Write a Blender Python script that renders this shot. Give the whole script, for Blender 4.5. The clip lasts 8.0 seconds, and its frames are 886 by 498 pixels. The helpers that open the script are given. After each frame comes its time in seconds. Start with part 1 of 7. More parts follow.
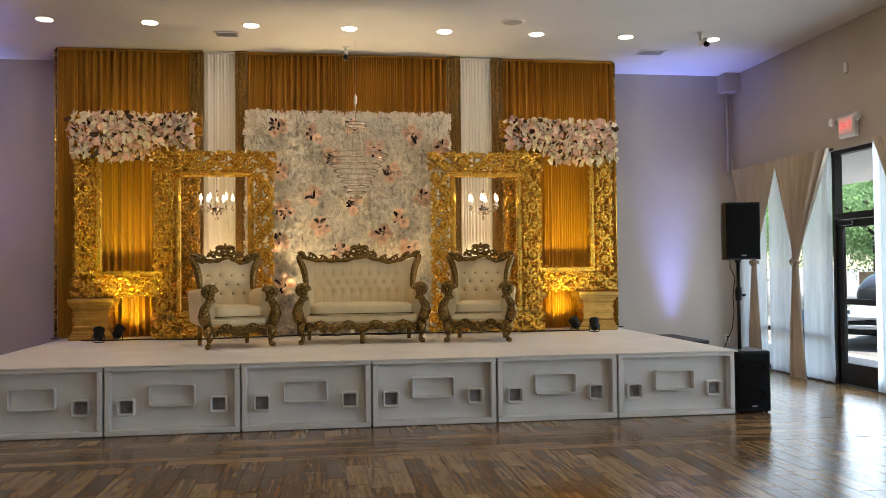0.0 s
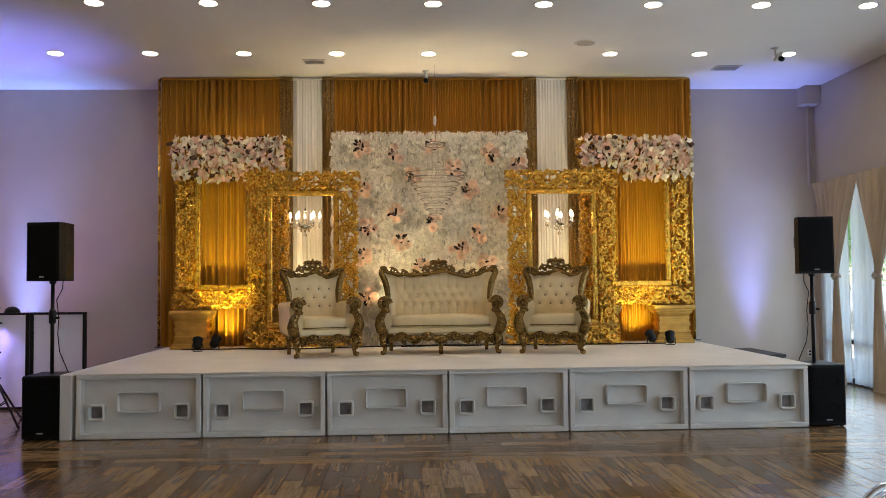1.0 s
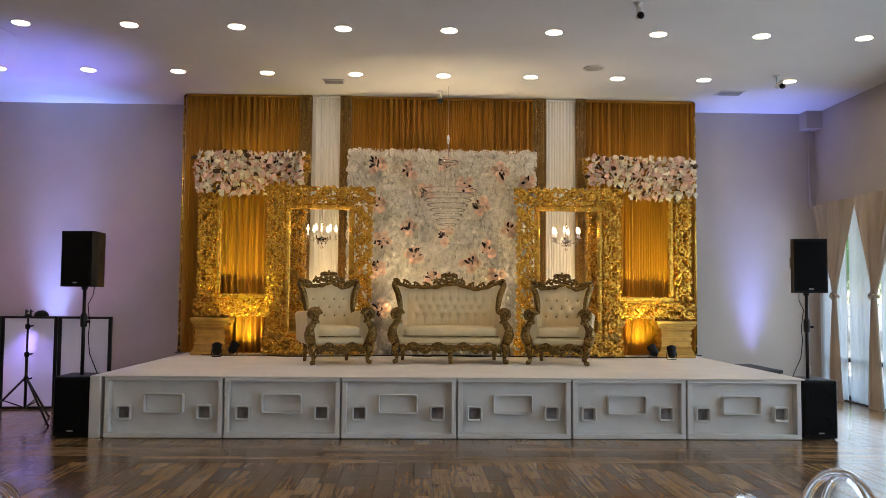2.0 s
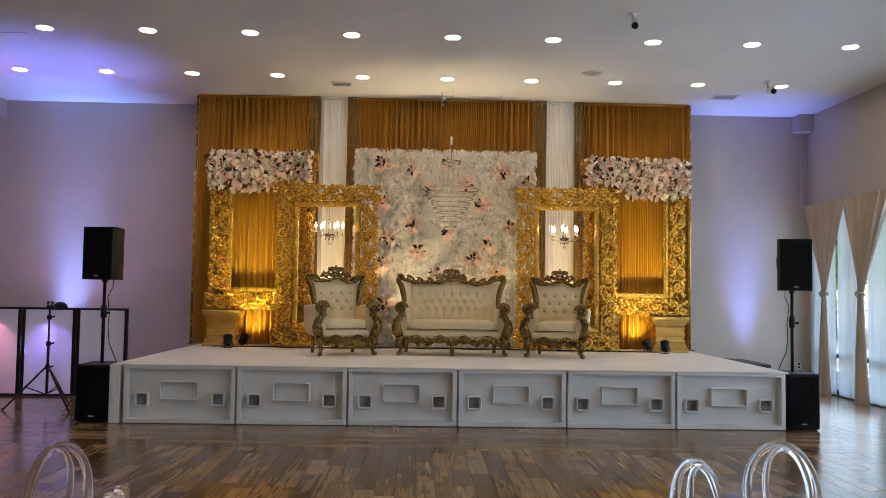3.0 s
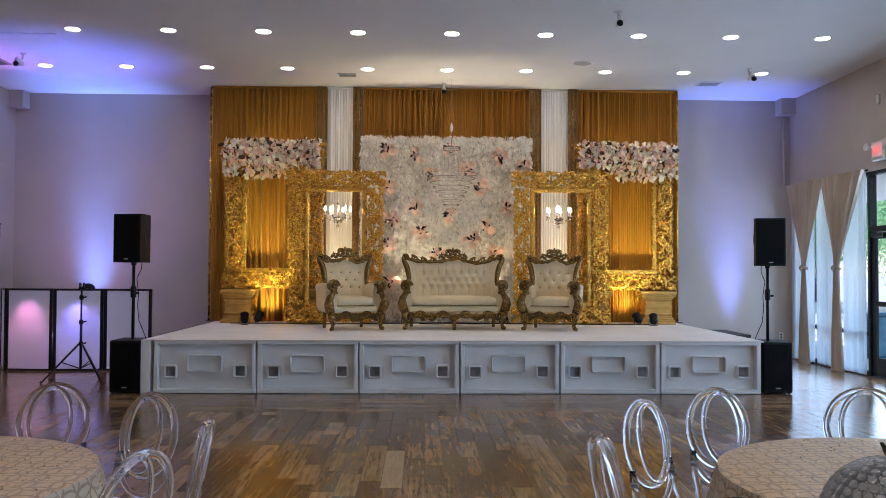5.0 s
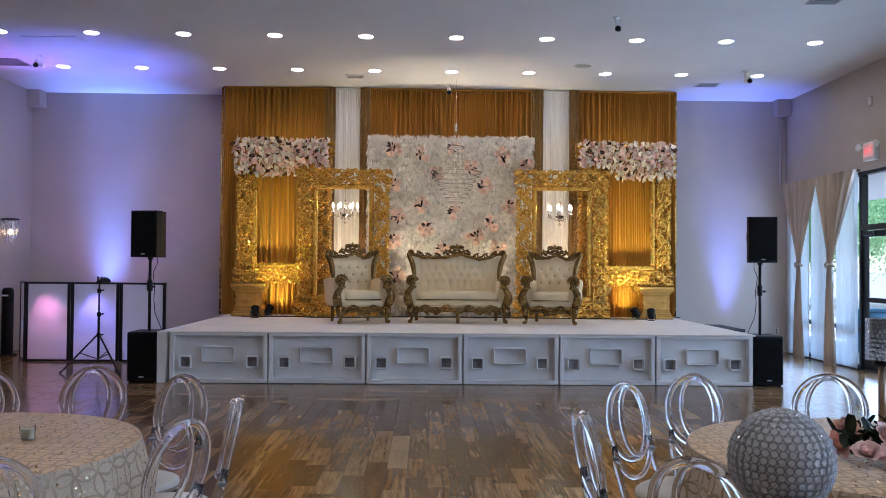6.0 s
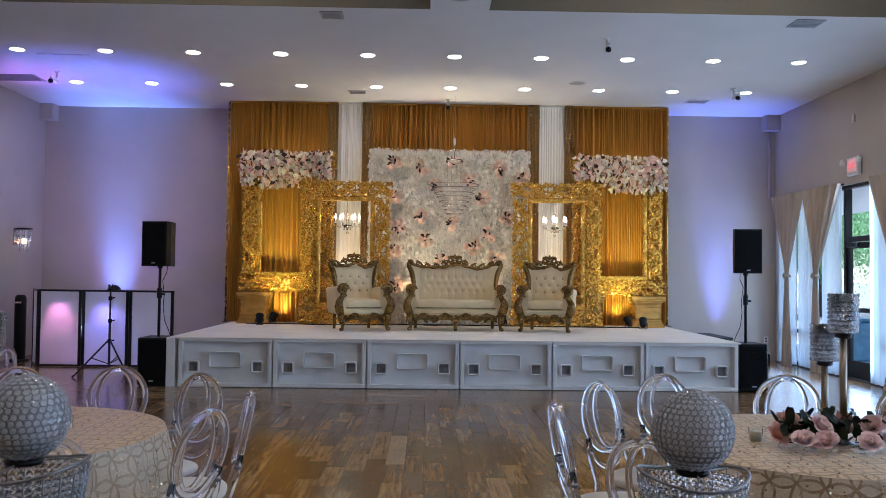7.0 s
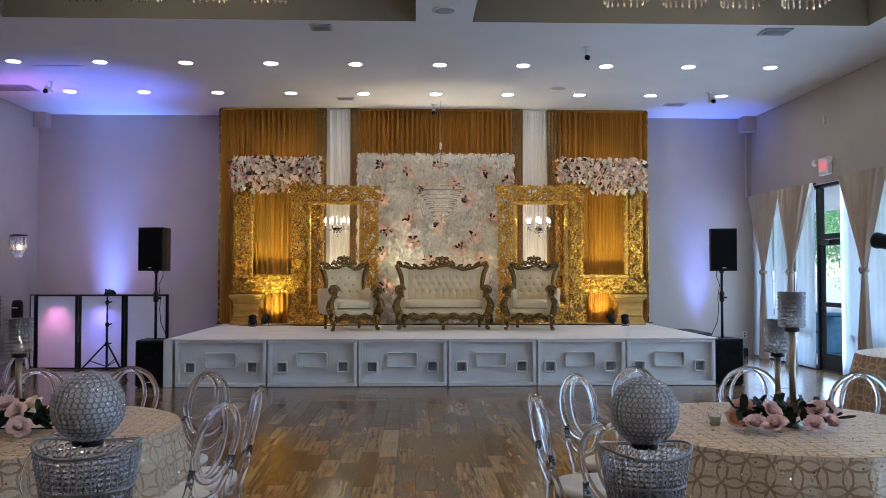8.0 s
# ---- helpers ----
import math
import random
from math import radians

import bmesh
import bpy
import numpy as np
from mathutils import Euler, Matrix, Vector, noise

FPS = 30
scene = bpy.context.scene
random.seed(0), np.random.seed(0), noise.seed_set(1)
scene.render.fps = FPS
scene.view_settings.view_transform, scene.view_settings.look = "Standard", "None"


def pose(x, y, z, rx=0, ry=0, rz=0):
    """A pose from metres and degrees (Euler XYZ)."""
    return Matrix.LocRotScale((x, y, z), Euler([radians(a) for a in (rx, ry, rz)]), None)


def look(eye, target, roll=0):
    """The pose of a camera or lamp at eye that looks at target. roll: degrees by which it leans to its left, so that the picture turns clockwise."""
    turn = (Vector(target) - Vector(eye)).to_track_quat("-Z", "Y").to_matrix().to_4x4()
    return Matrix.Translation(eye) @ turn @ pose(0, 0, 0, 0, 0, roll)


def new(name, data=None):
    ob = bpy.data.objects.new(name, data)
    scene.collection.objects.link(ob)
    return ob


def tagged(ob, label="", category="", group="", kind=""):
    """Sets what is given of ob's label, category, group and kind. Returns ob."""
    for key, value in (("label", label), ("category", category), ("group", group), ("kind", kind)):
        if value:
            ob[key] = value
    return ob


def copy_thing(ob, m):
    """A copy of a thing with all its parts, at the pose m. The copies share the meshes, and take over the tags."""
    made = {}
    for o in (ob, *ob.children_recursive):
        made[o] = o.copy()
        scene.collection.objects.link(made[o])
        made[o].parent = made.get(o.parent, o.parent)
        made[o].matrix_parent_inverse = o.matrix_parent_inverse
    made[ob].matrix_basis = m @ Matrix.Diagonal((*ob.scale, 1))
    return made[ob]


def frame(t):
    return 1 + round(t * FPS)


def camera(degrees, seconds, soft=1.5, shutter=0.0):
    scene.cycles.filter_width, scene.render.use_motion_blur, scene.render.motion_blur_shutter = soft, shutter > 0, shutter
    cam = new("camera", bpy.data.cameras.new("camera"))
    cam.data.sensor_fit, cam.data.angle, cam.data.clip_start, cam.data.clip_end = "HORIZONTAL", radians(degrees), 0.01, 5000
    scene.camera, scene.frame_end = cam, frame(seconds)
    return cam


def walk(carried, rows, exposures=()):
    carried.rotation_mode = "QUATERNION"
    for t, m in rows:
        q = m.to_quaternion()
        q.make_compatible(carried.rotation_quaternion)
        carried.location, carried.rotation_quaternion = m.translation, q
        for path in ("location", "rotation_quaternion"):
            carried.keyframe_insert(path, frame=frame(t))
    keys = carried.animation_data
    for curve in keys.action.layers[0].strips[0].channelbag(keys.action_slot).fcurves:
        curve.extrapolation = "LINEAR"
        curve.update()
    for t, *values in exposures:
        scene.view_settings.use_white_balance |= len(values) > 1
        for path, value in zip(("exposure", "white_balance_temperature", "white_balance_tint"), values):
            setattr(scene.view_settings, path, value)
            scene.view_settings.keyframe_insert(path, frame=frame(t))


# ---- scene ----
cam = camera(55.2, 8.0, soft=0.85)
PATH = [
    (0, (-0.489, -8.046, 1.477), (-0.201, -6.067, 1.527), -0.6),
    (0.5, (-0.428, -8.248, 1.464), (-0.294, -6.253, 1.525), -0.9),
    (1, (-0.41, -8.461, 1.479), (-0.325, -6.465, 1.563), -0.6),
    (1.5, (-0.466, -8.687, 1.477), (-0.384, -6.691, 1.582), 0.0),
    (2.8, (-0.434, -9.278, 1.469), (-0.392, -7.282, 1.586), 1.0),
    (3, (-0.456, -9.372, 1.469), (-0.401, -7.375, 1.572), 0.9),
    (3.5, (-0.431, -9.598, 1.473), (-0.372, -7.601, 1.571), 0.6),
    (4, (-0.432, -9.804, 1.487), (-0.377, -7.806, 1.561), 0.2),
    (4.5, (-0.494, -9.988, 1.48), (-0.437, -7.989, 1.54), 0.2),
    (6, (-0.493, -10.587, 1.478), (-0.451, -8.587, 1.518), 0.5),
    (6.5, (-0.517, -10.807, 1.486), (-0.476, -8.808, 1.542), 0.4),
    (7, (-0.455, -11.041, 1.48), (-0.417, -9.043, 1.542), 0.7),
    (7.5, (-0.471, -11.246, 1.486), (-0.422, -9.248, 1.556), 0.5),
    (8, (-0.472, -11.441, 1.506), (-0.403, -9.443, 1.566), -0.0),
]
walk(cam, [(t, look(eye, target, roll)) for t, eye, target, roll in PATH],
     exposures=[(0.0, 1.62, 6950, 12), (1.0, 1.66, 6600, 10), (1.5, 1.65, 6620, 11), (3.0, 1.63, 6280, 12), (4.5, 1.67, 5700, 13), (6.0, 1.73, 5300, 17), (8.0, 1.65, 5280, 13)])

# ---- light ----
world = bpy.data.worlds.new("world")
scene.world = world
world.use_nodes = True
wnt = world.node_tree
sky = wnt.nodes.new("ShaderNodeTexSky")
sky.sky_type, sky.sun_disc = "NISHITA", False
sky.sun_elevation, sky.sun_rotation = radians(62), radians(75)
wnt.nodes["Background"].inputs["Strength"].default_value = 0.15
wnt.links.new(sky.outputs["Color"], wnt.nodes["Background"].inputs["Color"])
sun = new("sun", bpy.data.lights.new("sun", "SUN"))
sun.data.energy, sun.data.angle, sun.data.color = 5.0, radians(0.6), (1.0, 0.95, 0.88)
sun.matrix_world = look((22, 9, 30), (8, 6, 0))

K = 0.42               # strength of the indoor lights against the daylight
DOWNLIGHT = 40.0      # recessed lights
CRYSTAL_BULB = 20.0   # chandelier bulbs
GOLD_UP = 24.0        # warm stage uplights, watts
WALL_UP = 330.0        # violet wall uplights, watts


def spot(name, eye, target, watts, colour, angle, blend=0.6, size=0.05):
    ob = new(name, bpy.data.lights.new(name, "SPOT"))
    ob.data.energy, ob.data.color = K * watts, colour
    ob.data.spot_size, ob.data.spot_blend, ob.data.shadow_soft_size = radians(angle), blend, size
    ob.matrix_world = look(eye, target)
    return ob


# violet washes on the back wall
for x, dx, col, gain in ((4.85, -0.02, (0.20, 0.28, 1.0), 0.60), (-6.05, 0.16, (0.20, 0.34, 1.0), 1.3)):
    spot("wall_wash", (x, 4.03, 0.12), (x + dx * 0.6, 4.36, 2.75), WALL_UP * 1.15 * gain, col, 25, 1.0, 0.20)
    spot("wall_wash", (x, 3.95, 0.12), (x, 4.36, 1.3), WALL_UP * 0.07 * gain, (0.55, 0.36, 1.0), 34, 1.0, 0.16)
    spot("wall_wash", (x, 4.10, 0.12), (x + dx, 3.98, 4.46), WALL_UP * 1.6 * max(1, gain), col, 42, 1.0, 0.10)
# broad violet fills without a fixture, added to tint the whole wall
spot("wall_wash", (4.6, 2.9, 0.2), (5.0, 4.36, 3.9), WALL_UP * 0.035, (0.46, 0.38, 1.0), 72, 1.0)
spot("wall_wash", (-5.9, 2.7, 0.2), (-5.9, 4.36, 4.0), WALL_UP * 0.23, (0.66, 0.37, 1.0), 92, 1.0)
# warm uplights on and behind the set
AMBER = (1.0, 0.95, 0.17)
for sg, x in ((-1, -2.94), (1, 2.88)):
    # added ahead of the can, with no fixture there, to lower the frame's shadow
    spot("gold_wash", (x, 2.25, 0.80), (x - sg * 0.10, 3.60, 2.25), GOLD_UP * 6.0, AMBER, 66, 0.9)
    spot("gold_wash", (x - sg * 0.06, 3.34, 0.73), (x - sg * 0.06, 3.60, 1.3), GOLD_UP * 1.0, AMBER, 105, 0.8)
    spot("gold_wash", (sg * 1.95, 3.26, 0.86), (sg * 1.80, 3.60, 2.3), GOLD_UP * 2.4, (1.0, 0.74, 0.34), 110, 0.9)
    spot("gold_wash", (sg * 1.55, 3.22, 0.86), (sg * 1.60, 3.30, 2.6), GOLD_UP * 0.8, (1.0, 0.74, 0.34), 100, 0.9)
spot("wall_glow", (-0.92, 2.84, 0.70), (-0.30, 3.20, 3.1), GOLD_UP * 6.4, (1.0, 0.80, 0.46), 70, 1.0, 0.15)
spot("wall_glow", (0.86, 2.84, 0.70), (0.20, 3.20, 3.1), GOLD_UP * 6.4, (1.0, 0.80, 0.46), 70, 1.0, 0.15)
# coloured lights behind the booth screens
spot("booth_light", (-6.14, 2.52, 1.17), (-6.12, 2.22, 0.60), 60, (1.0, 0.32, 0.50), 72, 1.0)
spot("booth_light", (-5.42, 2.52, 1.17), (-5.40, 2.22, 0.60), 95, (0.34, 0.26, 1.0), 72, 1.0)
spot("booth_light", (-5.4, 3.5, 0.5), (-5.4, 2.22, 0.6), 40, (0.74, 0.66, 1.0), 140, 1.0)
spot("booth_beam", (-6.55, 2.62, 1.15), (-6.62, 1.85, 4.4), 150, (0.95, 0.24, 0.80), 36, 1.0)
spot("booth_beam", (-5.6, 2.62, 1.15), (-5.50, 1.95, 4.4), 430, (0.20, 0.24, 1.0), 60, 1.0)


def daylight(y0, y1, watts_per_m2, x=5.965):
    """Sky light that comes in through a glazed stretch of the east wall."""
    ob = new("window_daylight", bpy.data.lights.new("window_daylight", "AREA"))
    ob.data.shape, ob.data.size, ob.data.size_y = "RECTANGLE", y1 - y0, 2.7
    ob.data.energy, ob.data.color = K * watts_per_m2 * (y1 - y0) * 2.7, (0.64, 0.81, 1.0)
    ob.matrix_world = look((x, (y0 + y1) / 2, 1.5), (0, (y0 + y1) / 2, 1.5))


daylight(1.86, 4.08, 3.3, 5.70)
daylight(0.87, 1.73, 10.0)
daylight(-3.1, 0.74, 2.7, 5.70)
# stretch out of view, added to brighten the near hall
daylight(-11.9, -3.3, 7.4)


def chandelier_light(x):
    """The light of one row of coffer chandeliers."""
    ob = new("chandelier_light", bpy.data.lights.new("chandelier_light", "POINT"))
    ob.data.energy, ob.data.color, ob.data.shadow_soft_size = K * 9, (1.0, 0.92, 0.80), 0.25
    ob.location = (x, -3.4, 4.5)


for x in (-3.6, -2.3, 2.1, 3.4):
    chandelier_light(x)


# ---- materials ----
def node(nt, kind, **inputs):
    n = nt.nodes.new(kind)
    for key, value in inputs.items():
        n.inputs[key.replace("_", " ")].default_value = value
    return n


def material(name, colour, rough=0.5, metal=0.0, var=0.15, scale=8.0, fine=120.0, bump=0.1, stretch=(1, 1, 1), rand=0.0,
             island=False, colour2=None, spec=0.5, sheen=0.0, coat=0.0, rough_var=0.1, thin=0.0):
    """A principled material with two scales of noise in colour, roughness and relief."""
    m = bpy.data.materials.new(name)
    m.use_nodes = True
    nt = m.node_tree
    p = nt.nodes["Principled BSDF"]
    tc = nt.nodes.new("ShaderNodeTexCoord")
    mp = nt.nodes.new("ShaderNodeMapping")
    mp.inputs["Scale"].default_value = stretch
    nt.links.new(tc.outputs["Object"], mp.inputs["Vector"])
    vec = mp.outputs["Vector"]
    if rand:
        inf = nt.nodes.new("ShaderNodeNewGeometry" if island else "ShaderNodeObjectInfo")
        rnd = inf.outputs["Random Per Island" if island else "Random"]
        sh = nt.nodes.new("ShaderNodeVectorMath")
        sh.operation = "MULTIPLY_ADD"
        cmb = nt.nodes.new("ShaderNodeCombineXYZ")
        for i in range(3):
            nt.links.new(rnd, cmb.inputs[i])
        nt.links.new(cmb.outputs[0], sh.inputs[0])
        sh.inputs[1].default_value = (37, 53, 71)
        nt.links.new(vec, sh.inputs[2])
        vec = sh.outputs[0]
    n1 = node(nt, "ShaderNodeTexNoise", Scale=scale, Detail=5.0)
    n2 = node(nt, "ShaderNodeTexNoise", Scale=fine, Detail=3.0)
    for n in (n1, n2):
        nt.links.new(vec, n.inputs["Vector"])
    mix = nt.nodes.new("ShaderNodeMix")
    mix.data_type = "RGBA"
    c2 = colour2 or tuple(c * (1 - 2 * var) for c in colour)
    mix.inputs["A"].default_value = (*colour, 1)
    mix.inputs["B"].default_value = (*c2, 1)
    ramp = nt.nodes.new("ShaderNodeMapRange")
    ramp.inputs["From Min"].default_value, ramp.inputs["From Max"].default_value = 0.32, 0.68
    nt.links.new(n1.outputs["Fac"], ramp.inputs["Value"])
    nt.links.new(ramp.outputs[0], mix.inputs["Factor"])
    hsv = nt.nodes.new("ShaderNodeHueSaturation")
    nt.links.new(mix.outputs["Result"], hsv.inputs["Color"])
    val = nt.nodes.new("ShaderNodeMath")
    val.operation = "MULTIPLY_ADD"
    nt.links.new(n2.outputs["Fac"], val.inputs[0])
    val.inputs[1].default_value, val.inputs[2].default_value = var, 1 - var / 2
    vout = val.outputs[0]
    if rand:
        v2 = nt.nodes.new("ShaderNodeMath")
        v2.operation = "MULTIPLY_ADD"
        nt.links.new(rnd, v2.inputs[0])
        v2.inputs[1].default_value, v2.inputs[2].default_value = 2 * rand, -rand
        v3 = nt.nodes.new("ShaderNodeMath")
        nt.links.new(v2.outputs[0], v3.inputs[0])
        nt.links.new(vout, v3.inputs[1])
        vout = v3.outputs[0]
    nt.links.new(vout, hsv.inputs["Value"])
    nt.links.new(hsv.outputs["Color"], p.inputs["Base Color"])
    rr = nt.nodes.new("ShaderNodeMath")
    rr.operation = "MULTIPLY_ADD"
    nt.links.new(n1.outputs["Fac"], rr.inputs[0])
    rr.inputs[1].default_value, rr.inputs[2].default_value = rough_var, rough - rough_var / 2
    nt.links.new(rr.outputs[0], p.inputs["Roughness"])
    p.inputs["Metallic"].default_value = metal
    p.inputs["Specular IOR Level"].default_value = spec
    p.inputs["Sheen Weight"].default_value = sheen
    p.inputs["Coat Weight"].default_value = coat
    if bump:
        b = nt.nodes.new("ShaderNodeBump")
        b.inputs["Strength"].default_value, b.inputs["Distance"].default_value = bump, 0.01
        nt.links.new(n2.outputs["Fac"], b.inputs["Height"])
        nt.links.new(b.outputs["Normal"], p.inputs["Normal"])
    if thin:
        # thin silk lets some light through
        tr = nt.nodes.new("ShaderNodeBsdfTranslucent")
        nt.links.new(hsv.outputs["Color"], tr.inputs["Color"])
        sh_ = nt.nodes.new("ShaderNodeMixShader")
        sh_.inputs[0].default_value = thin
        nt.links.new(p.outputs[0], sh_.inputs[1])
        nt.links.new(tr.outputs[0], sh_.inputs[2])
        nt.links.new(sh_.outputs[0], nt.nodes["Material Output"].inputs["Surface"])
    return m


def glass(name, colour=(1, 1, 1), rough=0.02, ior=1.45, trans=1.0):
    m = bpy.data.materials.new(name)
    m.use_nodes = True
    p = m.node_tree.nodes["Principled BSDF"]
    p.inputs["Base Color"].default_value = (*colour, 1)
    p.inputs["Roughness"].default_value, p.inputs["IOR"].default_value = rough, ior
    p.inputs["Transmission Weight"].default_value = trans
    nt = m.node_tree
    n = node(nt, "ShaderNodeTexNoise", Scale=60.0)
    r = nt.nodes.new("ShaderNodeMath")
    r.operation = "MULTIPLY_ADD"
    nt.links.new(n.outputs["Fac"], r.inputs[0])
    r.inputs[1].default_value, r.inputs[2].default_value = rough, rough * 0.5
    nt.links.new(r.outputs[0], p.inputs["Roughness"])
    return m


def glow(name, colour, strength):
    m = bpy.data.materials.new(name)
    m.use_nodes = True
    p = m.node_tree.nodes["Principled BSDF"]
    p.inputs["Base Color"].default_value = (*colour, 1)
    p.inputs["Emission Color"].default_value = (*colour, 1)
    p.inputs["Emission Strength"].default_value = K * strength
    return m


def sheer(name, colour, through_share, clear_share):
    """Thin cloth that lets light through."""
    m = bpy.data.materials.new(name)
    m.use_nodes = True
    nt = m.node_tree
    out = nt.nodes["Material Output"]
    p = nt.nodes["Principled BSDF"]
    p.inputs["Base Color"].default_value, p.inputs["Roughness"].default_value = (*colour, 1), 0.8
    tr = node(nt, "ShaderNodeBsdfTranslucent", Color=(*colour, 1))
    cl = nt.nodes.new("ShaderNodeBsdfTransparent")
    wv = node(nt, "ShaderNodeTexNoise", Scale=300.0)
    bp = node(nt, "ShaderNodeBump", Strength=0.15)
    nt.links.new(wv.outputs["Fac"], bp.inputs["Height"])
    nt.links.new(bp.outputs["Normal"], p.inputs["Normal"])
    a, b = nt.nodes.new("ShaderNodeMixShader"), nt.nodes.new("ShaderNodeMixShader")
    a.inputs[0].default_value, b.inputs[0].default_value = through_share, clear_share
    nt.links.new(p.outputs[0], a.inputs[1])
    nt.links.new(tr.outputs[0], a.inputs[2])
    nt.links.new(a.outputs[0], b.inputs[1])
    nt.links.new(cl.outputs[0], b.inputs[2])
    nt.links.new(b.outputs[0], out.inputs["Surface"])
    return m


def ring_cloth(name, base, thread, cell, ring, width, sparkle):
    """Cloth with a lattice of sequin rings along its UV, in metres."""
    m = bpy.data.materials.new(name)
    m.use_nodes = True
    nt = m.node_tree
    p = nt.nodes["Principled BSDF"]
    uv = nt.nodes.new("ShaderNodeUVMap")
    wob = node(nt, "ShaderNodeTexNoise", Scale=9.0)
    nt.links.new(uv.outputs[0], wob.inputs["Vector"])
    wadd = nt.nodes.new("ShaderNodeVectorMath")
    wadd.operation = "MULTIPLY_ADD"
    nt.links.new(wob.outputs["Color"], wadd.inputs[0])
    wadd.inputs[1].default_value = (0.03, 0.03, 0)
    nt.links.new(uv.outputs[0], wadd.inputs[2])
    sc = nt.nodes.new("ShaderNodeVectorMath")
    sc.operation = "SCALE"
    sc.inputs["Scale"].default_value = 1 / cell
    nt.links.new(wadd.outputs[0], sc.inputs[0])
    fr = nt.nodes.new("ShaderNodeVectorMath")
    fr.operation = "FRACTION"
    nt.links.new(sc.outputs[0], fr.inputs[0])
    total = None
    for cx, cy in ((0, 0), (1, 0), (0, 1), (1, 1)):
        dist = nt.nodes.new("ShaderNodeVectorMath")
        dist.operation = "DISTANCE"
        nt.links.new(fr.outputs[0], dist.inputs[0])
        dist.inputs[1].default_value = (cx, cy, 0)
        cmp_ = nt.nodes.new("ShaderNodeMath")
        cmp_.operation = "COMPARE"
        nt.links.new(dist.outputs["Value"], cmp_.inputs[0])
        cmp_.inputs[1].default_value, cmp_.inputs[2].default_value = ring, width
        if total is None:
            total = cmp_.outputs[0]
        else:
            mx = nt.nodes.new("ShaderNodeMath")
            mx.operation = "MAXIMUM"
            nt.links.new(total, mx.inputs[0])
            nt.links.new(cmp_.outputs[0], mx.inputs[1])
            total = mx.outputs[0]
    # broken into sequins
    vor = node(nt, "ShaderNodeTexVoronoi", Scale=150.0)
    nt.links.new(uv.outputs[0], vor.inputs["Vector"])
    patch = node(nt, "ShaderNodeTexNoise", Scale=14.0)
    nt.links.new(uv.outputs[0], patch.inputs["Vector"])
    pr = nt.nodes.new("ShaderNodeMapRange")
    pr.inputs["From Min"].default_value, pr.inputs["From Max"].default_value = 0.2, 0.5
    nt.links.new(patch.outputs["Fac"], pr.inputs["Value"])
    fac = nt.nodes.new("ShaderNodeMath")
    fac.operation = "MULTIPLY"
    nt.links.new(total, fac.inputs[0])
    nt.links.new(pr.outputs[0], fac.inputs[1])
    mix = nt.nodes.new("ShaderNodeMix")
    mix.data_type = "RGBA"
    mix.inputs["A"].default_value, mix.inputs["B"].default_value = (*base, 1), (*thread, 1)
    nt.links.new(fac.outputs[0], mix.inputs["Factor"])
    fine = node(nt, "ShaderNodeTexNoise", Scale=80.0)
    nt.links.new(uv.outputs[0], fine.inputs["Vector"])
    hsv = nt.nodes.new("ShaderNodeHueSaturation")
    vv = nt.nodes.new("ShaderNodeMath")
    vv.operation = "MULTIPLY_ADD"
    nt.links.new(fine.outputs["Fac"], vv.inputs[0])
    vv.inputs[1].default_value, vv.inputs[2].default_value = 0.5, 0.75
    nt.links.new(vv.outputs[0], hsv.inputs["Value"])
    nt.links.new(mix.outputs["Result"], hsv.inputs["Color"])
    nt.links.new(hsv.outputs[0], p.inputs["Base Color"])
    met = nt.nodes.new("ShaderNodeMath")
    met.operation = "MULTIPLY"
    nt.links.new(fac.outputs[0], met.inputs[0])
    met.inputs[1].default_value = sparkle
    nt.links.new(met.outputs[0], p.inputs["Metallic"])
    ro = nt.nodes.new("ShaderNodeMath")
    ro.operation = "MULTIPLY_ADD"
    nt.links.new(fac.outputs[0], ro.inputs[0])
    ro.inputs[1].default_value, ro.inputs[2].default_value = -0.3, 0.6
    nt.links.new(ro.outputs[0], p.inputs["Roughness"])
    hgt = nt.nodes.new("ShaderNodeMath")
    hgt.operation = "MULTIPLY_ADD"
    nt.links.new(vor.outputs["Color"], hgt.inputs[0])
    nt.links.new(fac.outputs[0], hgt.inputs[1])
    nt.links.new(fine.outputs["Fac"], hgt.inputs[2])
    b = node(nt, "ShaderNodeBump", Strength=0.6, Distance=0.004)
    nt.links.new(hgt.outputs[0], b.inputs["Height"])
    nt.links.new(b.outputs[0], p.inputs["Normal"])
    return m


WALL = material("wall_paint", (0.50, 0.44, 0.385), 0.75, var=0.05, scale=1.2, fine=180, bump=0.06)
CEIL = material("ceiling_paint", (0.72, 0.70, 0.68), 0.85, var=0.04, scale=0.8, fine=150, bump=0.05)
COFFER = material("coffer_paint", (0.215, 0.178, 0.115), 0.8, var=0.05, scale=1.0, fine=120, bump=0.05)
GROUT = material("grout", (0.045, 0.032, 0.024), 0.8, var=0.2, scale=4)


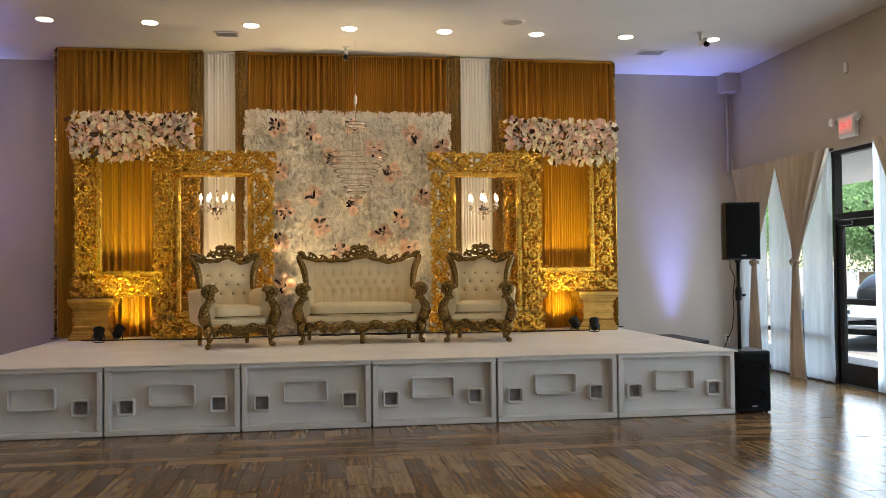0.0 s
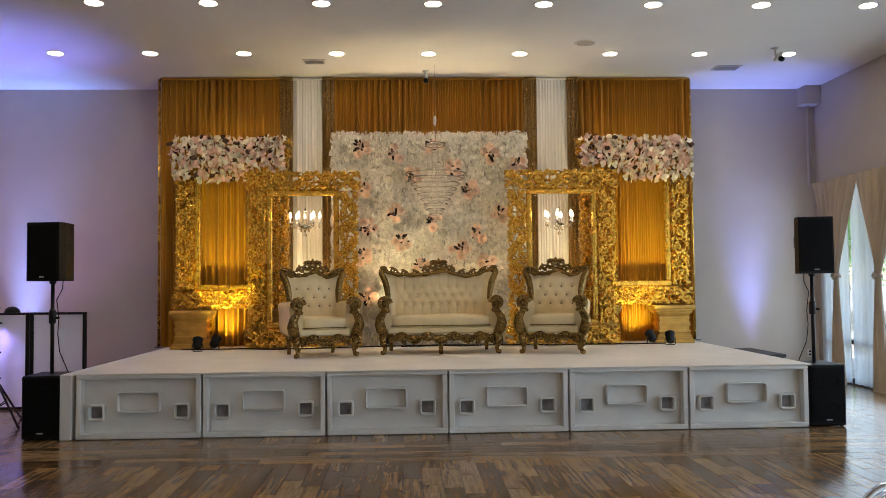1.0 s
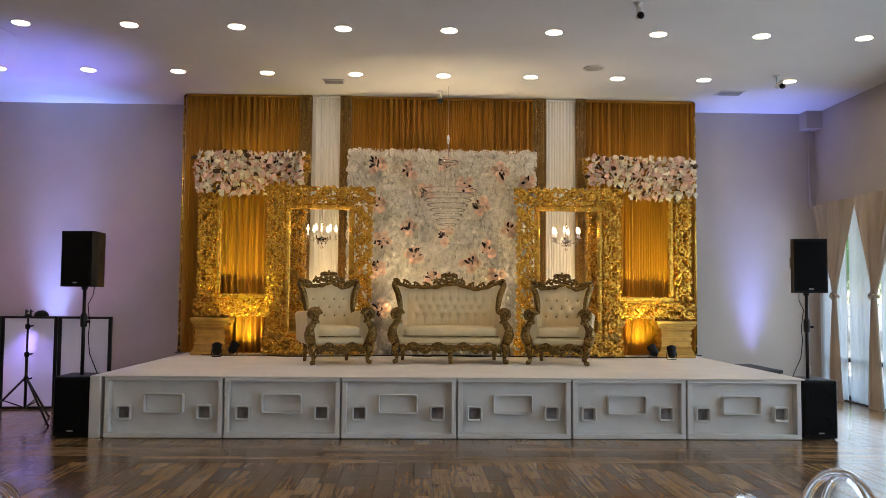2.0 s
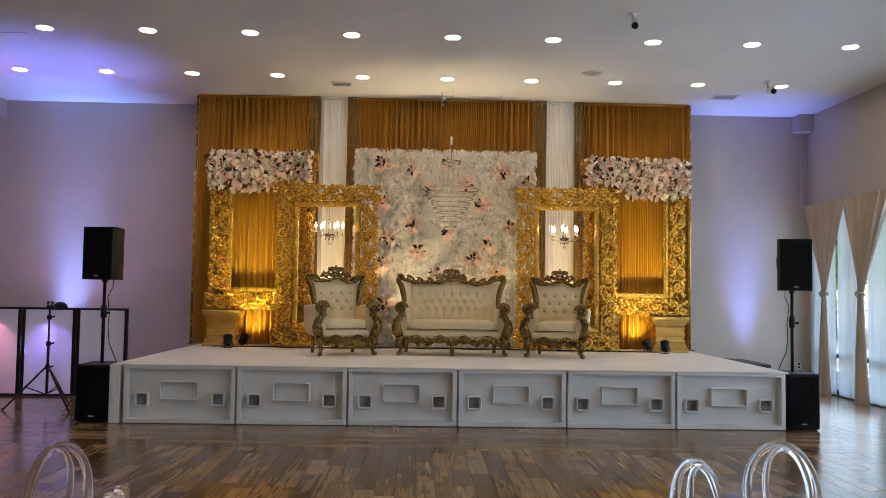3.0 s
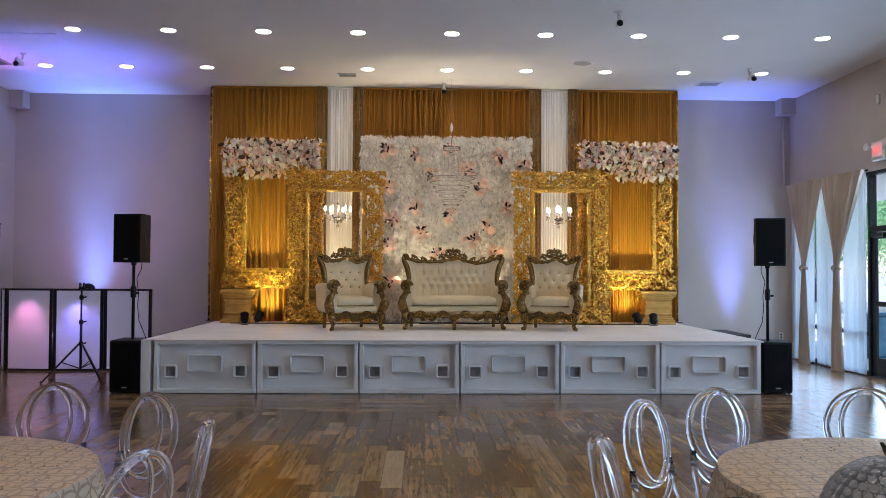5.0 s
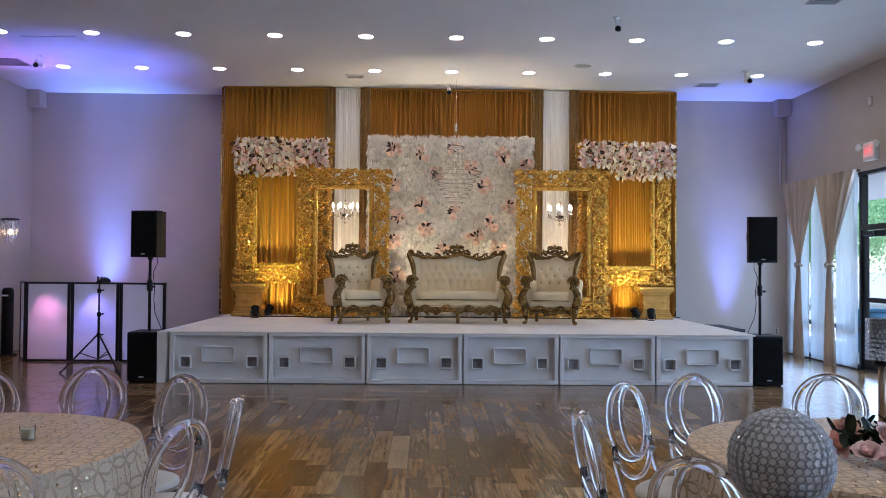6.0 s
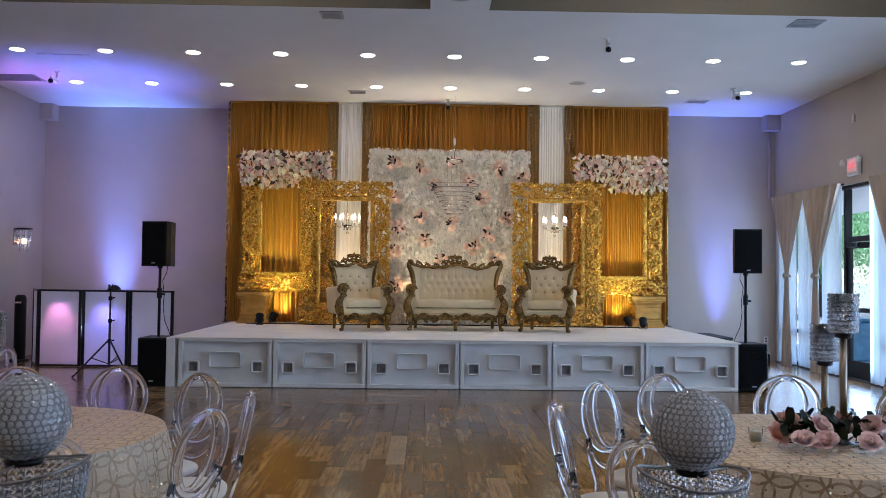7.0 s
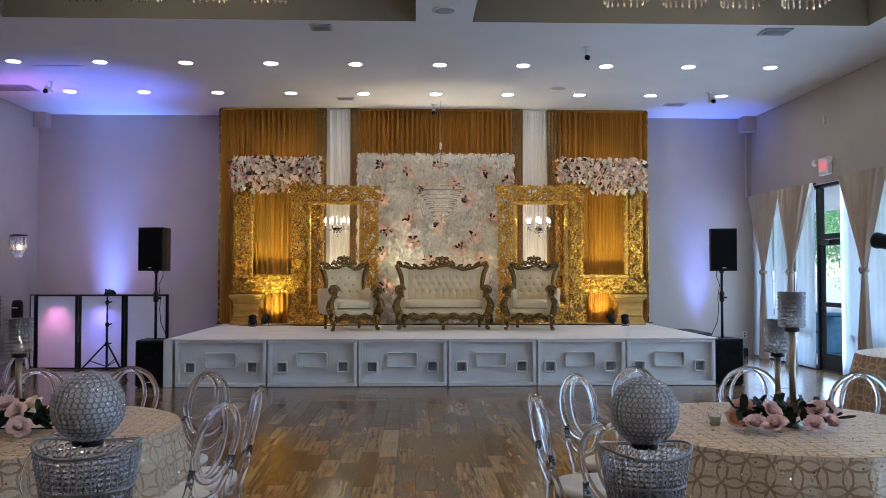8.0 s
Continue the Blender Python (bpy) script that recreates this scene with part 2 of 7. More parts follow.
def plank_material(name, along, island):
    """Glazed wood-look plank: printed strips of several browns with grain, a tone of its own for each plank."""
    m = bpy.data.materials.new(name)
    m.use_nodes = True
    nt = m.node_tree
    p = nt.nodes["Principled BSDF"]
    tc = nt.nodes.new("ShaderNodeTexCoord")
    inf = nt.nodes.new("ShaderNodeNewGeometry" if island else "ShaderNodeObjectInfo")
    rnd = inf.outputs["Random Per Island" if island else "Random"]
    cmb = nt.nodes.new("ShaderNodeCombineXYZ")
    for i in range(3):
        nt.links.new(rnd, cmb.inputs[i])
    shift = nt.nodes.new("ShaderNodeVectorMath")
    shift.operation = "MULTIPLY_ADD"
    nt.links.new(cmb.outputs[0], shift.inputs[0])
    shift.inputs[1].default_value = (37, 53, 71)
    nt.links.new(tc.outputs["Object"], shift.inputs[2])

    def noise(scale, stretch, detail):
        mp = nt.nodes.new("ShaderNodeMapping")
        a, b = stretch
        mp.inputs["Scale"].default_value = (b, a, 1) if along == "y" else (a, b, 1)
        nt.links.new(shift.outputs[0], mp.inputs["Vector"])
        n = node(nt, "ShaderNodeTexNoise", Scale=scale, Detail=detail, Roughness=0.6)
        nt.links.new(mp.outputs[0], n.inputs["Vector"])
        return n.outputs["Fac"]

    strips = noise(1.0, (2.2, 34.0), 3.0)
    grain = noise(1.0, (9.0, 170.0), 4.0)
    cloud = noise(5.0, (1.0, 1.0), 3.0)
    add = nt.nodes.new("ShaderNodeMath")
    add.operation = "MULTIPLY_ADD"
    nt.links.new(rnd, add.inputs[0])
    add.inputs[1].default_value = 0.40
    nt.links.new(strips, add.inputs[2])
    add2 = nt.nodes.new("ShaderNodeMath")
    add2.operation = "MULTIPLY_ADD"
    nt.links.new(cloud, add2.inputs[0])
    add2.inputs[1].default_value = 0.20
    nt.links.new(add.outputs[0], add2.inputs[2])
    ramp = nt.nodes.new("ShaderNodeValToRGB")
    nt.links.new(add2.outputs[0], ramp.inputs[0])
    els = ramp.color_ramp.elements
    els[0].position, els[0].color = 0.46, (0.090, 0.050, 0.024, 1)
    els[1].position, els[1].color = 1.08, (0.355, 0.228, 0.112, 1)
    e = els.new(0.76)
    e.color = (0.192, 0.110, 0.049, 1)
    hsv = nt.nodes.new("ShaderNodeHueSaturation")
    nt.links.new(ramp.outputs[0], hsv.inputs["Color"])
    val = nt.nodes.new("ShaderNodeMapRange")
    for key, v in (("From Min", 0.3), ("From Max", 0.7), ("To Min", 0.70), ("To Max", 1.22)):
        val.inputs[key].default_value = v
    nt.links.new(grain, val.inputs["Value"])
    nt.links.new(val.outputs[0], hsv.inputs["Value"])
    nt.links.new(hsv.outputs[0], p.inputs["Base Color"])
    rr = nt.nodes.new("ShaderNodeMapRange")
    for key, v in (("From Min", 0.3), ("From Max", 0.7), ("To Min", 0.10), ("To Max", 0.18)):
        rr.inputs[key].default_value = v
    nt.links.new(cloud, rr.inputs["Value"])
    nt.links.new(rr.outputs[0], p.inputs["Roughness"])
    p.inputs["Specular IOR Level"].default_value = 0.33
    b = node(nt, "ShaderNodeBump", Strength=0.07, Distance=0.01)
    nt.links.new(grain, b.inputs["Height"])
    nt.links.new(b.outputs[0], p.inputs["Normal"])
    return m


PLANK = plank_material("plank", "y", False)
PLANKS = plank_material("planks", "y", True)
PALEPLANK = material("pale_plank", (0.43, 0.31, 0.18), 0.22, var=0.10, scale=9, fine=120, bump=0.06, stretch=(6, 0.7, 1), rand=0.06, spec=0.3)
PLANKX = plank_material("planks_across", "x", True)
STAGE = material("stage_paint", (0.78, 0.77, 0.75), 0.5, var=0.06, scale=3, fine=60, bump=0.05)
DECK = material("deck_cover", (0.80, 0.76, 0.70), 0.65, var=0.05, scale=2, fine=90, bump=0.08)
# grey for the square openings, their inner shade put into the colour
HOLESHADE = material("hole_shade", (0.32, 0.31, 0.33), 0.3, var=0.3, scale=9)
GOLDCLOTH = material("gold_satin", (0.52, 0.232, 0.022), 0.46, var=0.12, scale=6, fine=240, bump=0.04, stretch=(1, 1, 0.15), sheen=0.08, spec=0.25)
GLITTER = material("gold_sequins", (0.56, 0.30, 0.065), 0.42, metal=0.4, var=0.45, scale=60, fine=340, bump=0.9, rough_var=0.3)
WHITECLOTH = material("white_satin", (0.88, 0.83, 0.74), 0.5, var=0.06, scale=6, fine=240, bump=0.04, stretch=(1, 1, 0.15), sheen=0.2)
GOLD = material("gold_leaf", (0.86, 0.49, 0.075), 0.27, metal=0.86, var=0.14, scale=12, fine=90, bump=0.12)
PEDESTAL = material("pedestal_paint", (0.60, 0.34, 0.07), 0.40, metal=0.5, var=0.12, scale=9, fine=80, bump=0.15)
CARVED = material("carved_wood", (0.37, 0.22, 0.055), 0.24, metal=0.78, var=0.15, scale=60, fine=160, bump=0.2, colour2=(0.075, 0.042, 0.015))
LEATHER = material("cream_leather", (0.76, 0.61, 0.355), 0.42, var=0.05, scale=7, fine=160, bump=0.12)
BUTTON = material("crystal_button", (0.5, 0.45, 0.35), 0.15, metal=0.8, var=0.2)
PETAL = material("white_petals", (0.88, 0.81, 0.69), 0.75, var=0.05, scale=7, fine=60, bump=0.0, rand=0.07, island=True, thin=0.05, colour2=(0.84, 0.765, 0.64), spec=0.15)
BACKING = material("flower_mat", (0.74, 0.68, 0.58), 0.85, var=0.2, scale=20, fine=90, bump=0.2)
PINK = material("blush_petals", (0.90, 0.60, 0.48), 0.7, var=0.10, scale=9, fine=60, bump=0.05, rand=0.15, spec=0.2)
PEACH = material("peach_petals", (0.95, 0.70, 0.53), 0.65, var=0.08, scale=9, fine=60, bump=0.05, rand=0.12)
IVORY = material("ivory_petals", (0.91, 0.79, 0.62), 0.7, var=0.06, scale=9, fine=60, bump=0.05, rand=0.14, spec=0.2)
DARKLEAF = material("dark_leaves", (0.022, 0.012, 0.010), 0.6, var=0.3, scale=12, fine=60, bump=0.1, spec=0.2)
LEAF = material("rose_leaves", (0.014, 0.028, 0.013), 0.5, var=0.3, scale=12, fine=60, bump=0.1, spec=0.25)
TWIG = material("garland_base", (0.11, 0.05, 0.022), 0.8, var=0.3, scale=15)
BLACK = material("black_plastic", (0.006, 0.006, 0.0065), 0.5, spec=0.22, var=0.15, scale=30, fine=260, bump=0.15)
GRILLE = material("black_grille", (0.005, 0.005, 0.0055), 0.7, spec=0.15, var=0.3, scale=200, fine=500, bump=0.5)
BLACKMETAL = material("black_metal", (0.015, 0.015, 0.016), 0.35, metal=0.4, var=0.15, scale=30)
DARKFRAME = material("bronze_frame", (0.018, 0.019, 0.022), 0.4, metal=0.3, var=0.1, scale=10)
GREYPAD = material("dark_step", (0.045, 0.045, 0.05), 0.8, var=0.2, scale=12)
LABEL = material("grey_mark", (0.5, 0.5, 0.5), 0.5)
SCRIM = sheer("scrim", (0.80, 0.79, 0.82), 0.45, 0.0)
SHEER = sheer("sheer_voile", (0.85, 0.93, 0.98), 0.80, 0.10)
LINEN = material("beige_linen", (0.60, 0.50, 0.39), 0.75, var=0.10, scale=5, fine=220, bump=0.1, stretch=(1, 1, 0.2), sheen=0.2)
ACRYL = glass("clear_acrylic", (0.97, 0.98, 1.0), 0.03, 1.42)
AMBERDROP = glass("warm_crystal", (1.0, 0.86, 0.55), 0.05, 1.45)
CRYSTAL = glass("crystal", (0.95, 0.94, 0.93), 0.03, 1.5)
PANE = glass("window_pane", (0.93, 0.97, 0.97), 0.0, 1.01)
SILVER = material("dark_silver", (0.24, 0.235, 0.23), 0.3, metal=0.9, var=0.05, scale=10, fine=300, bump=0.03)
CHAMPAGNE = material("champagne_metal", (0.34, 0.27, 0.19), 0.3, metal=0.85, var=0.08, scale=30)
CHROME = material("brushed_chrome", (0.55, 0.53, 0.50), 0.25, metal=0.95, var=0.1, scale=30)
# dark colour that stands for the shade between the beads
GAPSHADE = material("bead_gap_shade", (0.035, 0.034, 0.036), 0.4, metal=0.3, var=0.2, scale=20)
SEQUIN = material("gold_sequin_discs", (0.85, 0.66, 0.38), 0.16, metal=0.95, var=0.1, scale=20, bump=0, rand=0.2, island=True)
ROSEPINK = material("pink_rose_petals", (0.97, 0.70, 0.655), 0.6, var=0.12, scale=30, fine=90, bump=0.05, rand=0.12)
ROSEPEACH = material("peach_rose_petals", (0.88, 0.54, 0.42), 0.6, var=0.12, scale=30, fine=90, bump=0.05, rand=0.12)
DOMEBEAD = glass("crystal_domes", (0.98, 0.98, 0.99), 0.02, 1.5, 0.82)
GLOBEWIRE = material("globe_wire", (0.17, 0.165, 0.16), 0.35, metal=0.8, var=0.05, scale=30)
GLOBECORE = material("globe_core", (0.72, 0.70, 0.68), 0.4, metal=0.25, var=0.08, scale=20)
BEAD = glass("crystal_beads", (0.93, 0.93, 0.95), 0.03, 1.55, 0.94)
CUSHION = material("ivory_cushion", (0.76, 0.71, 0.62), 0.6, var=0.05, scale=8, fine=120, bump=0.1)
# one cloth: top light and skirt shade are put into its two colours
CLOTHLIT = ring_cloth("lattice_cloth_lit", (0.72, 0.535, 0.32), (0.43, 0.28, 0.13), 0.097, 0.705, 0.060, 0.45)
SKIRTSHADE = ring_cloth("ring_cloth", (0.56, 0.455, 0.325), (0.32, 0.22, 0.125), 0.098, 0.705, 0.050, 0.5)
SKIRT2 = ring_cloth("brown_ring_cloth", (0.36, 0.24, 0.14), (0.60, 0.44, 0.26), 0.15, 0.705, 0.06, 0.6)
WAX = material("candle_wax", (0.80, 0.72, 0.55), 0.5)
PLASTIC = material("white_plastic", (0.75, 0.73, 0.70), 0.45, var=0.04)
GREYMETAL = material("vent_metal", (0.45, 0.44, 0.43), 0.5, metal=0.2, var=0.1)
VENTDARK = material("vent_dark", (0.05, 0.05, 0.055), 0.6)
TRIM = material("light_trim", (0.40, 0.38, 0.36), 0.4)
LED = glow("led", (1.0, 0.85, 0.64), DOWNLIGHT)
FLAME = glow("flame_bulb", (1.0, 0.80, 0.50), CRYSTAL_BULB)
SCONCEGLOW = glow("sconce_bulb", (1.0, 0.62, 0.24), 9.0)
UPLENS = glow("uplight_lens", (1.0, 0.75, 0.30), 6.0)
SIGNRED = glow("sign_red", (0.90, 0.10, 0.10), 0.9)
SIGNFACE = glow("sign_face", (0.80, 0.42, 0.38), 0.22)


# ---- geometry helpers ----
class Geo:
    """Collects vertices and faces of one mesh."""

    def __init__(self):
        self.v, self.f, self.flat = [], [], True

    def add(self, verts, faces):
        o = len(self.v)
        self.v.extend(tuple(p) for p in verts)
        self.f.extend(tuple(i + o for i in f) for f in faces)
        return self

    def box(self, x0, y0, z0, x1, y1, z1, b=0.004):
        """A box with chamfered edges."""
        c = ((x0 + x1) / 2, (y0 + y1) / 2, (z0 + z1) / 2)
        h = (abs(x1 - x0) / 2, abs(y1 - y0) / 2, abs(z1 - z0) / 2)
        b = min(b, 0.45 * min(h))
        idx, verts = {}, []
        for sx in (-1, 1):
            for sy in (-1, 1):
                for sz in (-1, 1):
                    s = (sx, sy, sz)
                    for ax in range(3):
                        idx[s, ax] = len(verts)
                        verts.append([c[k] + s[k] * (h[k] - (0 if k == ax else b)) for k in range(3)])
        faces = []
        for ax in range(3):
            o1, o2 = (ax + 1) % 3, (ax + 2) % 3
            for sg in (-1, 1):
                loop = []
                for a, d in ((-1, -1), (1, -1), (1, 1), (-1, 1)):
                    s = [0, 0, 0]
                    s[ax], s[o1], s[o2] = sg, a, d
                    loop.append(idx[tuple(s), ax])
                faces.append(loop if sg > 0 else loop[::-1])
            for a in (-1, 1):
                for d in (-1, 1):
                    s, t = [0, 0, 0], [0, 0, 0]
                    s[ax], t[ax] = -1, 1
                    s[o1] = t[o1] = a
                    s[o2] = t[o2] = d
                    s, t = tuple(s), tuple(t)
                    loop = [idx[s, o1], idx[t, o1], idx[t, o2], idx[s, o2]]
                    faces.append(loop if a * d > 0 else loop[::-1])
        for sx in (-1, 1):
            for sy in (-1, 1):
                for sz in (-1, 1):
                    s = (sx, sy, sz)
                    loop = [idx[s, 0], idx[s, 1], idx[s, 2]]
                    faces.append(loop if sx * sy * sz > 0 else loop[::-1])
        return self.add(verts, faces)

    def tube(self, pts, radii, n=6, up=None, flat=1.0, closed=False):
        """A tube along pts. up: the normal of the plane that the line lies in; flat: its depth against its width."""
        pts = [Vector(p) for p in pts]
        k = len(pts)
        if not hasattr(radii, "__len__"):
            radii = [radii] * k
        verts, side = [], None
        for i, p in enumerate(pts):
            a = pts[(i - 1) % k] if closed else pts[max(i - 1, 0)]
            c = pts[(i + 1) % k] if closed else pts[min(i + 1, k - 1)]
            t = (c - a).normalized()
            if up is not None:
                bn = Vector(up)
                nm = t.cross(bn).normalized()
            else:
                if side is None:
                    side = t.orthogonal().normalized()
                side = (side - t * side.dot(t)).normalized()
                nm, bn = side, t.cross(side)
            for j in range(n):
                w = 2 * math.pi * (j + 0.5) / n
                verts.append(p + nm * (radii[i] * math.cos(w)) + bn * (radii[i] * flat * math.sin(w)))
        faces = []
        for i in range(k if closed else k - 1):
            for j in range(n):
                a, b = i * n + j, i * n + (j + 1) % n
                c, d = ((i + 1) % k) * n + (j + 1) % n, ((i + 1) % k) * n + j
                faces.append((a, b, c, d))
        if not closed:
            faces.append(tuple(range(n))[::-1])
            faces.append(tuple(range((k - 1) * n, k * n)))
        return self.add(verts, faces)

    def lathe(self, profile, n=24, c=(0, 0), cap=True):
        """profile: (radius, z) from below upwards."""
        verts, faces = [], []
        for r, z in profile:
            for j in range(n):
                w = 2 * math.pi * j / n
                verts.append((c[0] + r * math.cos(w), c[1] + r * math.sin(w), z))
        for i in range(len(profile) - 1):
            for j in range(n):
                faces.append((i * n + j, i * n + (j + 1) % n, (i + 1) * n + (j + 1) % n, (i + 1) * n + j))
        if cap:
            faces.append(tuple(range(n))[::-1])
            faces.append(tuple(range((len(profile) - 1) * n, len(profile) * n)))
        return self.add(verts, faces)

    def grid(self, fn, nu, nv, close_u=False):
        verts = [fn(i / (nu if close_u else nu - 1), j / (nv - 1)) for i in range(nu) for j in range(nv)]
        faces = []
        for i in range(nu if close_u else nu - 1):
            for j in range(nv - 1):
                a, b = i * nv + j, ((i + 1) % nu) * nv + j
                faces.append((a, b, b + 1, a + 1))
        return self.add(verts, faces)

    def ball(self, c, r, n=8, squash=1.0):
        prof = [(max(1e-4, r * math.sin(math.pi * i / n)), c[2] - squash * r * math.cos(math.pi * i / n)) for i in range(n + 1)]
        return self.lathe(prof, max(6, n + 2), (c[0], c[1]), cap=False)

    def moved(self, m):
        self.v = [tuple(m @ Vector(p)) for p in self.v]
        return self

    def mesh(self, name, mat, smooth=False):
        me = bpy.data.meshes.new(name)
        me.from_pydata(self.v, [], self.f)
        me.materials.append(mat)
        if smooth:
            me.polygons.foreach_set("use_smooth", [True] * len(me.polygons))
        me.update()
        return me


def part(name, geo, mat, parent, label="", smooth=False, m=None):
    me = geo if isinstance(geo, bpy.types.Mesh) else geo.mesh(name, mat, smooth)
    ob = new(name, me)
    ob.parent = parent
    if m is not None:
        ob.matrix_basis = m
    if label:
        ob["label"] = label
    return ob


def thing(name, m, label, category, group="", kind=""):
    ob = new(name)
    ob.empty_display_size = 0.1
    ob.matrix_basis = m
    return tagged(ob, label, category, group, kind)


def solid(name, geo, mat, label, category, group="", kind="", smooth=False, m=None):
    ob = part(name, geo, mat, None, "", smooth, m)
    return tagged(ob, label, category, group, kind)


def spiral(cx, cz, r0, r1, a0, turns, n=22, y=0.0):
    """A volute in the plane of x and z."""
    out = []
    for i in range(n):
        t = i / (n - 1)
        a = a0 + 2 * math.pi * turns * t
        r = r0 + (r1 - r0) * t ** 0.8
        out.append((cx + r * math.cos(a), y, cz + r * math.sin(a)))
    return out


def taper(n, a, b, bulge=0.0):
    return [a + (b - a) * i / (n - 1) + bulge * math.sin(math.pi * i / (n - 1)) for i in range(n)]


def arc(p, q, bow, n=9):
    """A bowed line from p to q in x and z."""
    (x0, z0), (x1, z1) = p, q
    dx, dz = x1 - x0, z1 - z0
    return [(x0 + dx * t - dz * bow * 4 * t * (1 - t), 0.0, z0 + dz * t + dx * bow * 4 * t * (1 - t)) for t in (i / (n - 1) for i in range(n))]


UPY = (0, 1, 0)

# ---- the room ----
X0, X1, Y0, Y1, H = -7.38, 5.92, -13.5, 4.36, 4.46
# south of y -3 the glazing is unseen, added to let daylight in
WIN0, WIN1, WINH = -12.0, 4.16, 2.93       # glazed stretch of the east wall

g = Geo().box(X0 - 0.2, Y1, 0, X1 + 0.2, Y1 + 0.2, H + 1.2, 0)
wall_north = solid("wall_north", g, WALL, "greige painted back wall behind the stage", "wall", kind="structure")
g = Geo().box(X0 - 0.2, Y0, 0, X0, Y1, H + 1.2, 0)
wall_west = solid("wall_west", g, WALL, "greige painted side wall with a crystal sconce", "wall", kind="structure")
g = Geo().box(X0 - 0.2, Y0 - 0.2, 0, X1 + 0.2, Y0, H + 1.2, 0)
wall_south = solid("wall_south", g, WALL, "greige painted rear wall of the hall", "wall", kind="structure")
g = Geo()
g.box(X1, WIN1, 0, X1 + 0.2, Y1, H + 1.2, 0)
g.box(X1, WIN0, WINH, X1 + 0.2, WIN1, H + 1.2, 0)
g.box(X1, Y0, 0, X1 + 0.2, WIN0, H + 1.2, 0)
wall_east = solid("wall_east", g, WALL, "greige painted wall above the glass doors", "wall", kind="structure")

# ceiling with two deep coffers
CX = [(-5.19, -0.45), (0.21, 4.93)]
CY0, CY1, CH = -6.6, -1.62, 0.75
g = Geo()
g.box(X0, CY1, H, X1, Y1, H + 0.1, 0)
g.box(X0, Y0, H, X1, CY0, H + 0.1, 0)
for xa, xb in ((X0, CX[0][0]), (CX[0][1], CX[1][0]), (CX[1][1], X1)):
    g.box(xa, CY0, H, xb, CY1, H + 0.1, 0)
ceiling = solid("ceiling", g, CEIL, "flat white ceiling with recessed lights and deep coffers", "ceiling", kind="structure")
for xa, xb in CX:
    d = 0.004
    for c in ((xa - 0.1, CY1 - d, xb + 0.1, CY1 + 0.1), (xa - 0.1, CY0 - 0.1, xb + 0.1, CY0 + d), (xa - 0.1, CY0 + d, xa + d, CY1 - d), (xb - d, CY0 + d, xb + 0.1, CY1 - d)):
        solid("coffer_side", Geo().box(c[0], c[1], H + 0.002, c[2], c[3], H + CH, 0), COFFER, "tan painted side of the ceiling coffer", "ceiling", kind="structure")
    g = Geo().box(xa - 0.1, CY0 - 0.1, H + CH, xb + 0.1, CY1 + 0.1, H + CH + 0.1, 0)
    solid("ceiling_coffer_top", g, CEIL, "white top of the ceiling coffer", "ceiling", kind="structure")

# boxed corners and pipe
for xa, xb in ((X0, -7.15), (5.67, X1)):
    g = Geo().box(xa, 4.10, 4.18, xb, Y1, H, 0.004)
    solid("corner_soffit", g, WALL, "small painted boxed soffit in the ceiling corner", "soffit", kind="structure")
g = Geo().tube([(5.80, 4.31, 4.18), (5.80, 4.31, 2.95)], 0.022, 8)
solid("corner_pipe", g, WALL, "thin painted conduit in the room corner", "pipe", kind="structure", smooth=True)

# baseboards
g = Geo().box(X0, Y1 - 0.018, 0.0, X1, Y1 - 0.002, 0.11, 0.004)
solid("baseboard", g, WALL, "low painted baseboard along the back wall", "baseboard", kind="structure")

# ---- glazed wall: mullions, panes and the door ----
window = thing("window_1", pose(0, 0, 0), "dark bronze storefront glazing behind white sheers", "window", kind="structure")
DOOR0, DOOR1 = 0.90, 1.84
posts = [WIN0 + 0.03, -9.8, -7.6, -5.4, -3.2, -2.1, -0.9, DOOR0 - 0.03, DOOR1 + 0.03, 2.95, WIN1 - 0.03]
for y in posts:
    part("mullion", Geo().box(X1 + 0.05, y - 0.03, 0.0, X1 + 0.16, y + 0.03, WINH - 0.05, 0.004), DARKFRAME, window)
part("head_rail", Geo().box(X1 + 0.05, WIN0, WINH - 0.05, X1 + 0.16, WIN1, WINH, 0.004), DARKFRAME, window)
for a, b in zip(posts, posts[1:]):
    if abs(a - (DOOR0 - 0.03)) < 0.01:
        spans = [(2.14, WINH - 0.05)]
        part("transom", Geo().box(X1 + 0.045, a + 0.03, 2.06, X1 + 0.165, b - 0.03, 2.14, 0.004), DARKFRAME, window)
    else:
        spans = [(0.06, 0.56), (0.62, WINH - 0.05)]
        part("rail", Geo().box(X1 + 0.06, a + 0.03, 0.56, X1 + 0.15, b - 0.03, 0.62, 0.004), DARKFRAME, window)
        part("bottom_rail", Geo().box(X1 + 0.06, a + 0.03, 0.0, X1 + 0.15, b - 0.03, 0.06, 0.004), DARKFRAME, window)
    for z0, z1 in spans:
        pane = part("pane", Geo().box(X1 + 0.10, a + 0.03, z0, X1 + 0.106, b - 0.03, z1, 0.001), PANE, window)
        pane.visible_shadow = False

door = thing("door_1", pose(X1 + 0.10, DOOR0, 0.01), "dark bronze framed glass door, closed, to the parking lot", "door", kind="structure")
w = DOOR1 - DOOR0
for y0 in (0.004, w - 0.104):
    part("stile", Geo().box(-0.022, y0, 0, 0.022, y0 + 0.10, 2.04, 0.004), DARKFRAME, door)
for z0, z1 in ((0, 0.26), (0.99, 1.06), (1.95, 2.04)):
    part("rail", Geo().box(-0.022, 0.104, z0, 0.022, w - 0.104, z1, 0.004), DARKFRAME, door)
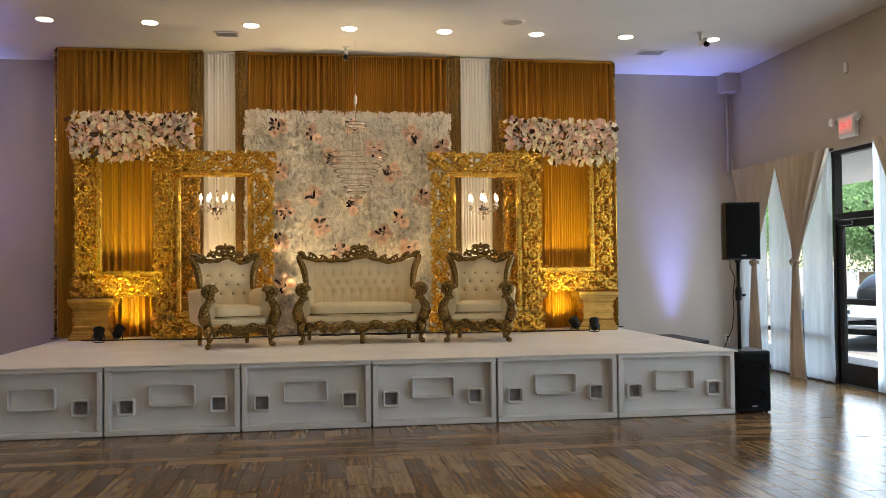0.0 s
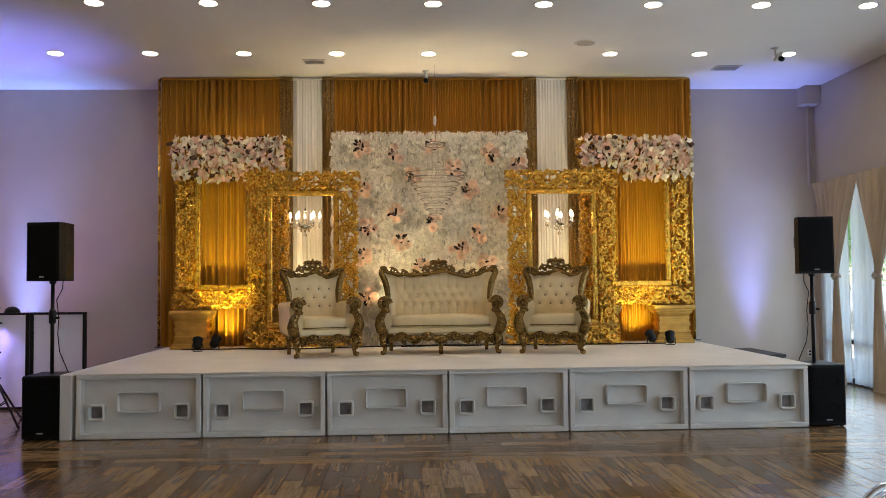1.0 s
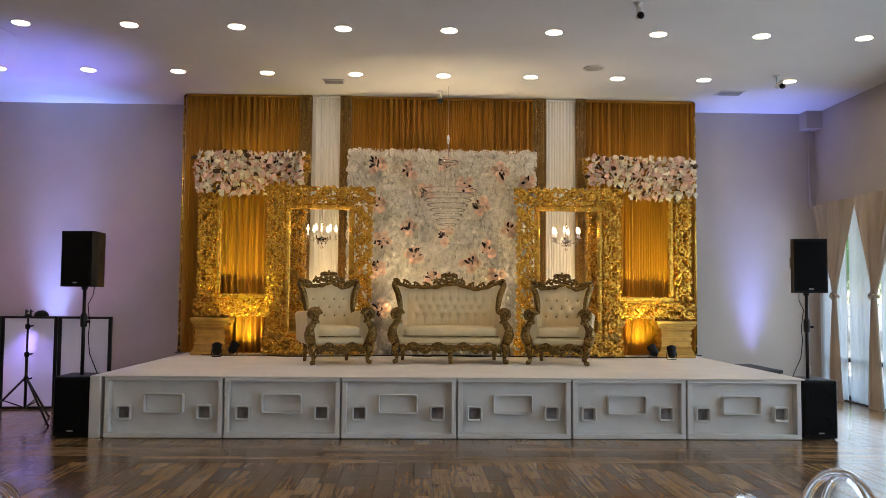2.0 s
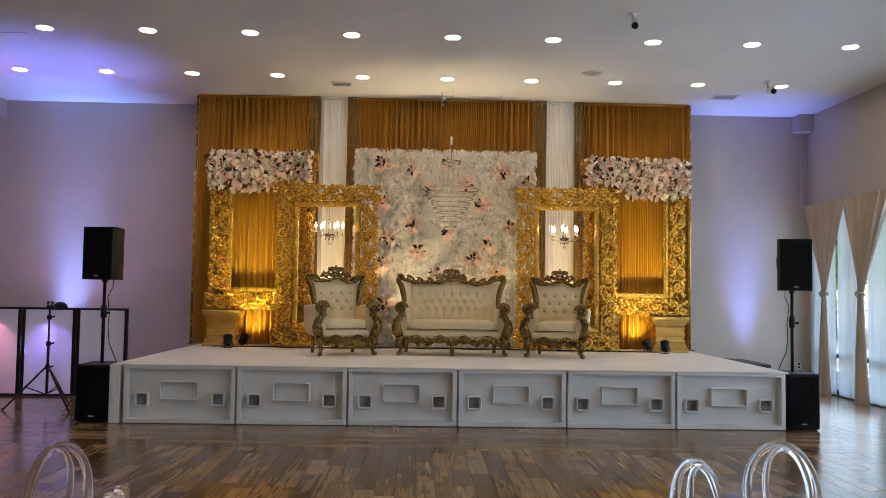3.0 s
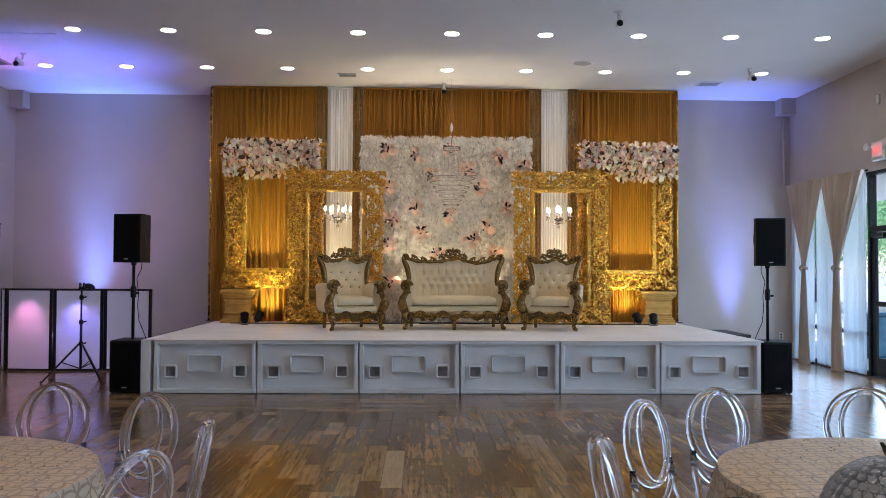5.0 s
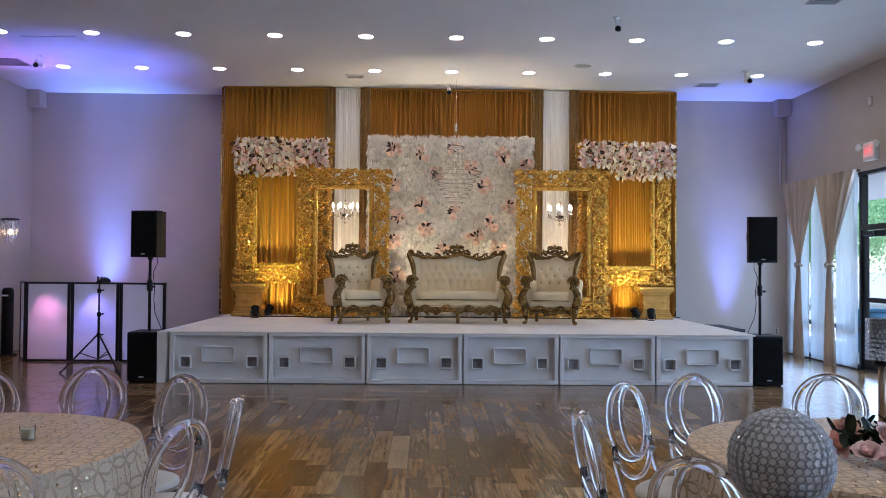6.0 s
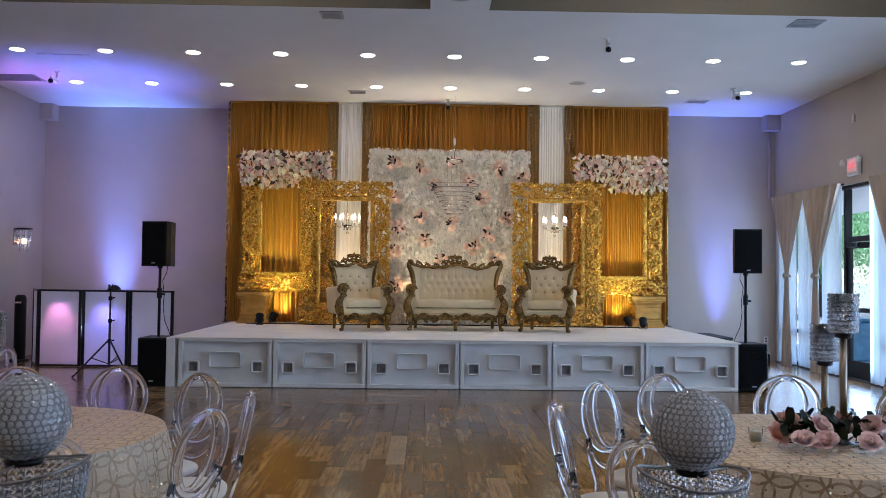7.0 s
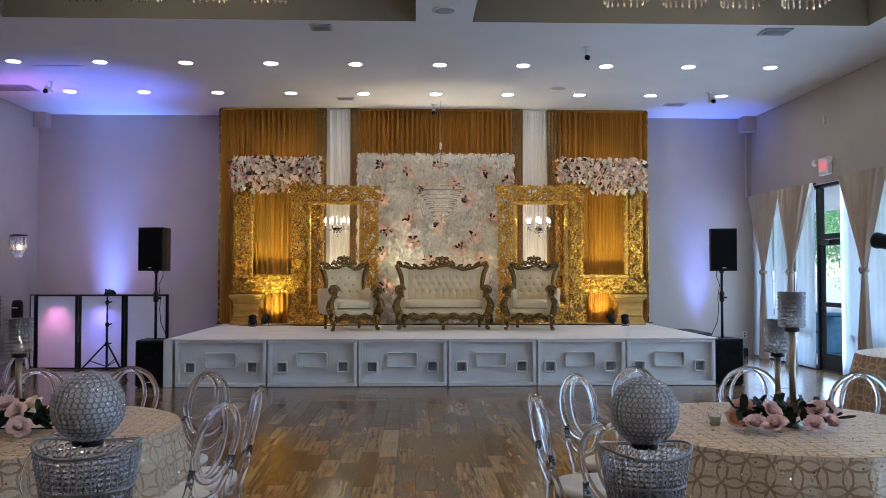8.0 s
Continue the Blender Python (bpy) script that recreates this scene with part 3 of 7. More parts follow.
for z0, z1 in ((0.26, 0.99), (1.06, 1.95)):
    pane = part("pane", Geo().box(-0.003, 0.104, z0, 0.003, w - 0.104, z1, 0.001), PANE, door)
    pane.visible_shadow = False
part("door_closer", Geo().box(-0.075, w - 0.36, 1.97, -0.024, w - 0.06, 2.03, 0.006), BLACKMETAL, door, "dark door closer box")

# ---- curtains on the east side ----
rod = Geo().tube([(X1 - 0.03, WIN1 + 0.06, 2.945), (X1 - 0.03, DOOR1 - 0.10, 2.945)], 0.013, 8)
solid("curtain_rod", rod, BLACKMETAL, "thin black curtain rod above the windows", "curtain rod", kind="structure", smooth=True)
rod = Geo().tube([(X1 - 0.03, 0.86, 2.945), (X1 - 0.03, WIN0, 2.945)], 0.013, 8)
solid("curtain_rod", rod, BLACKMETAL, "thin black curtain rod above the windows", "curtain rod", kind="structure", smooth=True)


def tied_curtain(y_top0, y_top1, y_tie, z_tie, seed):
    """A linen panel gathered at a tie; it hangs on the rod and falls to the floor."""
    rnd = random.Random(seed)
    ph = [rnd.uniform(0, 6.28) for _ in range(4)]
    folds = 13
    top = 2.955

    def fn(u, v):
        z = top * (1 - v)
        if z > z_tie:
            k = (z - z_tie) / (top - z_tie)
            half = abs(y_top1 - y_top0) / 2 * (0.06 + 0.94 * k ** 1.1)
            c = y_tie + (0.5 * (y_top0 + y_top1) - y_tie) * k
            loose = min(1, k * 1.5)
        else:
            k = (z_tie - z) / z_tie
            half = 0.035 + 0.155 * k ** 0.8
            c = y_tie + 0.02 * math.sin(3 * k)
            loose = 0.35 * k
        s = 2 * u - 1
        dep = (0.016 + 0.034 * loose) * math.sin(folds * math.pi * u + ph[0] + 0.5 * math.sin(3 * u * math.pi + ph[1]))
        dep += 0.008 * math.sin(23 * u + ph[2]) + 0.014 * loose * math.sin(41 * u + ph[3] + 3 * v)
        return (X1 - 0.115 + dep - 0.012 * (1 - s * s), c + half * s, z)

    ob = thing("tied_curtain", pose(0, 0, 0), "beige linen curtain tied back in the middle over sheers", "curtain", "tied window curtains")
    part("cloth", Geo().grid(fn, 90, 40), LINEN, ob, smooth=True)
    band = [(X1 - 0.105 + 0.042 * math.cos(a), y_tie + 0.05 * math.sin(a), z_tie + 0.01 * math.sin(2 * a)) for a in np.linspace(0, 2 * math.pi, 17)[:-1]]
    part("tie", Geo().tube(band, 0.014, 6, closed=True, up=(0, 0, 1), flat=1.5), LINEN, ob, smooth=True)
    knot = Geo().box(-0.016, -0.042, -0.042, 0.016, 0.042, 0.042, 0.014).moved(pose(X1 - 0.165, y_tie, z_tie, 45, 0, 0))
    part("knot", knot, LINEN, ob, smooth=True)
    return ob


tied_curtain(4.11, 2.99, 3.57, 1.545, 1)
tied_curtain(2.98, 1.73, 2.49, 1.54, 2)
tied_curtain(0.81, -0.38, 0.16, 1.565, 3)
tied_curtain(-0.42, -1.60, -1.0, 1.58, 4)


def sheer_curtain(y0, y1, seed):
    rnd = random.Random(seed)
    ph = [rnd.uniform(0, 6.28) for _ in range(3)]

    def fn(u, v):
        z = 2.90 * (1 - v) + 0.02
        f = 2 * math.pi * abs(y1 - y0) / 0.17
        dep = 0.022 * math.sin(f * u + ph[0] + 0.7 * math.sin(5 * u + ph[1])) + 0.008 * math.sin(2.3 * f * u + ph[2] + v)
        return (X1 - 0.035 + dep * 0.8, y0 + (y1 - y0) * u, z)

    return solid("sheer_curtain", Geo().grid(fn, int(abs(y1 - y0) / 0.02), 6), SHEER, "white sheer voile curtain reaching the floor", "curtain",
                 "white sheers", smooth=True)


for k, (a, b) in enumerate(((4.15, 3.34), (3.30, 2.52), (2.46, 1.775), (0.94, 0.20), (0.16, -0.80), (-0.84, -1.95), (-2.0, -3.15), (-3.25, -5.35), (-5.45, -7.55), (-7.65, -9.75), (-9.85, -11.95))):
    sheer_curtain(a, b, 20 + k)

# exit sign with emergency heads
sign = thing("exit_sign", pose(X1, 1.40, 3.04), "white exit sign with red letters and two emergency lamps", "exit sign")
part("housing", Geo().box(-0.07, -0.16, 0, -0.004, 0.16, 0.27, 0.01), PLASTIC, sign)
part("face", Geo().box(-0.078, -0.13, 0.05, -0.0705, 0.13, 0.24, 0.002), SIGNFACE, sign, "pale lit sign face")
letters = bpy.data.curves.new("letters", "FONT")
letters.body, letters.size, letters.extrude, letters.align_x = "EXIT", 0.112, 0.001, "CENTER"
holder = bpy.data.objects.new("letters", letters)
scene.collection.objects.link(holder)
me = bpy.data.meshes.new_from_object(holder.evaluated_get(bpy.context.evaluated_depsgraph_get()))
bpy.data.objects.remove(holder)
me.materials.clear()
me.materials.append(SIGNRED)
part("letters", me, None, sign, "red sign letters", m=pose(-0.0805, 0, 0.105, 90, 0, -90))
for s in (-1, 1):
    part("lamp_arm", Geo().tube([(-0.04, s * 0.15, 0.20), (-0.06, s * 0.21, 0.22)], 0.012, 6), PLASTIC, sign, smooth=True)
    part("lamp_head", Geo().lathe([(0.02, 0), (0.05, 0.02), (0.055, 0.06), (0.05, 0.065)], 14).moved(pose(-0.05, s * 0.24, 0.21, 0, -80, 0)), PLASTIC, sign, smooth=True)
ob = solid("wall_sensor", Geo().box(X1 - 0.03, 1.43, 3.84, X1 - 0.002, 1.49, 3.97, 0.006), PLASTIC, "small white sensor on the upper wall", "sensor")

# outlets
for y, x in ((Y1, 5.755),):
    ob = thing("wall_outlet", pose(x, y, 0.375), "white double outlet on the wall", "outlet")
    part("plate", Geo().box(-0.04, -0.012, -0.06, 0.04, -0.002, 0.06, 0.003), PLASTIC, ob)
    for z in (-0.025, 0.025):
        part("socket", Geo().box(-0.016, -0.016, z - 0.015, 0.016, -0.0125, z + 0.015, 0.002), BLACK, ob)

# ---- ceiling fittings ----
lamp = thing("recessed_light", pose(-6.02, 2.36, H), "round recessed LED light in the ceiling, lit", "recessed light", "ceiling downlights")
part("trim_ring", Geo().lathe([(0.086, -0.001), (0.098, -0.006), (0.106, -0.002), (0.106, 0.0)], 24, cap=False), TRIM, lamp, smooth=True)
part("lens", Geo().lathe([(0.001, -0.004), (0.087, -0.004), (0.087, -0.001)], 24, cap=False), LED, lamp, "glowing warm white lens")
# rows 2 to 4 are unseen, added to brighten the near hall
for r, y in ((0, 2.36), (1, 0.42), (2, -7.9), (3, -9.9), (4, -11.9)):
    for k in range(10):
        if r or k:
            copy_thing(lamp, pose(-6.02 + 1.182 * k, y, H))


def vent(x, y, w, d, slats, dark, label):
    ob = thing("ceiling_vent", pose(x, y, H), label, "vent")
    part("backing", Geo().box(-w / 2, -d / 2, -0.006, w / 2, d / 2, -0.001, 0.001), VENTDARK if dark else GREYMETAL, ob)
    t = 0.025
    for a in ((-w / 2, -d / 2, w / 2, -d / 2 + t), (-w / 2, d / 2 - t, w / 2, d / 2), (-w / 2, -d / 2 + t, -w / 2 + t, d / 2 - t), (w / 2 - t, -d / 2 + t, w / 2, d / 2 - t)):
        part("frame", Geo().box(a[0], a[1], -0.014, a[2], a[3], -0.0065, 0.002), GREYMETAL if dark else CEIL, ob)
    for k in range(slats):
        yk = -d / 2 + t + (d - 2 * t) * (k + 0.5) / slats
        part("slat", Geo().box(-w / 2 + t, yk - 0.006, -0.02, w / 2 - t, yk + 0.006, -0.0065, 0.001), GREYMETAL, ob)


vent(-1.62, 2.75, 0.30, 0.22, 4, False, "small pale ceiling vent near the drapes")
vent(4.06, 3.05, 0.36, 0.26, 5, False, "small pale ceiling vent near the drapes")
vent(-1.58, -1.36, 0.26, 0.26, 5, True, "small square ceiling vent beside the coffer")
vent(3.92, -1.36, 0.34, 0.30, 5, True, "small square ceiling vent beside the coffer")
vent(-6.85, 2.10, 0.75, 0.42, 8, True, "wide dark return air grille in the ceiling")
solid("ceiling_hatch", Geo().box(-5.85, 0.62, H - 0.012, -5.12, 0.92, H - 0.001, 0.003), CEIL, "flat white access panel in the ceiling", "access panel")
for x, y in ((1.83, 1.86), (-0.13, -2.05)):
    ob = thing("ceiling_speaker", pose(x, y, H), "round white speaker grille in the ceiling", "ceiling speaker")
    part("rim", Geo().lathe([(0.115, -0.010), (0.135, -0.012), (0.14, -0.001)], 24, cap=False), CEIL, ob, smooth=True)
    part("grille", Geo().lathe([(0.001, -0.007), (0.115, -0.007)], 24, cap=False), GREYMETAL, ob)


def dome_camera(x, y, turn):
    ob = thing("security_camera", pose(x, y, H, 0, 0, turn), "white ceiling security camera with a dark lens", "security camera")
    part("base", Geo().lathe([(0.035, -0.02), (0.045, -0.001)], 16), PLASTIC, ob, smooth=True)
    part("arm", Geo().tube([(0, 0, -0.02), (0, 0, -0.09), (0, -0.03, -0.11)], 0.013, 8), PLASTIC, ob, smooth=True)
    part("body", Geo().lathe([(0.024, -0.065), (0.030, -0.05), (0.030, 0.05), (0.024, 0.065)], 16).moved(pose(0, -0.05, -0.13, 60, 0, 0)), PLASTIC, ob, smooth=True)
    part("lens", Geo().lathe([(0.001, 0.03), (0.030, 0.025), (0.036, -0.012), (0.034, -0.02)], 16).moved(pose(0, -0.105, -0.165, 60 + 60, 0, 0)), BLACK, ob, smooth=True)


dome_camera(4.32, 2.08, 20)
dome_camera(1.76, -0.58, 0)
dome_camera(-0.13, 3.22, 0)
dome_camera(-6.02, 1.66, -30)


def coffer_chandelier(x, y):
    """Ring chandelier with crystal strands in the coffer."""
    ob = thing("ring_chandelier", pose(x, y, 4.43), "crystal strand ring chandelier hung in the ceiling coffer, lit", "chandelier", "coffer chandeliers")
    part("stem", Geo().tube([(0, 0, 0.30), (0, 0, CH + 0.02)], 0.012, 8), CHROME, ob, smooth=True)
    part("ring", Geo().lathe([(0.23, 0.24), (0.25, 0.24), (0.25, 0.31), (0.23, 0.31), (0.23, 0.24)], 28, cap=False), CHROME, ob, smooth=True)
    part("spider", Geo().box(-0.235, -0.01, 0.28, 0.235, 0.01, 0.30, 0.002).box(-0.01, -0.235, 0.281, 0.01, 0.235, 0.301, 0.002), CHROME, ob)
    strand = Geo()
    for k in range(7):
        strand.ball((0, 0, 0.03 + 0.032 * k), 0.014, 4)
    strand.lathe([(0.001, -0.03), (0.016, 0.0), (0.004, 0.022)], 6, cap=False)
    me = strand.mesh("strand", AMBERDROP)
    for k in range(22):
        a = 2 * math.pi * k / 22
        part("strand", me, None, ob, m=pose(0.245 * math.cos(a), 0.245 * math.sin(a), 0.015 * math.cos(4 * a)))
    for k in range(4):
        a = 2 * math.pi * (k + 0.5) / 4
        part("bulb", Geo().ball((0.13 * math.cos(a), 0.13 * math.sin(a), 0.22), 0.022, 6, 1.4), FLAME, ob, "glowing candle bulb", True)


for x in (1.78, 2.42, 3.05, 3.72):
    coffer_chandelier(x, -2.62)
for x in (-3.95, -3.30, -2.65, -2.0):
    coffer_chandelier(x, -2.62)

# wall sconce on the west wall
ob = thing("wall_sconce", pose(X0, 3.32, 1.85), "crystal wall sconce with a warm glow", "wall sconce")
part("backplate", Geo().box(0.002, -0.06, 0.05, 0.02, 0.06, 0.33, 0.004), CHROME, ob)
part("cap", Geo().lathe([(0.13, 0.31), (0.14, 0.315), (0.14, 0.335), (0.10, 0.34)], 20).moved(pose(0.145, 0, 0)), BLACKMETAL, ob, "dark round cap", True)
bar = Geo().box(-0.012, -0.006, -0.10, 0.012, 0.006, 0.10, 0.003).mesh("crystal_bar", CRYSTAL)
for tier, (r, z, n) in enumerate(((0.12, 0.20, 14), (0.09, 0.12, 10), (0.06, 0.05, 7))):
    for k in range(n):
        a = 2 * math.pi * k / n
        part("crystal_bar", bar, None, ob, m=pose(0.145 + r * math.cos(a), r * math.sin(a), z, 0, 0, math.degrees(a) + 90))
part("bulb", Geo().ball((0.145, 0, 0.12), 0.035, 8, 1.4), SCONCEGLOW, ob, "glowing bulb", True)

# ---- the stage ----
S = 0.642
stage = thing("stage", pose(0, 0, 0), "low white stage platform with six decorated front panels", "stage")
part("core", Geo().box(-3.67, 0.116, 0.0, 3.63, 3.70, S - 0.022, 0.004), STAGE, stage)
part("deck", Geo().box(-3.668, -0.012, S - 0.018, 3.67, 3.72, S, 0.008), DECK, stage, "white covered stage deck")
part("end_board", Geo().box(-3.805, 0.0, 0.0, -3.692, 3.70, S - 0.006, 0.006), STAGE, stage, "white painted board along the stage side")
EDGES = (-3.66, -2.434, -1.221, -0.012, 1.195, 2.410, 3.645)


def front_panel(x0, x1):
    w, h, t = x1 - x0 - 0.018, S - 0.024, 0.05
    ob = part("front_panel", Geo().box(0, 0.102, 0.0, w, 0.1145, h, 0.002), STAGE, stage, m=pose(x0 + 0.009, 0, 0.004))
    for a in ((0, 0, w, t), (0, h - t * 0.7, w, h), (0, t, t, h - t * 0.7), (w - t, t, w, h - t * 0.7)):
        part("border", Geo().box(a[0], 0.0, a[1], a[2], 0.1012, a[3], 0.006), STAGE, ob)

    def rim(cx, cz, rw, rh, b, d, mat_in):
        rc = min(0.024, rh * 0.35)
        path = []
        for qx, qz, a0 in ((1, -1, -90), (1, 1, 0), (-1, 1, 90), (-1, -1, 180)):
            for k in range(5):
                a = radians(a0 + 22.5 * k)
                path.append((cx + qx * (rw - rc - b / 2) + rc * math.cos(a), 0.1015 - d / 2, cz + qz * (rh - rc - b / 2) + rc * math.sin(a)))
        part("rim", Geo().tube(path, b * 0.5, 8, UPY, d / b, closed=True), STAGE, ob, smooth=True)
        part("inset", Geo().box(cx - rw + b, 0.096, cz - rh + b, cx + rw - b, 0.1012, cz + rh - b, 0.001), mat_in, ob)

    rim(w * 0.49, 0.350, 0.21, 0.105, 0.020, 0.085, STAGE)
    # plates whose darker colour stands for shade inside the openings
    rim(w * 0.15, 0.252, 0.084, 0.084, 0.027, 0.080, HOLESHADE)
    rim(w * 0.835, 0.257, 0.084, 0.084, 0.027, 0.080, HOLESHADE)


for a, b in zip(EDGES, EDGES[1:]):
    front_panel(a, b)

step = thing("stage_step", pose(3.95, 2.25, 0), "dark covered step unit against the stage side", "step")
part("top", Geo().box(-0.27, -0.55, 0.55, 0.24, 0.50, 0.59, 0.006), GREYPAD, step)
for x in (-0.24, 0.20):
    for y in (-0.5, 0.44):
        part("leg", Geo().box(x - 0.02, y - 0.02, 0, x + 0.02, y + 0.02, 0.549, 0.003), BLACKMETAL, step)

# ---- drapes ----
ZT = 4.432


def drape(name, x0, x1, y, mat, pitch, depth, label, seed, z0=S + 0.004, z1=ZT):
    rnd = random.Random(seed)
    ph = [rnd.uniform(0, 6.28) for _ in range(6)]
    wd = x1 - x0

    def fn(u, v):
        x = x0 + wd * u
        q = 2 * math.pi * wd * u / pitch
        q += 1.6 * math.sin(2.1 * wd * u + ph[0]) + 0.9 * math.sin(5.3 * wd * u + ph[1])
        amp = depth * (0.55 + 0.45 * math.sin(3.7 * wd * u + ph[2])) * (0.75 + 0.25 * v)
        s = math.sin(q)
        d = amp * math.copysign(abs(s) ** 0.7, s) + 0.35 * depth * math.sin(2.7 * q + ph[3] + 1.2 * v)
        return (x + 0.006 * math.sin(q * 0.5 + 3 * v + ph[4]), y + d, z0 + (z1 - z0) * (1 - v))

    n = max(24, int(wd / pitch * 14))
    ob = thing(name, pose(0, 0, 0), label, "drape", "backdrop drapes")
    part("cloth", Geo().grid(fn, n, 14), mat, ob, smooth=True)
    if mat is GLITTER:
        g = Geo()
        for k in range(620):
            u, v = rnd.random(), rnd.random()
            p = Vector(fn(u, v)) + Vector((0, -0.004, 0))
            q = Vector((rnd.gauss(0, 0.4), -1, rnd.gauss(0, 0.4))).normalized().to_track_quat("Z", "Y")
            r = rnd.uniform(0.004, 0.009)
            g.add([tuple(p + q @ Vector((r * math.cos(a), r * math.sin(a), 0))) for a in (0.5, 1.55, 2.6, 3.65, 4.7, 5.75)], [(0, 1, 2, 3, 4, 5)])
        part("sequins", g, SEQUIN, ob, "tiny gold sequins")["kind"] = "stuff"
    part("rod_pocket", Geo().box(x0 + 0.004, y - 0.028, z1 - 0.012, x1 - 0.004, y + 0.028, z1 + 0.022, 0.006), mat, ob)


GOLD_LABEL, STRIP_LABEL, WHITE_LABEL = "pleated gold satin drape from ceiling to stage", "narrow bronze sequin drape strip", "white satin drape strip between gold panels"
drape("gold_drape", -3.87, -2.19, 3.62, GOLDCLOTH, 0.085, 0.062, GOLD_LABEL, 1)
drape("glitter_drape", -2.19, -2.015, 3.585, GLITTER, 0.06, 0.018, STRIP_LABEL, 2)
drape("white_drape", -2.03, -1.59, 3.63, WHITECLOTH, 0.11, 0.018, WHITE_LABEL, 3)
drape("glitter_drape", -1.605, -1.43, 3.585, GLITTER, 0.06, 0.018, STRIP_LABEL, 4)
drape("gold_drape", -1.43, 1.287, 3.62, GOLDCLOTH, 0.085, 0.062, GOLD_LABEL, 5)
drape("glitter_drape", 1.287, 1.475, 3.585, GLITTER, 0.06, 0.018, STRIP_LABEL, 6)
drape("white_drape", 1.46, 1.925, 3.63, WHITECLOTH, 0.11, 0.018, WHITE_LABEL, 7)
drape("glitter_drape", 1.91, 2.08, 3.585, GLITTER, 0.06, 0.018, STRIP_LABEL, 8)
drape("gold_drape", 2.08, 3.70, 3.62, GOLDCLOTH, 0.085, 0.062, GOLD_LABEL, 9)
pipe = thing("drape_stand", pose(0, 0, S), "dark pipe frame that carries the backdrop drapes", "drape stand")
part("crossbar", Geo().tube([(-3.90, 3.66, 3.81), (3.73, 3.66, 3.81)], 0.018, 8), BLACKMETAL, pipe, smooth=True)
for x in (-3.91, 3.735):
    part("upright", Geo().tube([(x, 3.66, 0.012), (x, 3.66, 3.80)], 0.018, 8), GOLD, pipe, smooth=True)
    part("foot", Geo().box(x - 0.03, 3.56, 0.001, x + 0.06, 3.71, 0.012, 0.003), BLACKMETAL, pipe)

# ---- ornate frames ----
def scroll_mesh(name, flip, double):
    """A square of pierced leaf scrolls in relief, 1 by 1, in the plane of x and z: one connected carved sheet."""
    f = -1 if flip else 1
    px, pz, pr = [], [], []

    def put(pts, radii):
        pts = np.array([(p[0], p[2]) for p in pts])
        t = np.linspace(0, len(pts) - 1, 70)
        k = np.arange(len(pts))
        px.append(np.interp(t, k, pts[:, 0])), pz.append(np.interp(t, k, pts[:, 1])), pr.append(1.12 * np.interp(t, k, radii) * (1 + 0.06 * np.cos(2 * math.pi * np.arange(70) / 8.75)))

    if double:
        # two volutes joined in an S
        for sg in (-1, 1):
            cx, cz = 0.22 * sg, -0.13 * sg
            a0 = -1.2 if sg < 0 else math.pi - 1.2
            put(spiral(cx, cz, 0.255, 0.03, a0, 1.5, 28), taper(28, 0.064, 0.048, 0.010))
            for k in range(6):
                a = a0 + 0.95 + 0.62 * k
                p, q = (cx + 0.235 * math.cos(a), cz + 0.235 * math.sin(a)), (cx + 0.375 * math.cos(a + 0.42), cz + 0.375 * math.sin(a + 0.42))
                put(arc(p, q, 0.2, 6), (0.050, 0.050, 0.044, 0.036, 0.026, 0.016))
            put(spiral(0.39 * sg, 0.37 * sg, 0.115, 0.02, -2.4 if sg > 0 else 0.7, 1.15, 14), taper(14, 0.054, 0.040))
            put(arc((0.53 * sg, 0.10 * sg), (0.12 * sg, 0.42 * sg), 0.16 * sg, 12), taper(12, 0.050, 0.040, 0.016))
            put(arc((0.10 * sg, 0.20 * sg), (0.34 * sg, 0.20 * sg), -0.25 * sg, 8), taper(8, 0.052, 0.030, 0.012))
            put(arc((-0.53 * sg, 0.40 * sg), (-0.20 * sg, 0.46 * sg), 0.12 * sg, 8), taper(8, 0.046, 0.036, 0.014))
            put(spiral(cx, cz, 0.02, 0.005, 0, 1, 6), [0.062] * 6)
        put(arc((-0.14, -0.10), (0.14, 0.10), 0.0, 6), [0.066] * 6)
    else:
        put(spiral(-0.03, 0.0, 0.375, 0.04, 2.7, 1.75, 34), taper(34, 0.070, 0.062, 0.016))
        # leaf that sweeps out of the volute, along the band
        put(arc((-0.52, -0.30), (-0.10, -0.42), 0.18, 10), taper(10, 0.060, 0.050, 0.02))
        put(arc((-0.52, 0.20), (-0.30, 0.36), -0.22, 10), taper(10, 0.055, 0.03, 0.02))
        put(arc((0.02, 0.37), (0.52, 0.22), 0.22, 12), taper(12, 0.070, 0.040, 0.01))
        put(arc((0.30, -0.18), (0.53, -0.30), -0.25, 10), taper(10, 0.070, 0.050, 0.01))
        put(arc((0.33, 0.05), (0.53, -0.04), 0.35, 10), taper(10, 0.060, 0.035, 0.012))
        # curls in the corners
        put(spiral(0.40, 0.40, 0.115, 0.02, -2.2, 1.1, 14), taper(14, 0.055, 0.042))
        put(spiral(0.38, -0.42, 0.105, 0.02, 2.4, -1.1, 14), taper(14, 0.055, 0.042))
        put(spiral(-0.40, 0.41, 0.110, 0.02, -0.6, 1.1, 14), taper(14, 0.052, 0.040))
        put(spiral(-0.42, -0.42, 0.080, 0.02, 0.9, -1.0, 12), taper(12, 0.050, 0.038))
        # leaf teeth along the outside of the volute
        for a in (-2.1, -1.55, -1.0, 0.55, 1.1, 1.65, 2.25, 3.0):
            c, s_ = math.cos(a), math.sin(a)
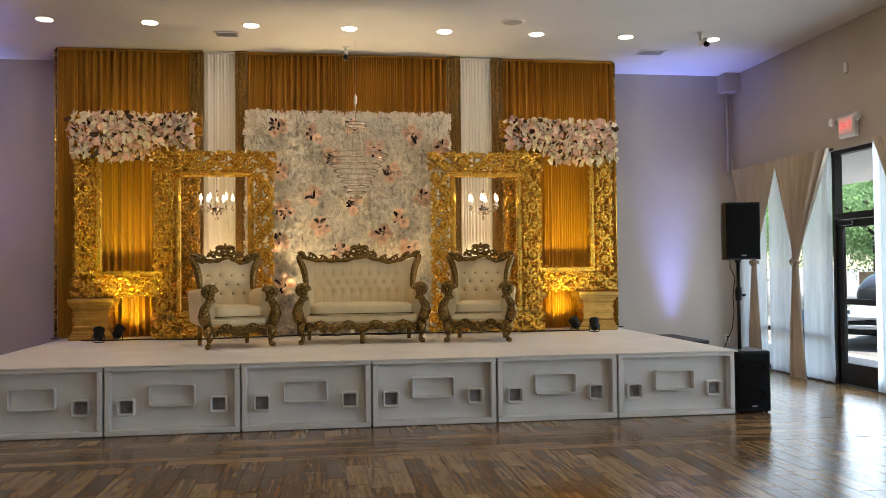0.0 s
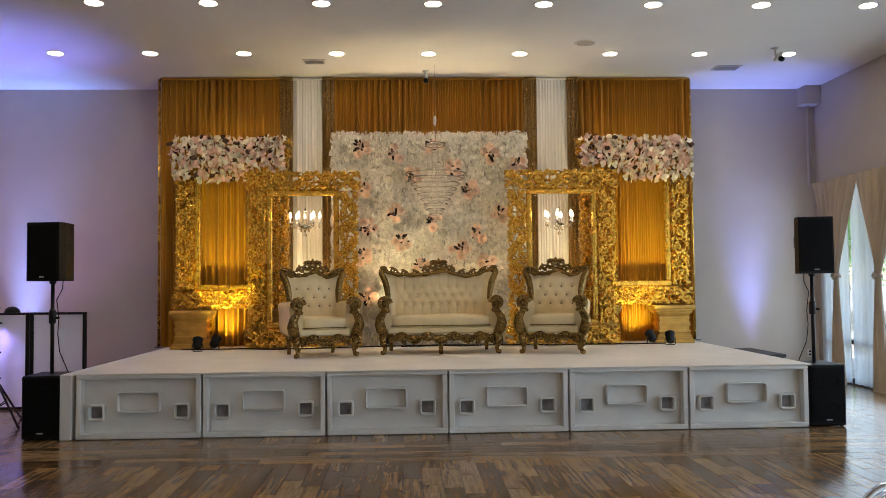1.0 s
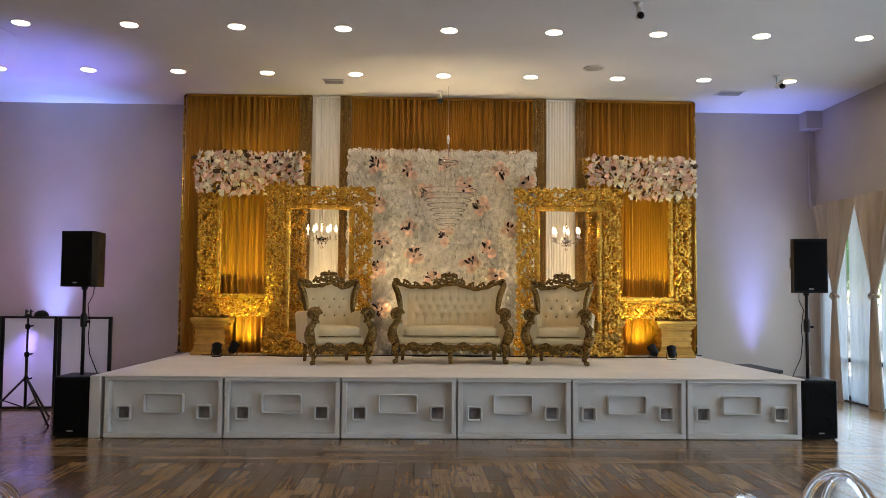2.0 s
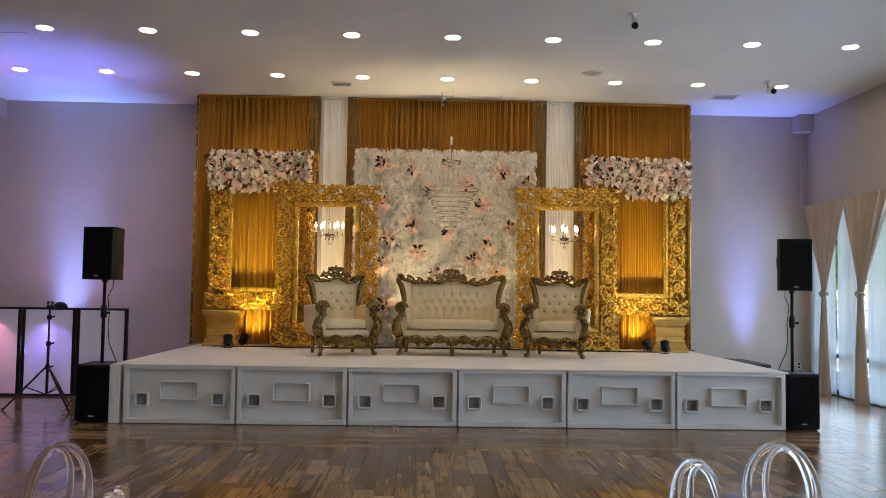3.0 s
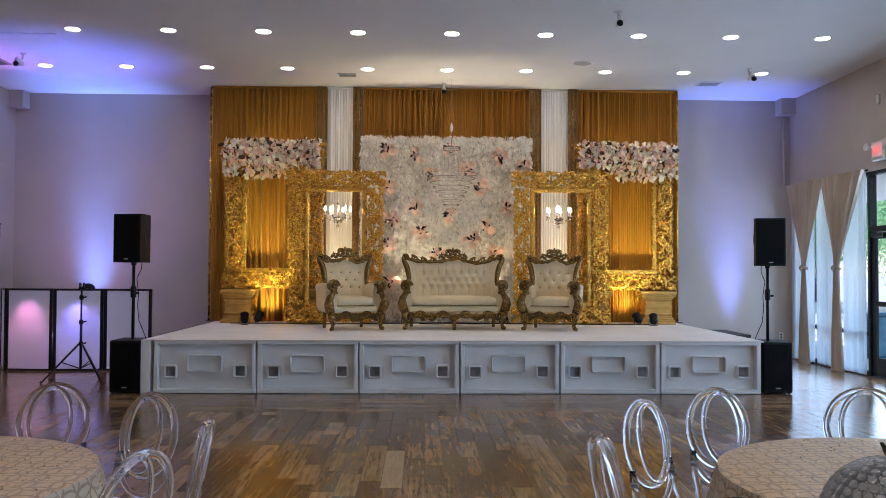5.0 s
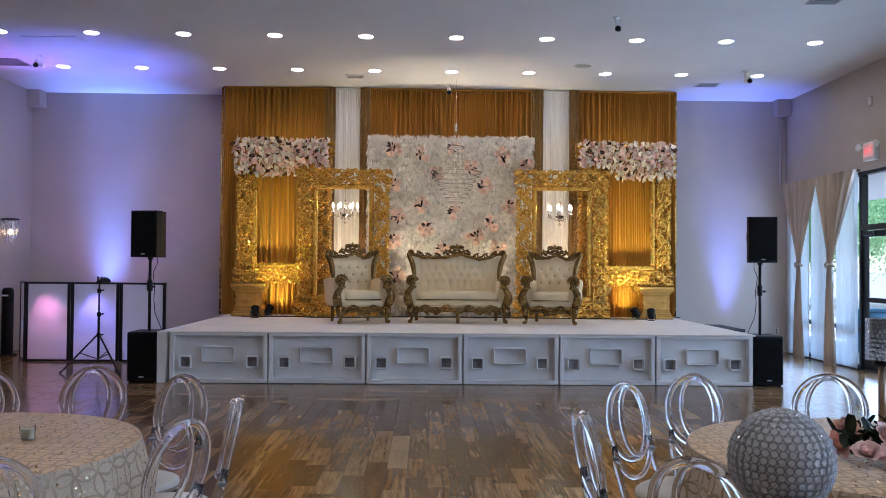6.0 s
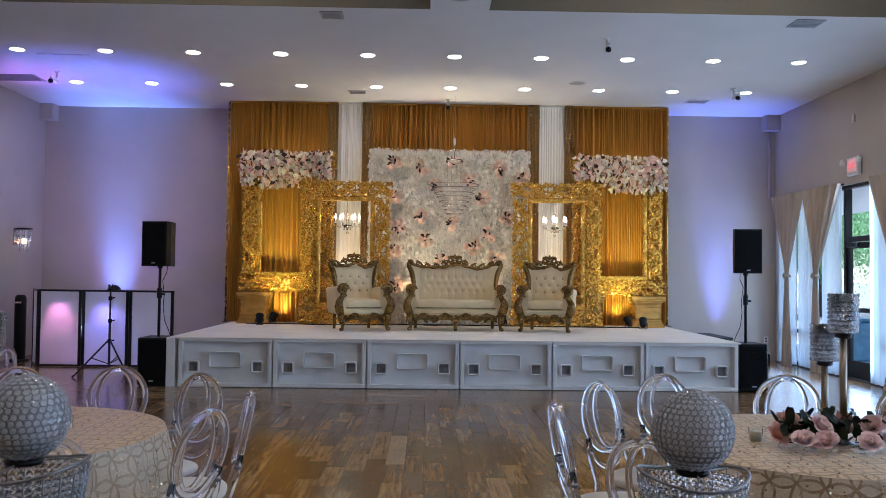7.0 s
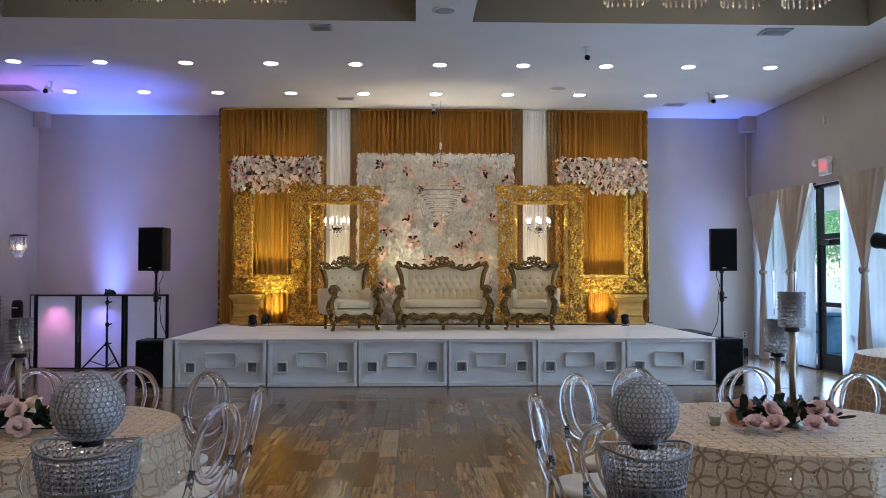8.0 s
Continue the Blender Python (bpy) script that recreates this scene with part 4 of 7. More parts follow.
            p, q = (-0.03 + 0.36 * c, 0.36 * s_), (-0.03 + 0.50 * math.cos(a + 0.32), 0.50 * math.sin(a + 0.32))
            put(arc(p, q, 0.18, 6), (0.056, 0.054, 0.048, 0.040, 0.030, 0.018))
        # tendrils inside
        put(arc((-0.30, -0.10), (-0.12, -0.20), 0.3, 6), taper(6, 0.045, 0.030, 0.01))
        put(arc((0.20, 0.20), (0.06, 0.12), 0.3, 6), taper(6, 0.045, 0.028, 0.01))
        put(spiral(-0.03, 0.0, 0.03, 0.005, 0, 1, 8), [0.085] * 8)
    px, pz, pr = f * np.concatenate(px), np.concatenate(pz), np.concatenate(pr)
    n = 48
    ax = np.linspace(-0.53, 0.53, n)
    gx, gz = np.meshgrid(ax, ax, indexing="ij")

    def field(x, z):
        return (1 - np.sqrt((x[..., None] - px) ** 2 + (z[..., None] - pz) ** 2) / pr).max(axis=-1)

    val = field(gx, gz)
    e = 0.004
    dx, dz = (field(gx + e, gz) - val) / e, (field(gx, gz + e) - val) / e
    g2 = dx * dx + dz * dz + 1e-6
    step_ = np.where(val < 0, -val / g2, 0)
    lim = 0.8 * (ax[1] - ax[0])
    sx, sz = np.clip(dx * step_, -lim, lim), np.clip(dz * step_, -lim, lim)
    keep = np.maximum(np.maximum(val[:-1, :-1], val[1:, :-1]), np.maximum(val[:-1, 1:], val[1:, 1:])) > 0.10
    h = np.clip(val, 0, 1)
    rise = 0.15 * np.sqrt(1 - (1 - h) ** 2) - 0.022 * np.exp(-((1 - h) / 0.22) ** 2)
    g = Geo()
    ids, faces = {}, []

    def vert(i, j, back=False):
        key = (i, j, back)
        if key not in ids:
            ids[key] = len(g.v)
            g.v.append((gx[i, j] + sx[i, j], 0.055 if back else -rise[i, j], gz[i, j] + sz[i, j]))
        return ids[key]

    for i in range(n - 1):
        for j in range(n - 1):
            if not keep[i, j]:
                continue
            faces.append((vert(i, j), vert(i + 1, j), vert(i + 1, j + 1), vert(i, j + 1)))
            for di, dj, p, q in ((-1, 0, (i, j + 1), (i, j)), (1, 0, (i + 1, j), (i + 1, j + 1)), (0, -1, (i, j), (i + 1, j)), (0, 1, (i + 1, j + 1), (i, j + 1))):
                a, b = i + di, j + dj
                if not (0 <= a < n - 1 and 0 <= b < n - 1 and keep[a, b]):
                    faces.append((vert(*q), vert(*p), vert(*p, True), vert(*q, True)))
    g.f = faces
    return g.mesh(name, GOLD, True)


SCROLL = [scroll_mesh("scroll", flip, double) for flip, double in ((False, True), (True, False), (True, True), (False, False))]


def ornate_frame(x0, x1, z0, z1, y, lean, label):
    """A tall openwork frame with a flat moulding inside."""
    ob = thing("ornate_frame", pose((x0 + x1) / 2, y, z0, lean, 0, 0), label, "decorative frame", "gold frames")
    w, h, b, mo = x1 - x0, z1 - z0, 0.262, 0.075
    xl, xr = -w / 2, w / 2
    for k, (a, c, d, e) in enumerate(((xl + b, b, xr - b, b + mo), (xl + b, h - b - mo, xr - b, h - b), (xl + b, b + mo, xl + b + mo, h - b - mo), (xr - b - mo, b + mo, xr - b, h - b - mo))):
        part("moulding", Geo().box(a, -0.028, c, d, 0.028, e, 0.012), GOLD, ob, "flat gold inner moulding")
        part("bead", Geo().box(a + (0.0 if k < 2 else 0.026), -0.040, c + (0.026 if k < 2 else 0.0), d - (0.0 if k < 2 else 0.026), -0.0285, e - (0.026 if k < 2 else 0.0), 0.005), GOLD, ob)
    # thin outer band that carries the scrolls
    for a, c, d, e in ((xl + b - 0.014, b - 0.014, xr - b + 0.014, b - 0.001), (xl + b - 0.014, h - b + 0.001, xr - b + 0.014, h - b + 0.014)):
        part("band", Geo().box(a, -0.02, c, d, 0.02, e, 0.004), GOLD, ob)
    nx, nz = round((w - b) / (b * 1.16)), round((h - b) / (b * 1.16))
    spots = []
    for k in range(nx + 1):
        x = xl + b / 2 + (w - b) * k / nx
        spots += [(x, b / 2, 0, k, (w - b) / nx), (x, h - b / 2, 180, k, (w - b) / nx)]
    for k in range(1, nz):
        z = b / 2 + (h - b) * k / nz
        spots += [(xl + b / 2, z, 90, k, (h - b) / nz), (xr - b / 2, z, 270, k, (h - b) / nz)]
    for x, z, turn, k, ln in spots:
        m = pose(x, 0, z, 0, turn, 0) @ Matrix.Diagonal((ln * 0.99, 0.46, b * 0.99, 1))
        part("scroll", SCROLL[k % 4], None, ob, m=m)
    return ob


ornate_frame(-3.575, -2.02, 1.168, 3.52, 3.27, 0, "ornate gold openwork frame standing on two pedestals")
ornate_frame(1.995, 3.545, 1.168, 3.53, 3.27, 0, "ornate gold openwork frame standing on two pedestals")
ornate_frame(-2.545, -1.055, S + 0.016, 3.025, 2.94, 0, "tall ornate gold openwork frame standing on the stage")
ornate_frame(0.945, 2.435, S + 0.016, 3.035, 2.94, 0, "tall ornate gold openwork frame standing on the stage")


def pedestal(x0, x1):
    ob = thing("pedestal", pose((x0 + x1) / 2, 3.24, S), "stepped gold pedestal with a moulded rim", "pedestal", "frame pedestals")
    w = (x1 - x0) / 2
    steps = ((w, 0.0, 0.045), (w - 0.018, 0.0455, 0.075), (w - 0.034, 0.0755, 0.105), (w - 0.050, 0.1055, 0.135), (w - 0.065, 0.1355, 0.385), (w - 0.050, 0.3855, 0.410), (w - 0.025, 0.4105, 0.440), (w, 0.4405, 0.470), (w + 0.012, 0.4705, 0.522))
    for k, (hw, z0, z1) in enumerate(steps):
        part("body" if k == 4 else "moulding", Geo().box(-hw, -hw * 0.55 - 0.02, z0, hw, hw * 0.55 + 0.02, z1, 0.008), PEDESTAL, ob)
    fw = w - 0.065
    fy = -fw * 0.55 - 0.02
    # raised bands round the body, with a row of studs on the middle one
    for z, h in ((0.165, 0.016), (0.262, 0.030), (0.355, 0.016)):
        part("band", Geo().box(-fw - 0.014, fy - 0.014, z - h, fw + 0.014, -fy + 0.014, z + h, 0.006), PEDESTAL, ob)
    stud = Geo().ball((0, 0, 0), 0.011, 6).mesh("stud", PEDESTAL, True)
    n = int(2 * fw / 0.042)
    for k in range(n):
        part("stud", stud, None, ob, m=pose((k - (n - 1) / 2) * 0.042, fy - 0.014, 0.262))


pedestal(-3.595, -3.06)
pedestal(-2.54, -2.03)
pedestal(2.99, 3.535)
pedestal(2.01, 2.52)

# ---- flowers ----
def petal(g, m, ln, wd, cup, n=3):
    """One cupped petal that grows along x."""
    rows = []
    for i in range(n + 1):
        t = i / n
        hw = wd * (0.25 + 0.75 * math.sin(math.pi * min(1.0, 0.15 + 0.72 * t)))
        z = cup * t * t
        rows.append([(ln * t, -hw, z + 0.25 * hw), (ln * t, 0, z), (ln * t, hw, z + 0.25 * hw)])
    verts = [tuple(m @ Vector(p)) for r in rows for p in r]
    faces = []
    for i in range(n):
        for j in range(2):
            a = i * 3 + j
            faces.append((a, a + 3, a + 4, a + 1))
    g.add(verts, faces)


def blossom_mesh(name, mat, r, seed, petals=5):
    rnd = random.Random(seed)
    g = Geo()
    for k in range(petals):
        a = 360 * k / petals + rnd.uniform(-22, 22)
        m = Matrix.Rotation(radians(a), 4, "Z") @ Matrix.Rotation(-radians(rnd.uniform(-10, 45)), 4, "Y")
        petal(g, m, r * rnd.uniform(0.8, 1.1), r * rnd.uniform(0.36, 0.50), r * rnd.uniform(-0.4, 0.5), 3)
    g.ball((0, 0, r * 0.1), r * 0.16, 4)
    return g.mesh(name, mat, True)


def rose_mesh(name, mat, r, seed):
    rnd = random.Random(seed)
    g = Geo()
    g.v.append((0, 0, -0.12 * r))   # every petal grows from the calyx
    for ring, (n, rad, tilt, ln) in enumerate(((3, 0.10, 84, 0.60), (4, 0.20, 76, 0.66), (5, 0.30, 62, 0.74), (6, 0.38, 58, 0.80), (6, 0.42, 44, 0.80))):
        for k in range(n):
            a = 360 * k / n + 40 * ring + rnd.uniform(-12, 12)
            m = Matrix.Rotation(radians(a), 4, "Z") @ Matrix.Translation((rad * r * 0.6, 0, 0.02 * r)) @ Matrix.Rotation(-radians(tilt + rnd.uniform(-8, 8)), 4, "Y")
            o = len(g.v)
            petal(g, m, ln * r, 0.46 * r, (-0.10, -0.06, 0.0, -0.16, -0.26)[ring] * r, 4)
            g.f += [(0, o, o + 1), (0, o + 1, o + 2)]
    o = len(g.v)
    g.ball((0, 0, 0.28 * r), 0.2 * r, 6, 1.3)
    g.f.append((0, o, o + 1))
    return g.mesh(name, mat, True)


def leaf_mesh(name, mat, ln, wd):
    g = Geo()
    petal(g, Matrix.Identity(4), ln, wd, 0.12 * ln, 4)
    return g.mesh(name, mat, True)


ROSES = {"peach": [rose_mesh("rose", PEACH, 0.060, k) for k in range(2)], "ivory": [rose_mesh("rose", IVORY, 0.058, k + 9) for k in range(2)], "tpink": [rose_mesh("rose", ROSEPINK, 0.060, k + 15) for k in range(2)],
         "tpeach": [rose_mesh("rose", ROSEPEACH, 0.060, k + 19) for k in range(2)]}
DLEAF = leaf_mesh("leaf", DARKLEAF, 0.105, 0.017)
BLEAF = leaf_mesh("leaf", TWIG, 0.10, 0.030)
GLEAF = leaf_mesh("leaf", LEAF, 0.085, 0.024)

# flower wall
WX0, WX1, WZ1, WY = -1.455, 1.28, 3.60, 3.36
fw = thing("flower_wall", pose(0, 0, 0), "tall white silk flower wall with peach rose clusters", "flower wall")
part("backing", Geo().box(WX0 + 0.02, WY, S + 0.002, WX1 - 0.02, WY + 0.05, WZ1 - 0.02, 0.004), BACKING, fw)
CLUSTERS = [(-1.04, 3.39, 40), (-0.57, 3.30, 100), (-0.02, 3.40, 10), (0.75, 3.29, 160), (1.12, 3.15, 30), (0.24, 3.09, 200), (0.45, 2.80, 60), (-0.34, 2.98, 120),
            (-1.03, 2.82, 20), (-0.59, 2.48, 80), (-0.95, 2.28, 140), (-0.48, 2.10, 330), (-0.04, 2.37, 50), (0.87, 2.48, 10), (0.57, 2.18, 100), (0.33, 1.97, 70), (-1.03, 1.89, 40), (0.70, 1.76, 190),
            (-0.97, 1.31, 80), (-0.22, 1.76, 10)]
rng = np.random.default_rng(4)
g = Geo()
nx, nz = 92, 100
vs, fs = [], []
for i in range(nx):
    for j in range(nz):
        cx = WX0 + (WX1 - WX0) * (i + rng.uniform(0, 1)) / nx
        cz = S + 0.03 + (WZ1 - S - 0.02) * (j + rng.uniform(0, 1)) / nz
        cy = WY - 0.010 - rng.uniform(0, 0.038)
        if any((cx - a) ** 2 + (cz - c) ** 2 < 0.0064 for a, c, q in CLUSTERS):
            cy = WY - 0.004
        m = Matrix.Translation((cx, cy, cz)) @ Euler((math.pi / 2 + rng.normal(0, 0.20), rng.normal(0, 0.20), rng.uniform(0, 6.28))).to_matrix().to_4x4()
        r = rng.uniform(0.025, 0.040)
        for k in range(5):
            a = 1.2566 * k
            q = Matrix.Rotation(a, 4, "Z")
            up_ = r * rng.uniform(0.05, 0.45)
            o = len(vs)
            for p in ((0.1 * r, 0, 0), (0.65 * r, -0.42 * r, up_ * 0.6), (1.05 * r, 0, up_), (0.65 * r, 0.42 * r, up_ * 0.6)):
                vs.append(tuple(m @ (q @ Vector(p))))
            fs += [(o, o + 1, o + 2), (o, o + 2, o + 3)]
petals = part("florets", g.add(vs, fs), PETAL, fw, "dense white silk florets")
petals["kind"] = "stuff"
rnd = random.Random(8)
for cx, cz, turn in CLUSTERS:
    cl = part("flower_cluster", Geo().lathe([(0.02, -0.01), (0.05, 0.0), (0.03, 0.02)], 8), DARKLEAF, fw, "peach roses with dark leaves", m=pose(cx, WY - 0.082, cz, 90, 0, 0))
    spots = [(0, 0.035), (0.085, -0.012), (-0.075, -0.045), (0.035, -0.095), (-0.05, 0.105)]
    a0 = radians(turn)
    for k, (px, pz) in enumerate(spots[:rnd.choice((3, 4, 4, 5))]):
        x, z = px * math.cos(a0) - pz * math.sin(a0), px * math.sin(a0) + pz * math.cos(a0)
        part("rose", ROSES["peach"][k % 2], None, cl, m=pose(x, z, 0.028, rnd.uniform(-22, 22), rnd.uniform(-22, 22), rnd.uniform(0, 360)) @ Matrix.Scale(rnd.uniform(1.0, 1.25), 4))
    for k in range(rnd.choice((4, 5, 6))):
        a = turn + 90 + rnd.uniform(-85, 85)
        part("leaf", DLEAF, None, cl, m=pose(rnd.uniform(-0.03, 0.03), rnd.uniform(-0.03, 0.03), 0.045, 0, -rnd.uniform(8, 30), a) @ Matrix.Scale(rnd.uniform(0.75, 1.1), 4))

# garlands on the tall frames
BLOOMS = [blossom_mesh("blossom", IVORY, 0.055, k) for k in range(3)] + [blossom_mesh("blossom", PINK, 0.053, k + 4) for k in range(2)]


def garland(x0, x1, low, seed):
    """low: stretches of x with the height to which the flowers reach down."""
    ob = thing("flower_garland", pose((x0 + x1) / 2, 3.20, 3.1), "white and blush silk flower garland over the gold frame", "flower garland", "frame garlands")
    xc = (x0 + x1) / 2
    rnd = random.Random(seed)
    part("base", Geo().tube([(x0 - xc + 0.03, 0.0, 0.30), (0, -0.01, 0.27), (x1 - xc - 0.03, 0.0, 0.30)], 0.02, 6), TWIG, ob, "dark twig base", True)
    part("base", Geo().tube([(x0 - xc + 0.03, 0.0, 0.12), (0, -0.01, 0.10), (x1 - xc - 0.03, 0.0, 0.14)], 0.02, 6), TWIG, ob, "dark twig base", True)
    k, tries = 0, 0
    placed = []
    while k < 260 and tries < 9000:
        tries += 1
        x = rnd.uniform(x0, x1)
        z0 = next(z for a, b, z in low if a <= x <= b)
        z = rnd.uniform(z0 + 0.02, 3.51)
        if any((x - a) ** 2 + (z - c) ** 2 < 0.046 ** 2 for a, c in placed):
            continue
        placed.append((x, z))
        mesh_ = BLOOMS[rnd.choice((0, 0, 1, 1, 2, 2, 2, 3, 3, 4, 4, 4))]
        if k % 4 == 0:
            part("leaf", BLEAF, None, ob, m=pose(x - xc, -0.020 - rnd.uniform(0, 0.05), z - 3.1, 90 + rnd.uniform(-30, 30), rnd.uniform(-40, 40), rnd.uniform(0, 360)) @ Matrix.Scale(rnd.uniform(0.8, 1.2), 4))
        part("blossom", mesh_, None, ob, m=pose(x - xc, -0.03 - rnd.uniform(0, 0.06), z - 3.1, 90 + rnd.uniform(-32, 32), rnd.uniform(-32, 32), rnd.uniform(0, 360)) @ Matrix.Scale(rnd.uniform(0.8, 1.2), 4))
        k += 1


garland(-3.60, -2.08, ((-3.7, -3.36, 2.94), (-3.36, -3.25, 3.08), (-3.25, -2.58, 2.90), (-2.58, -2.0, 3.06)), 3)
garland(2.03, 3.545, ((1.9, 2.50, 3.10), (2.50, 2.62, 3.00), (2.62, 3.30, 2.90), (3.30, 3.7, 2.95)), 4)

# ---- chandeliers over the set ----
def candle_chandelier(x):
    ob = thing("candle_chandelier", pose(x, 2.98, 2.32), "small crystal candle chandelier hung inside the gold frame, lit", "chandelier", "frame chandeliers")
    part("chain", Geo().tube([(0, 0, 0.20), (0, 0, 0.43)], 0.004, 6), CHROME, ob, smooth=True)
    part("column", Geo().lathe([(0.004, -0.12), (0.018, -0.09), (0.035, -0.05), (0.016, -0.01), (0.024, 0.03), (0.012, 0.09), (0.020, 0.15), (0.008, 0.20)], 12), CRYSTAL, ob, smooth=True)
    part("bowl", Geo().lathe([(0.004, -0.07), (0.05, -0.06), (0.075, -0.03), (0.07, -0.028), (0.04, -0.05), (0.004, -0.055)], 16, cap=False), CRYSTAL, ob, smooth=True)
    arm = Geo().tube([(0.02, 0, -0.02), (0.06, 0, -0.065), (0.12, 0, -0.075), (0.175, 0, -0.045), (0.195, 0, 0.0)], 0.007, 6).mesh("arm", CRYSTAL, True)
    cup = Geo().lathe([(0.004, 0.0), (0.03, 0.006), (0.034, 0.014), (0.010, 0.012), (0.010, 0.07)], 12).mesh("candle", PLASTIC, True)
    bulb = Geo().lathe([(0.005, 0.068), (0.015, 0.083), (0.0175, 0.096), (0.009, 0.132), (0.002, 0.152)], 10).mesh("bulb", FLAME, True)
    drop = Geo().lathe([(0.001, -0.06), (0.011, -0.045), (0.003, -0.015), (0.001, 0)], 6).mesh("crystal_drop", CRYSTAL)
    for k in range(6):
        a = 60 * k + 12
        part("arm", arm, None, ob, m=pose(0, 0, 0, 0, 0, a))
        ca, sa = 0.195 * math.cos(radians(a)), 0.195 * math.sin(radians(a))
        part("candle", cup, None, ob, m=pose(ca, sa, 0))
        part("bulb", bulb, None, ob, "glowing flame bulb", m=pose(ca, sa, 0))
        part("crystal_drop", drop, None, ob, m=pose(ca, sa, -0.002))
        part("crystal_drop", drop, None, ob, m=pose(0.06 * math.cos(radians(a + 30)), 0.06 * math.sin(radians(a + 30)), -0.055))
    part("finial", Geo().ball((0, 0, -0.16), 0.022, 8), CRYSTAL, ob, smooth=True)
    part("finial_stem", Geo().tube([(0, 0, -0.14), (0, 0, -0.115)], 0.004, 6), CRYSTAL, ob, smooth=True)


candle_chandelier(-1.775)
candle_chandelier(1.665)

ob = thing("crystal_chandelier", pose(-0.02, 2.86, 2.34), "clear tiered crystal chandelier, unlit, before the flower wall", "chandelier")
part("hanging_wire", Geo().tube([(0, 0, 1.40), (0, 0, 2.105)], 0.0022, 5), CHROME, ob, smooth=True)
part("hanger", Geo().tube([(0, 0, 1.05), (0.004, 0, 1.20), (0, 0, 1.28)], 0.006, 6), CHROME, ob, smooth=True)
part("hook_cover", Geo().lathe([(0.004, 1.27), (0.018, 1.30), (0.022, 1.36), (0.008, 1.41)], 10), PLASTIC, ob, "small white hook cover", True)
part("top_ring", Geo().lathe([(0.13, 1.00), (0.14, 1.00), (0.14, 1.04), (0.13, 1.04), (0.13, 1.00)], 28, cap=False), CRYSTAL, ob, smooth=True)
part("top_spokes", Geo().box(-0.13, -0.004, 1.03, 0.13, 0.004, 1.038, 0.001).box(-0.004, -0.13, 1.0305, 0.004, 0.13, 1.0385, 0.001), CHROME, ob)
strand = Geo()
for k in range(13):
    strand.ball((0, 0, 0.03 * k), 0.007, 4)
me = strand.mesh("bead_strand", CRYSTAL)
for k in range(10):
    a = 36 * k
    part("bead_strand", me, None, ob, m=pose(0.135 * math.cos(radians(a)), 0.135 * math.sin(radians(a)), 0.63))
for k in range(9):
    r = 0.39 * (1 - k / 9.5) + 0.02
    z = 0.63 - 0.068 * k
    part("tier_ring", Geo().lathe([(r - 0.012, z - 0.012), (r, z - 0.014), (r, z), (r - 0.012, z), (r - 0.012, z - 0.012)], 40, cap=False), CRYSTAL, ob, smooth=True)
part("tier_bars", Geo().box(-0.39, -0.005, 0.60, 0.39, 0.005, 0.608, 0.001).box(-0.005, -0.39, 0.601, 0.005, 0.39, 0.609, 0.001), CHROME, ob)
# ---- carved sofa and armchairs ----
def carve(g, pts, width, every=2, skip=0):
    """Raised leaf lobes to both sides of a line, on the side towards -y."""
    pts = [Vector(p) for p in pts]
    for i in range(1 + skip, len(pts) - 1, every):
        t = (pts[i + 1] - pts[i - 1]).normalized()
        nrm = Vector((t.z, 0, -t.x))
        w = width[i] if hasattr(width, "__len__") else width
        p = pts[i]
        for sg in (-1, 1):
            g.tube([p - t * 0.3 * w, p + t * 0.25 * w + nrm * (sg * 0.45 * w) + Vector((0, -0.22 * w, 0)), p + t * 0.75 * w + nrm * (sg * 0.85 * w), p + t * 0.55 * w + nrm * (sg * 1.05 * w) + Vector((0, 0.1 * w, 0))],
                   (0.14 * w, 0.26 * w, 0.20 * w, 0.08 * w), 5, UPY, 1.0)
    return g


def moved_front(pts, dy):
    return [(p[0], p[1] - dy, p[2]) for p in pts]


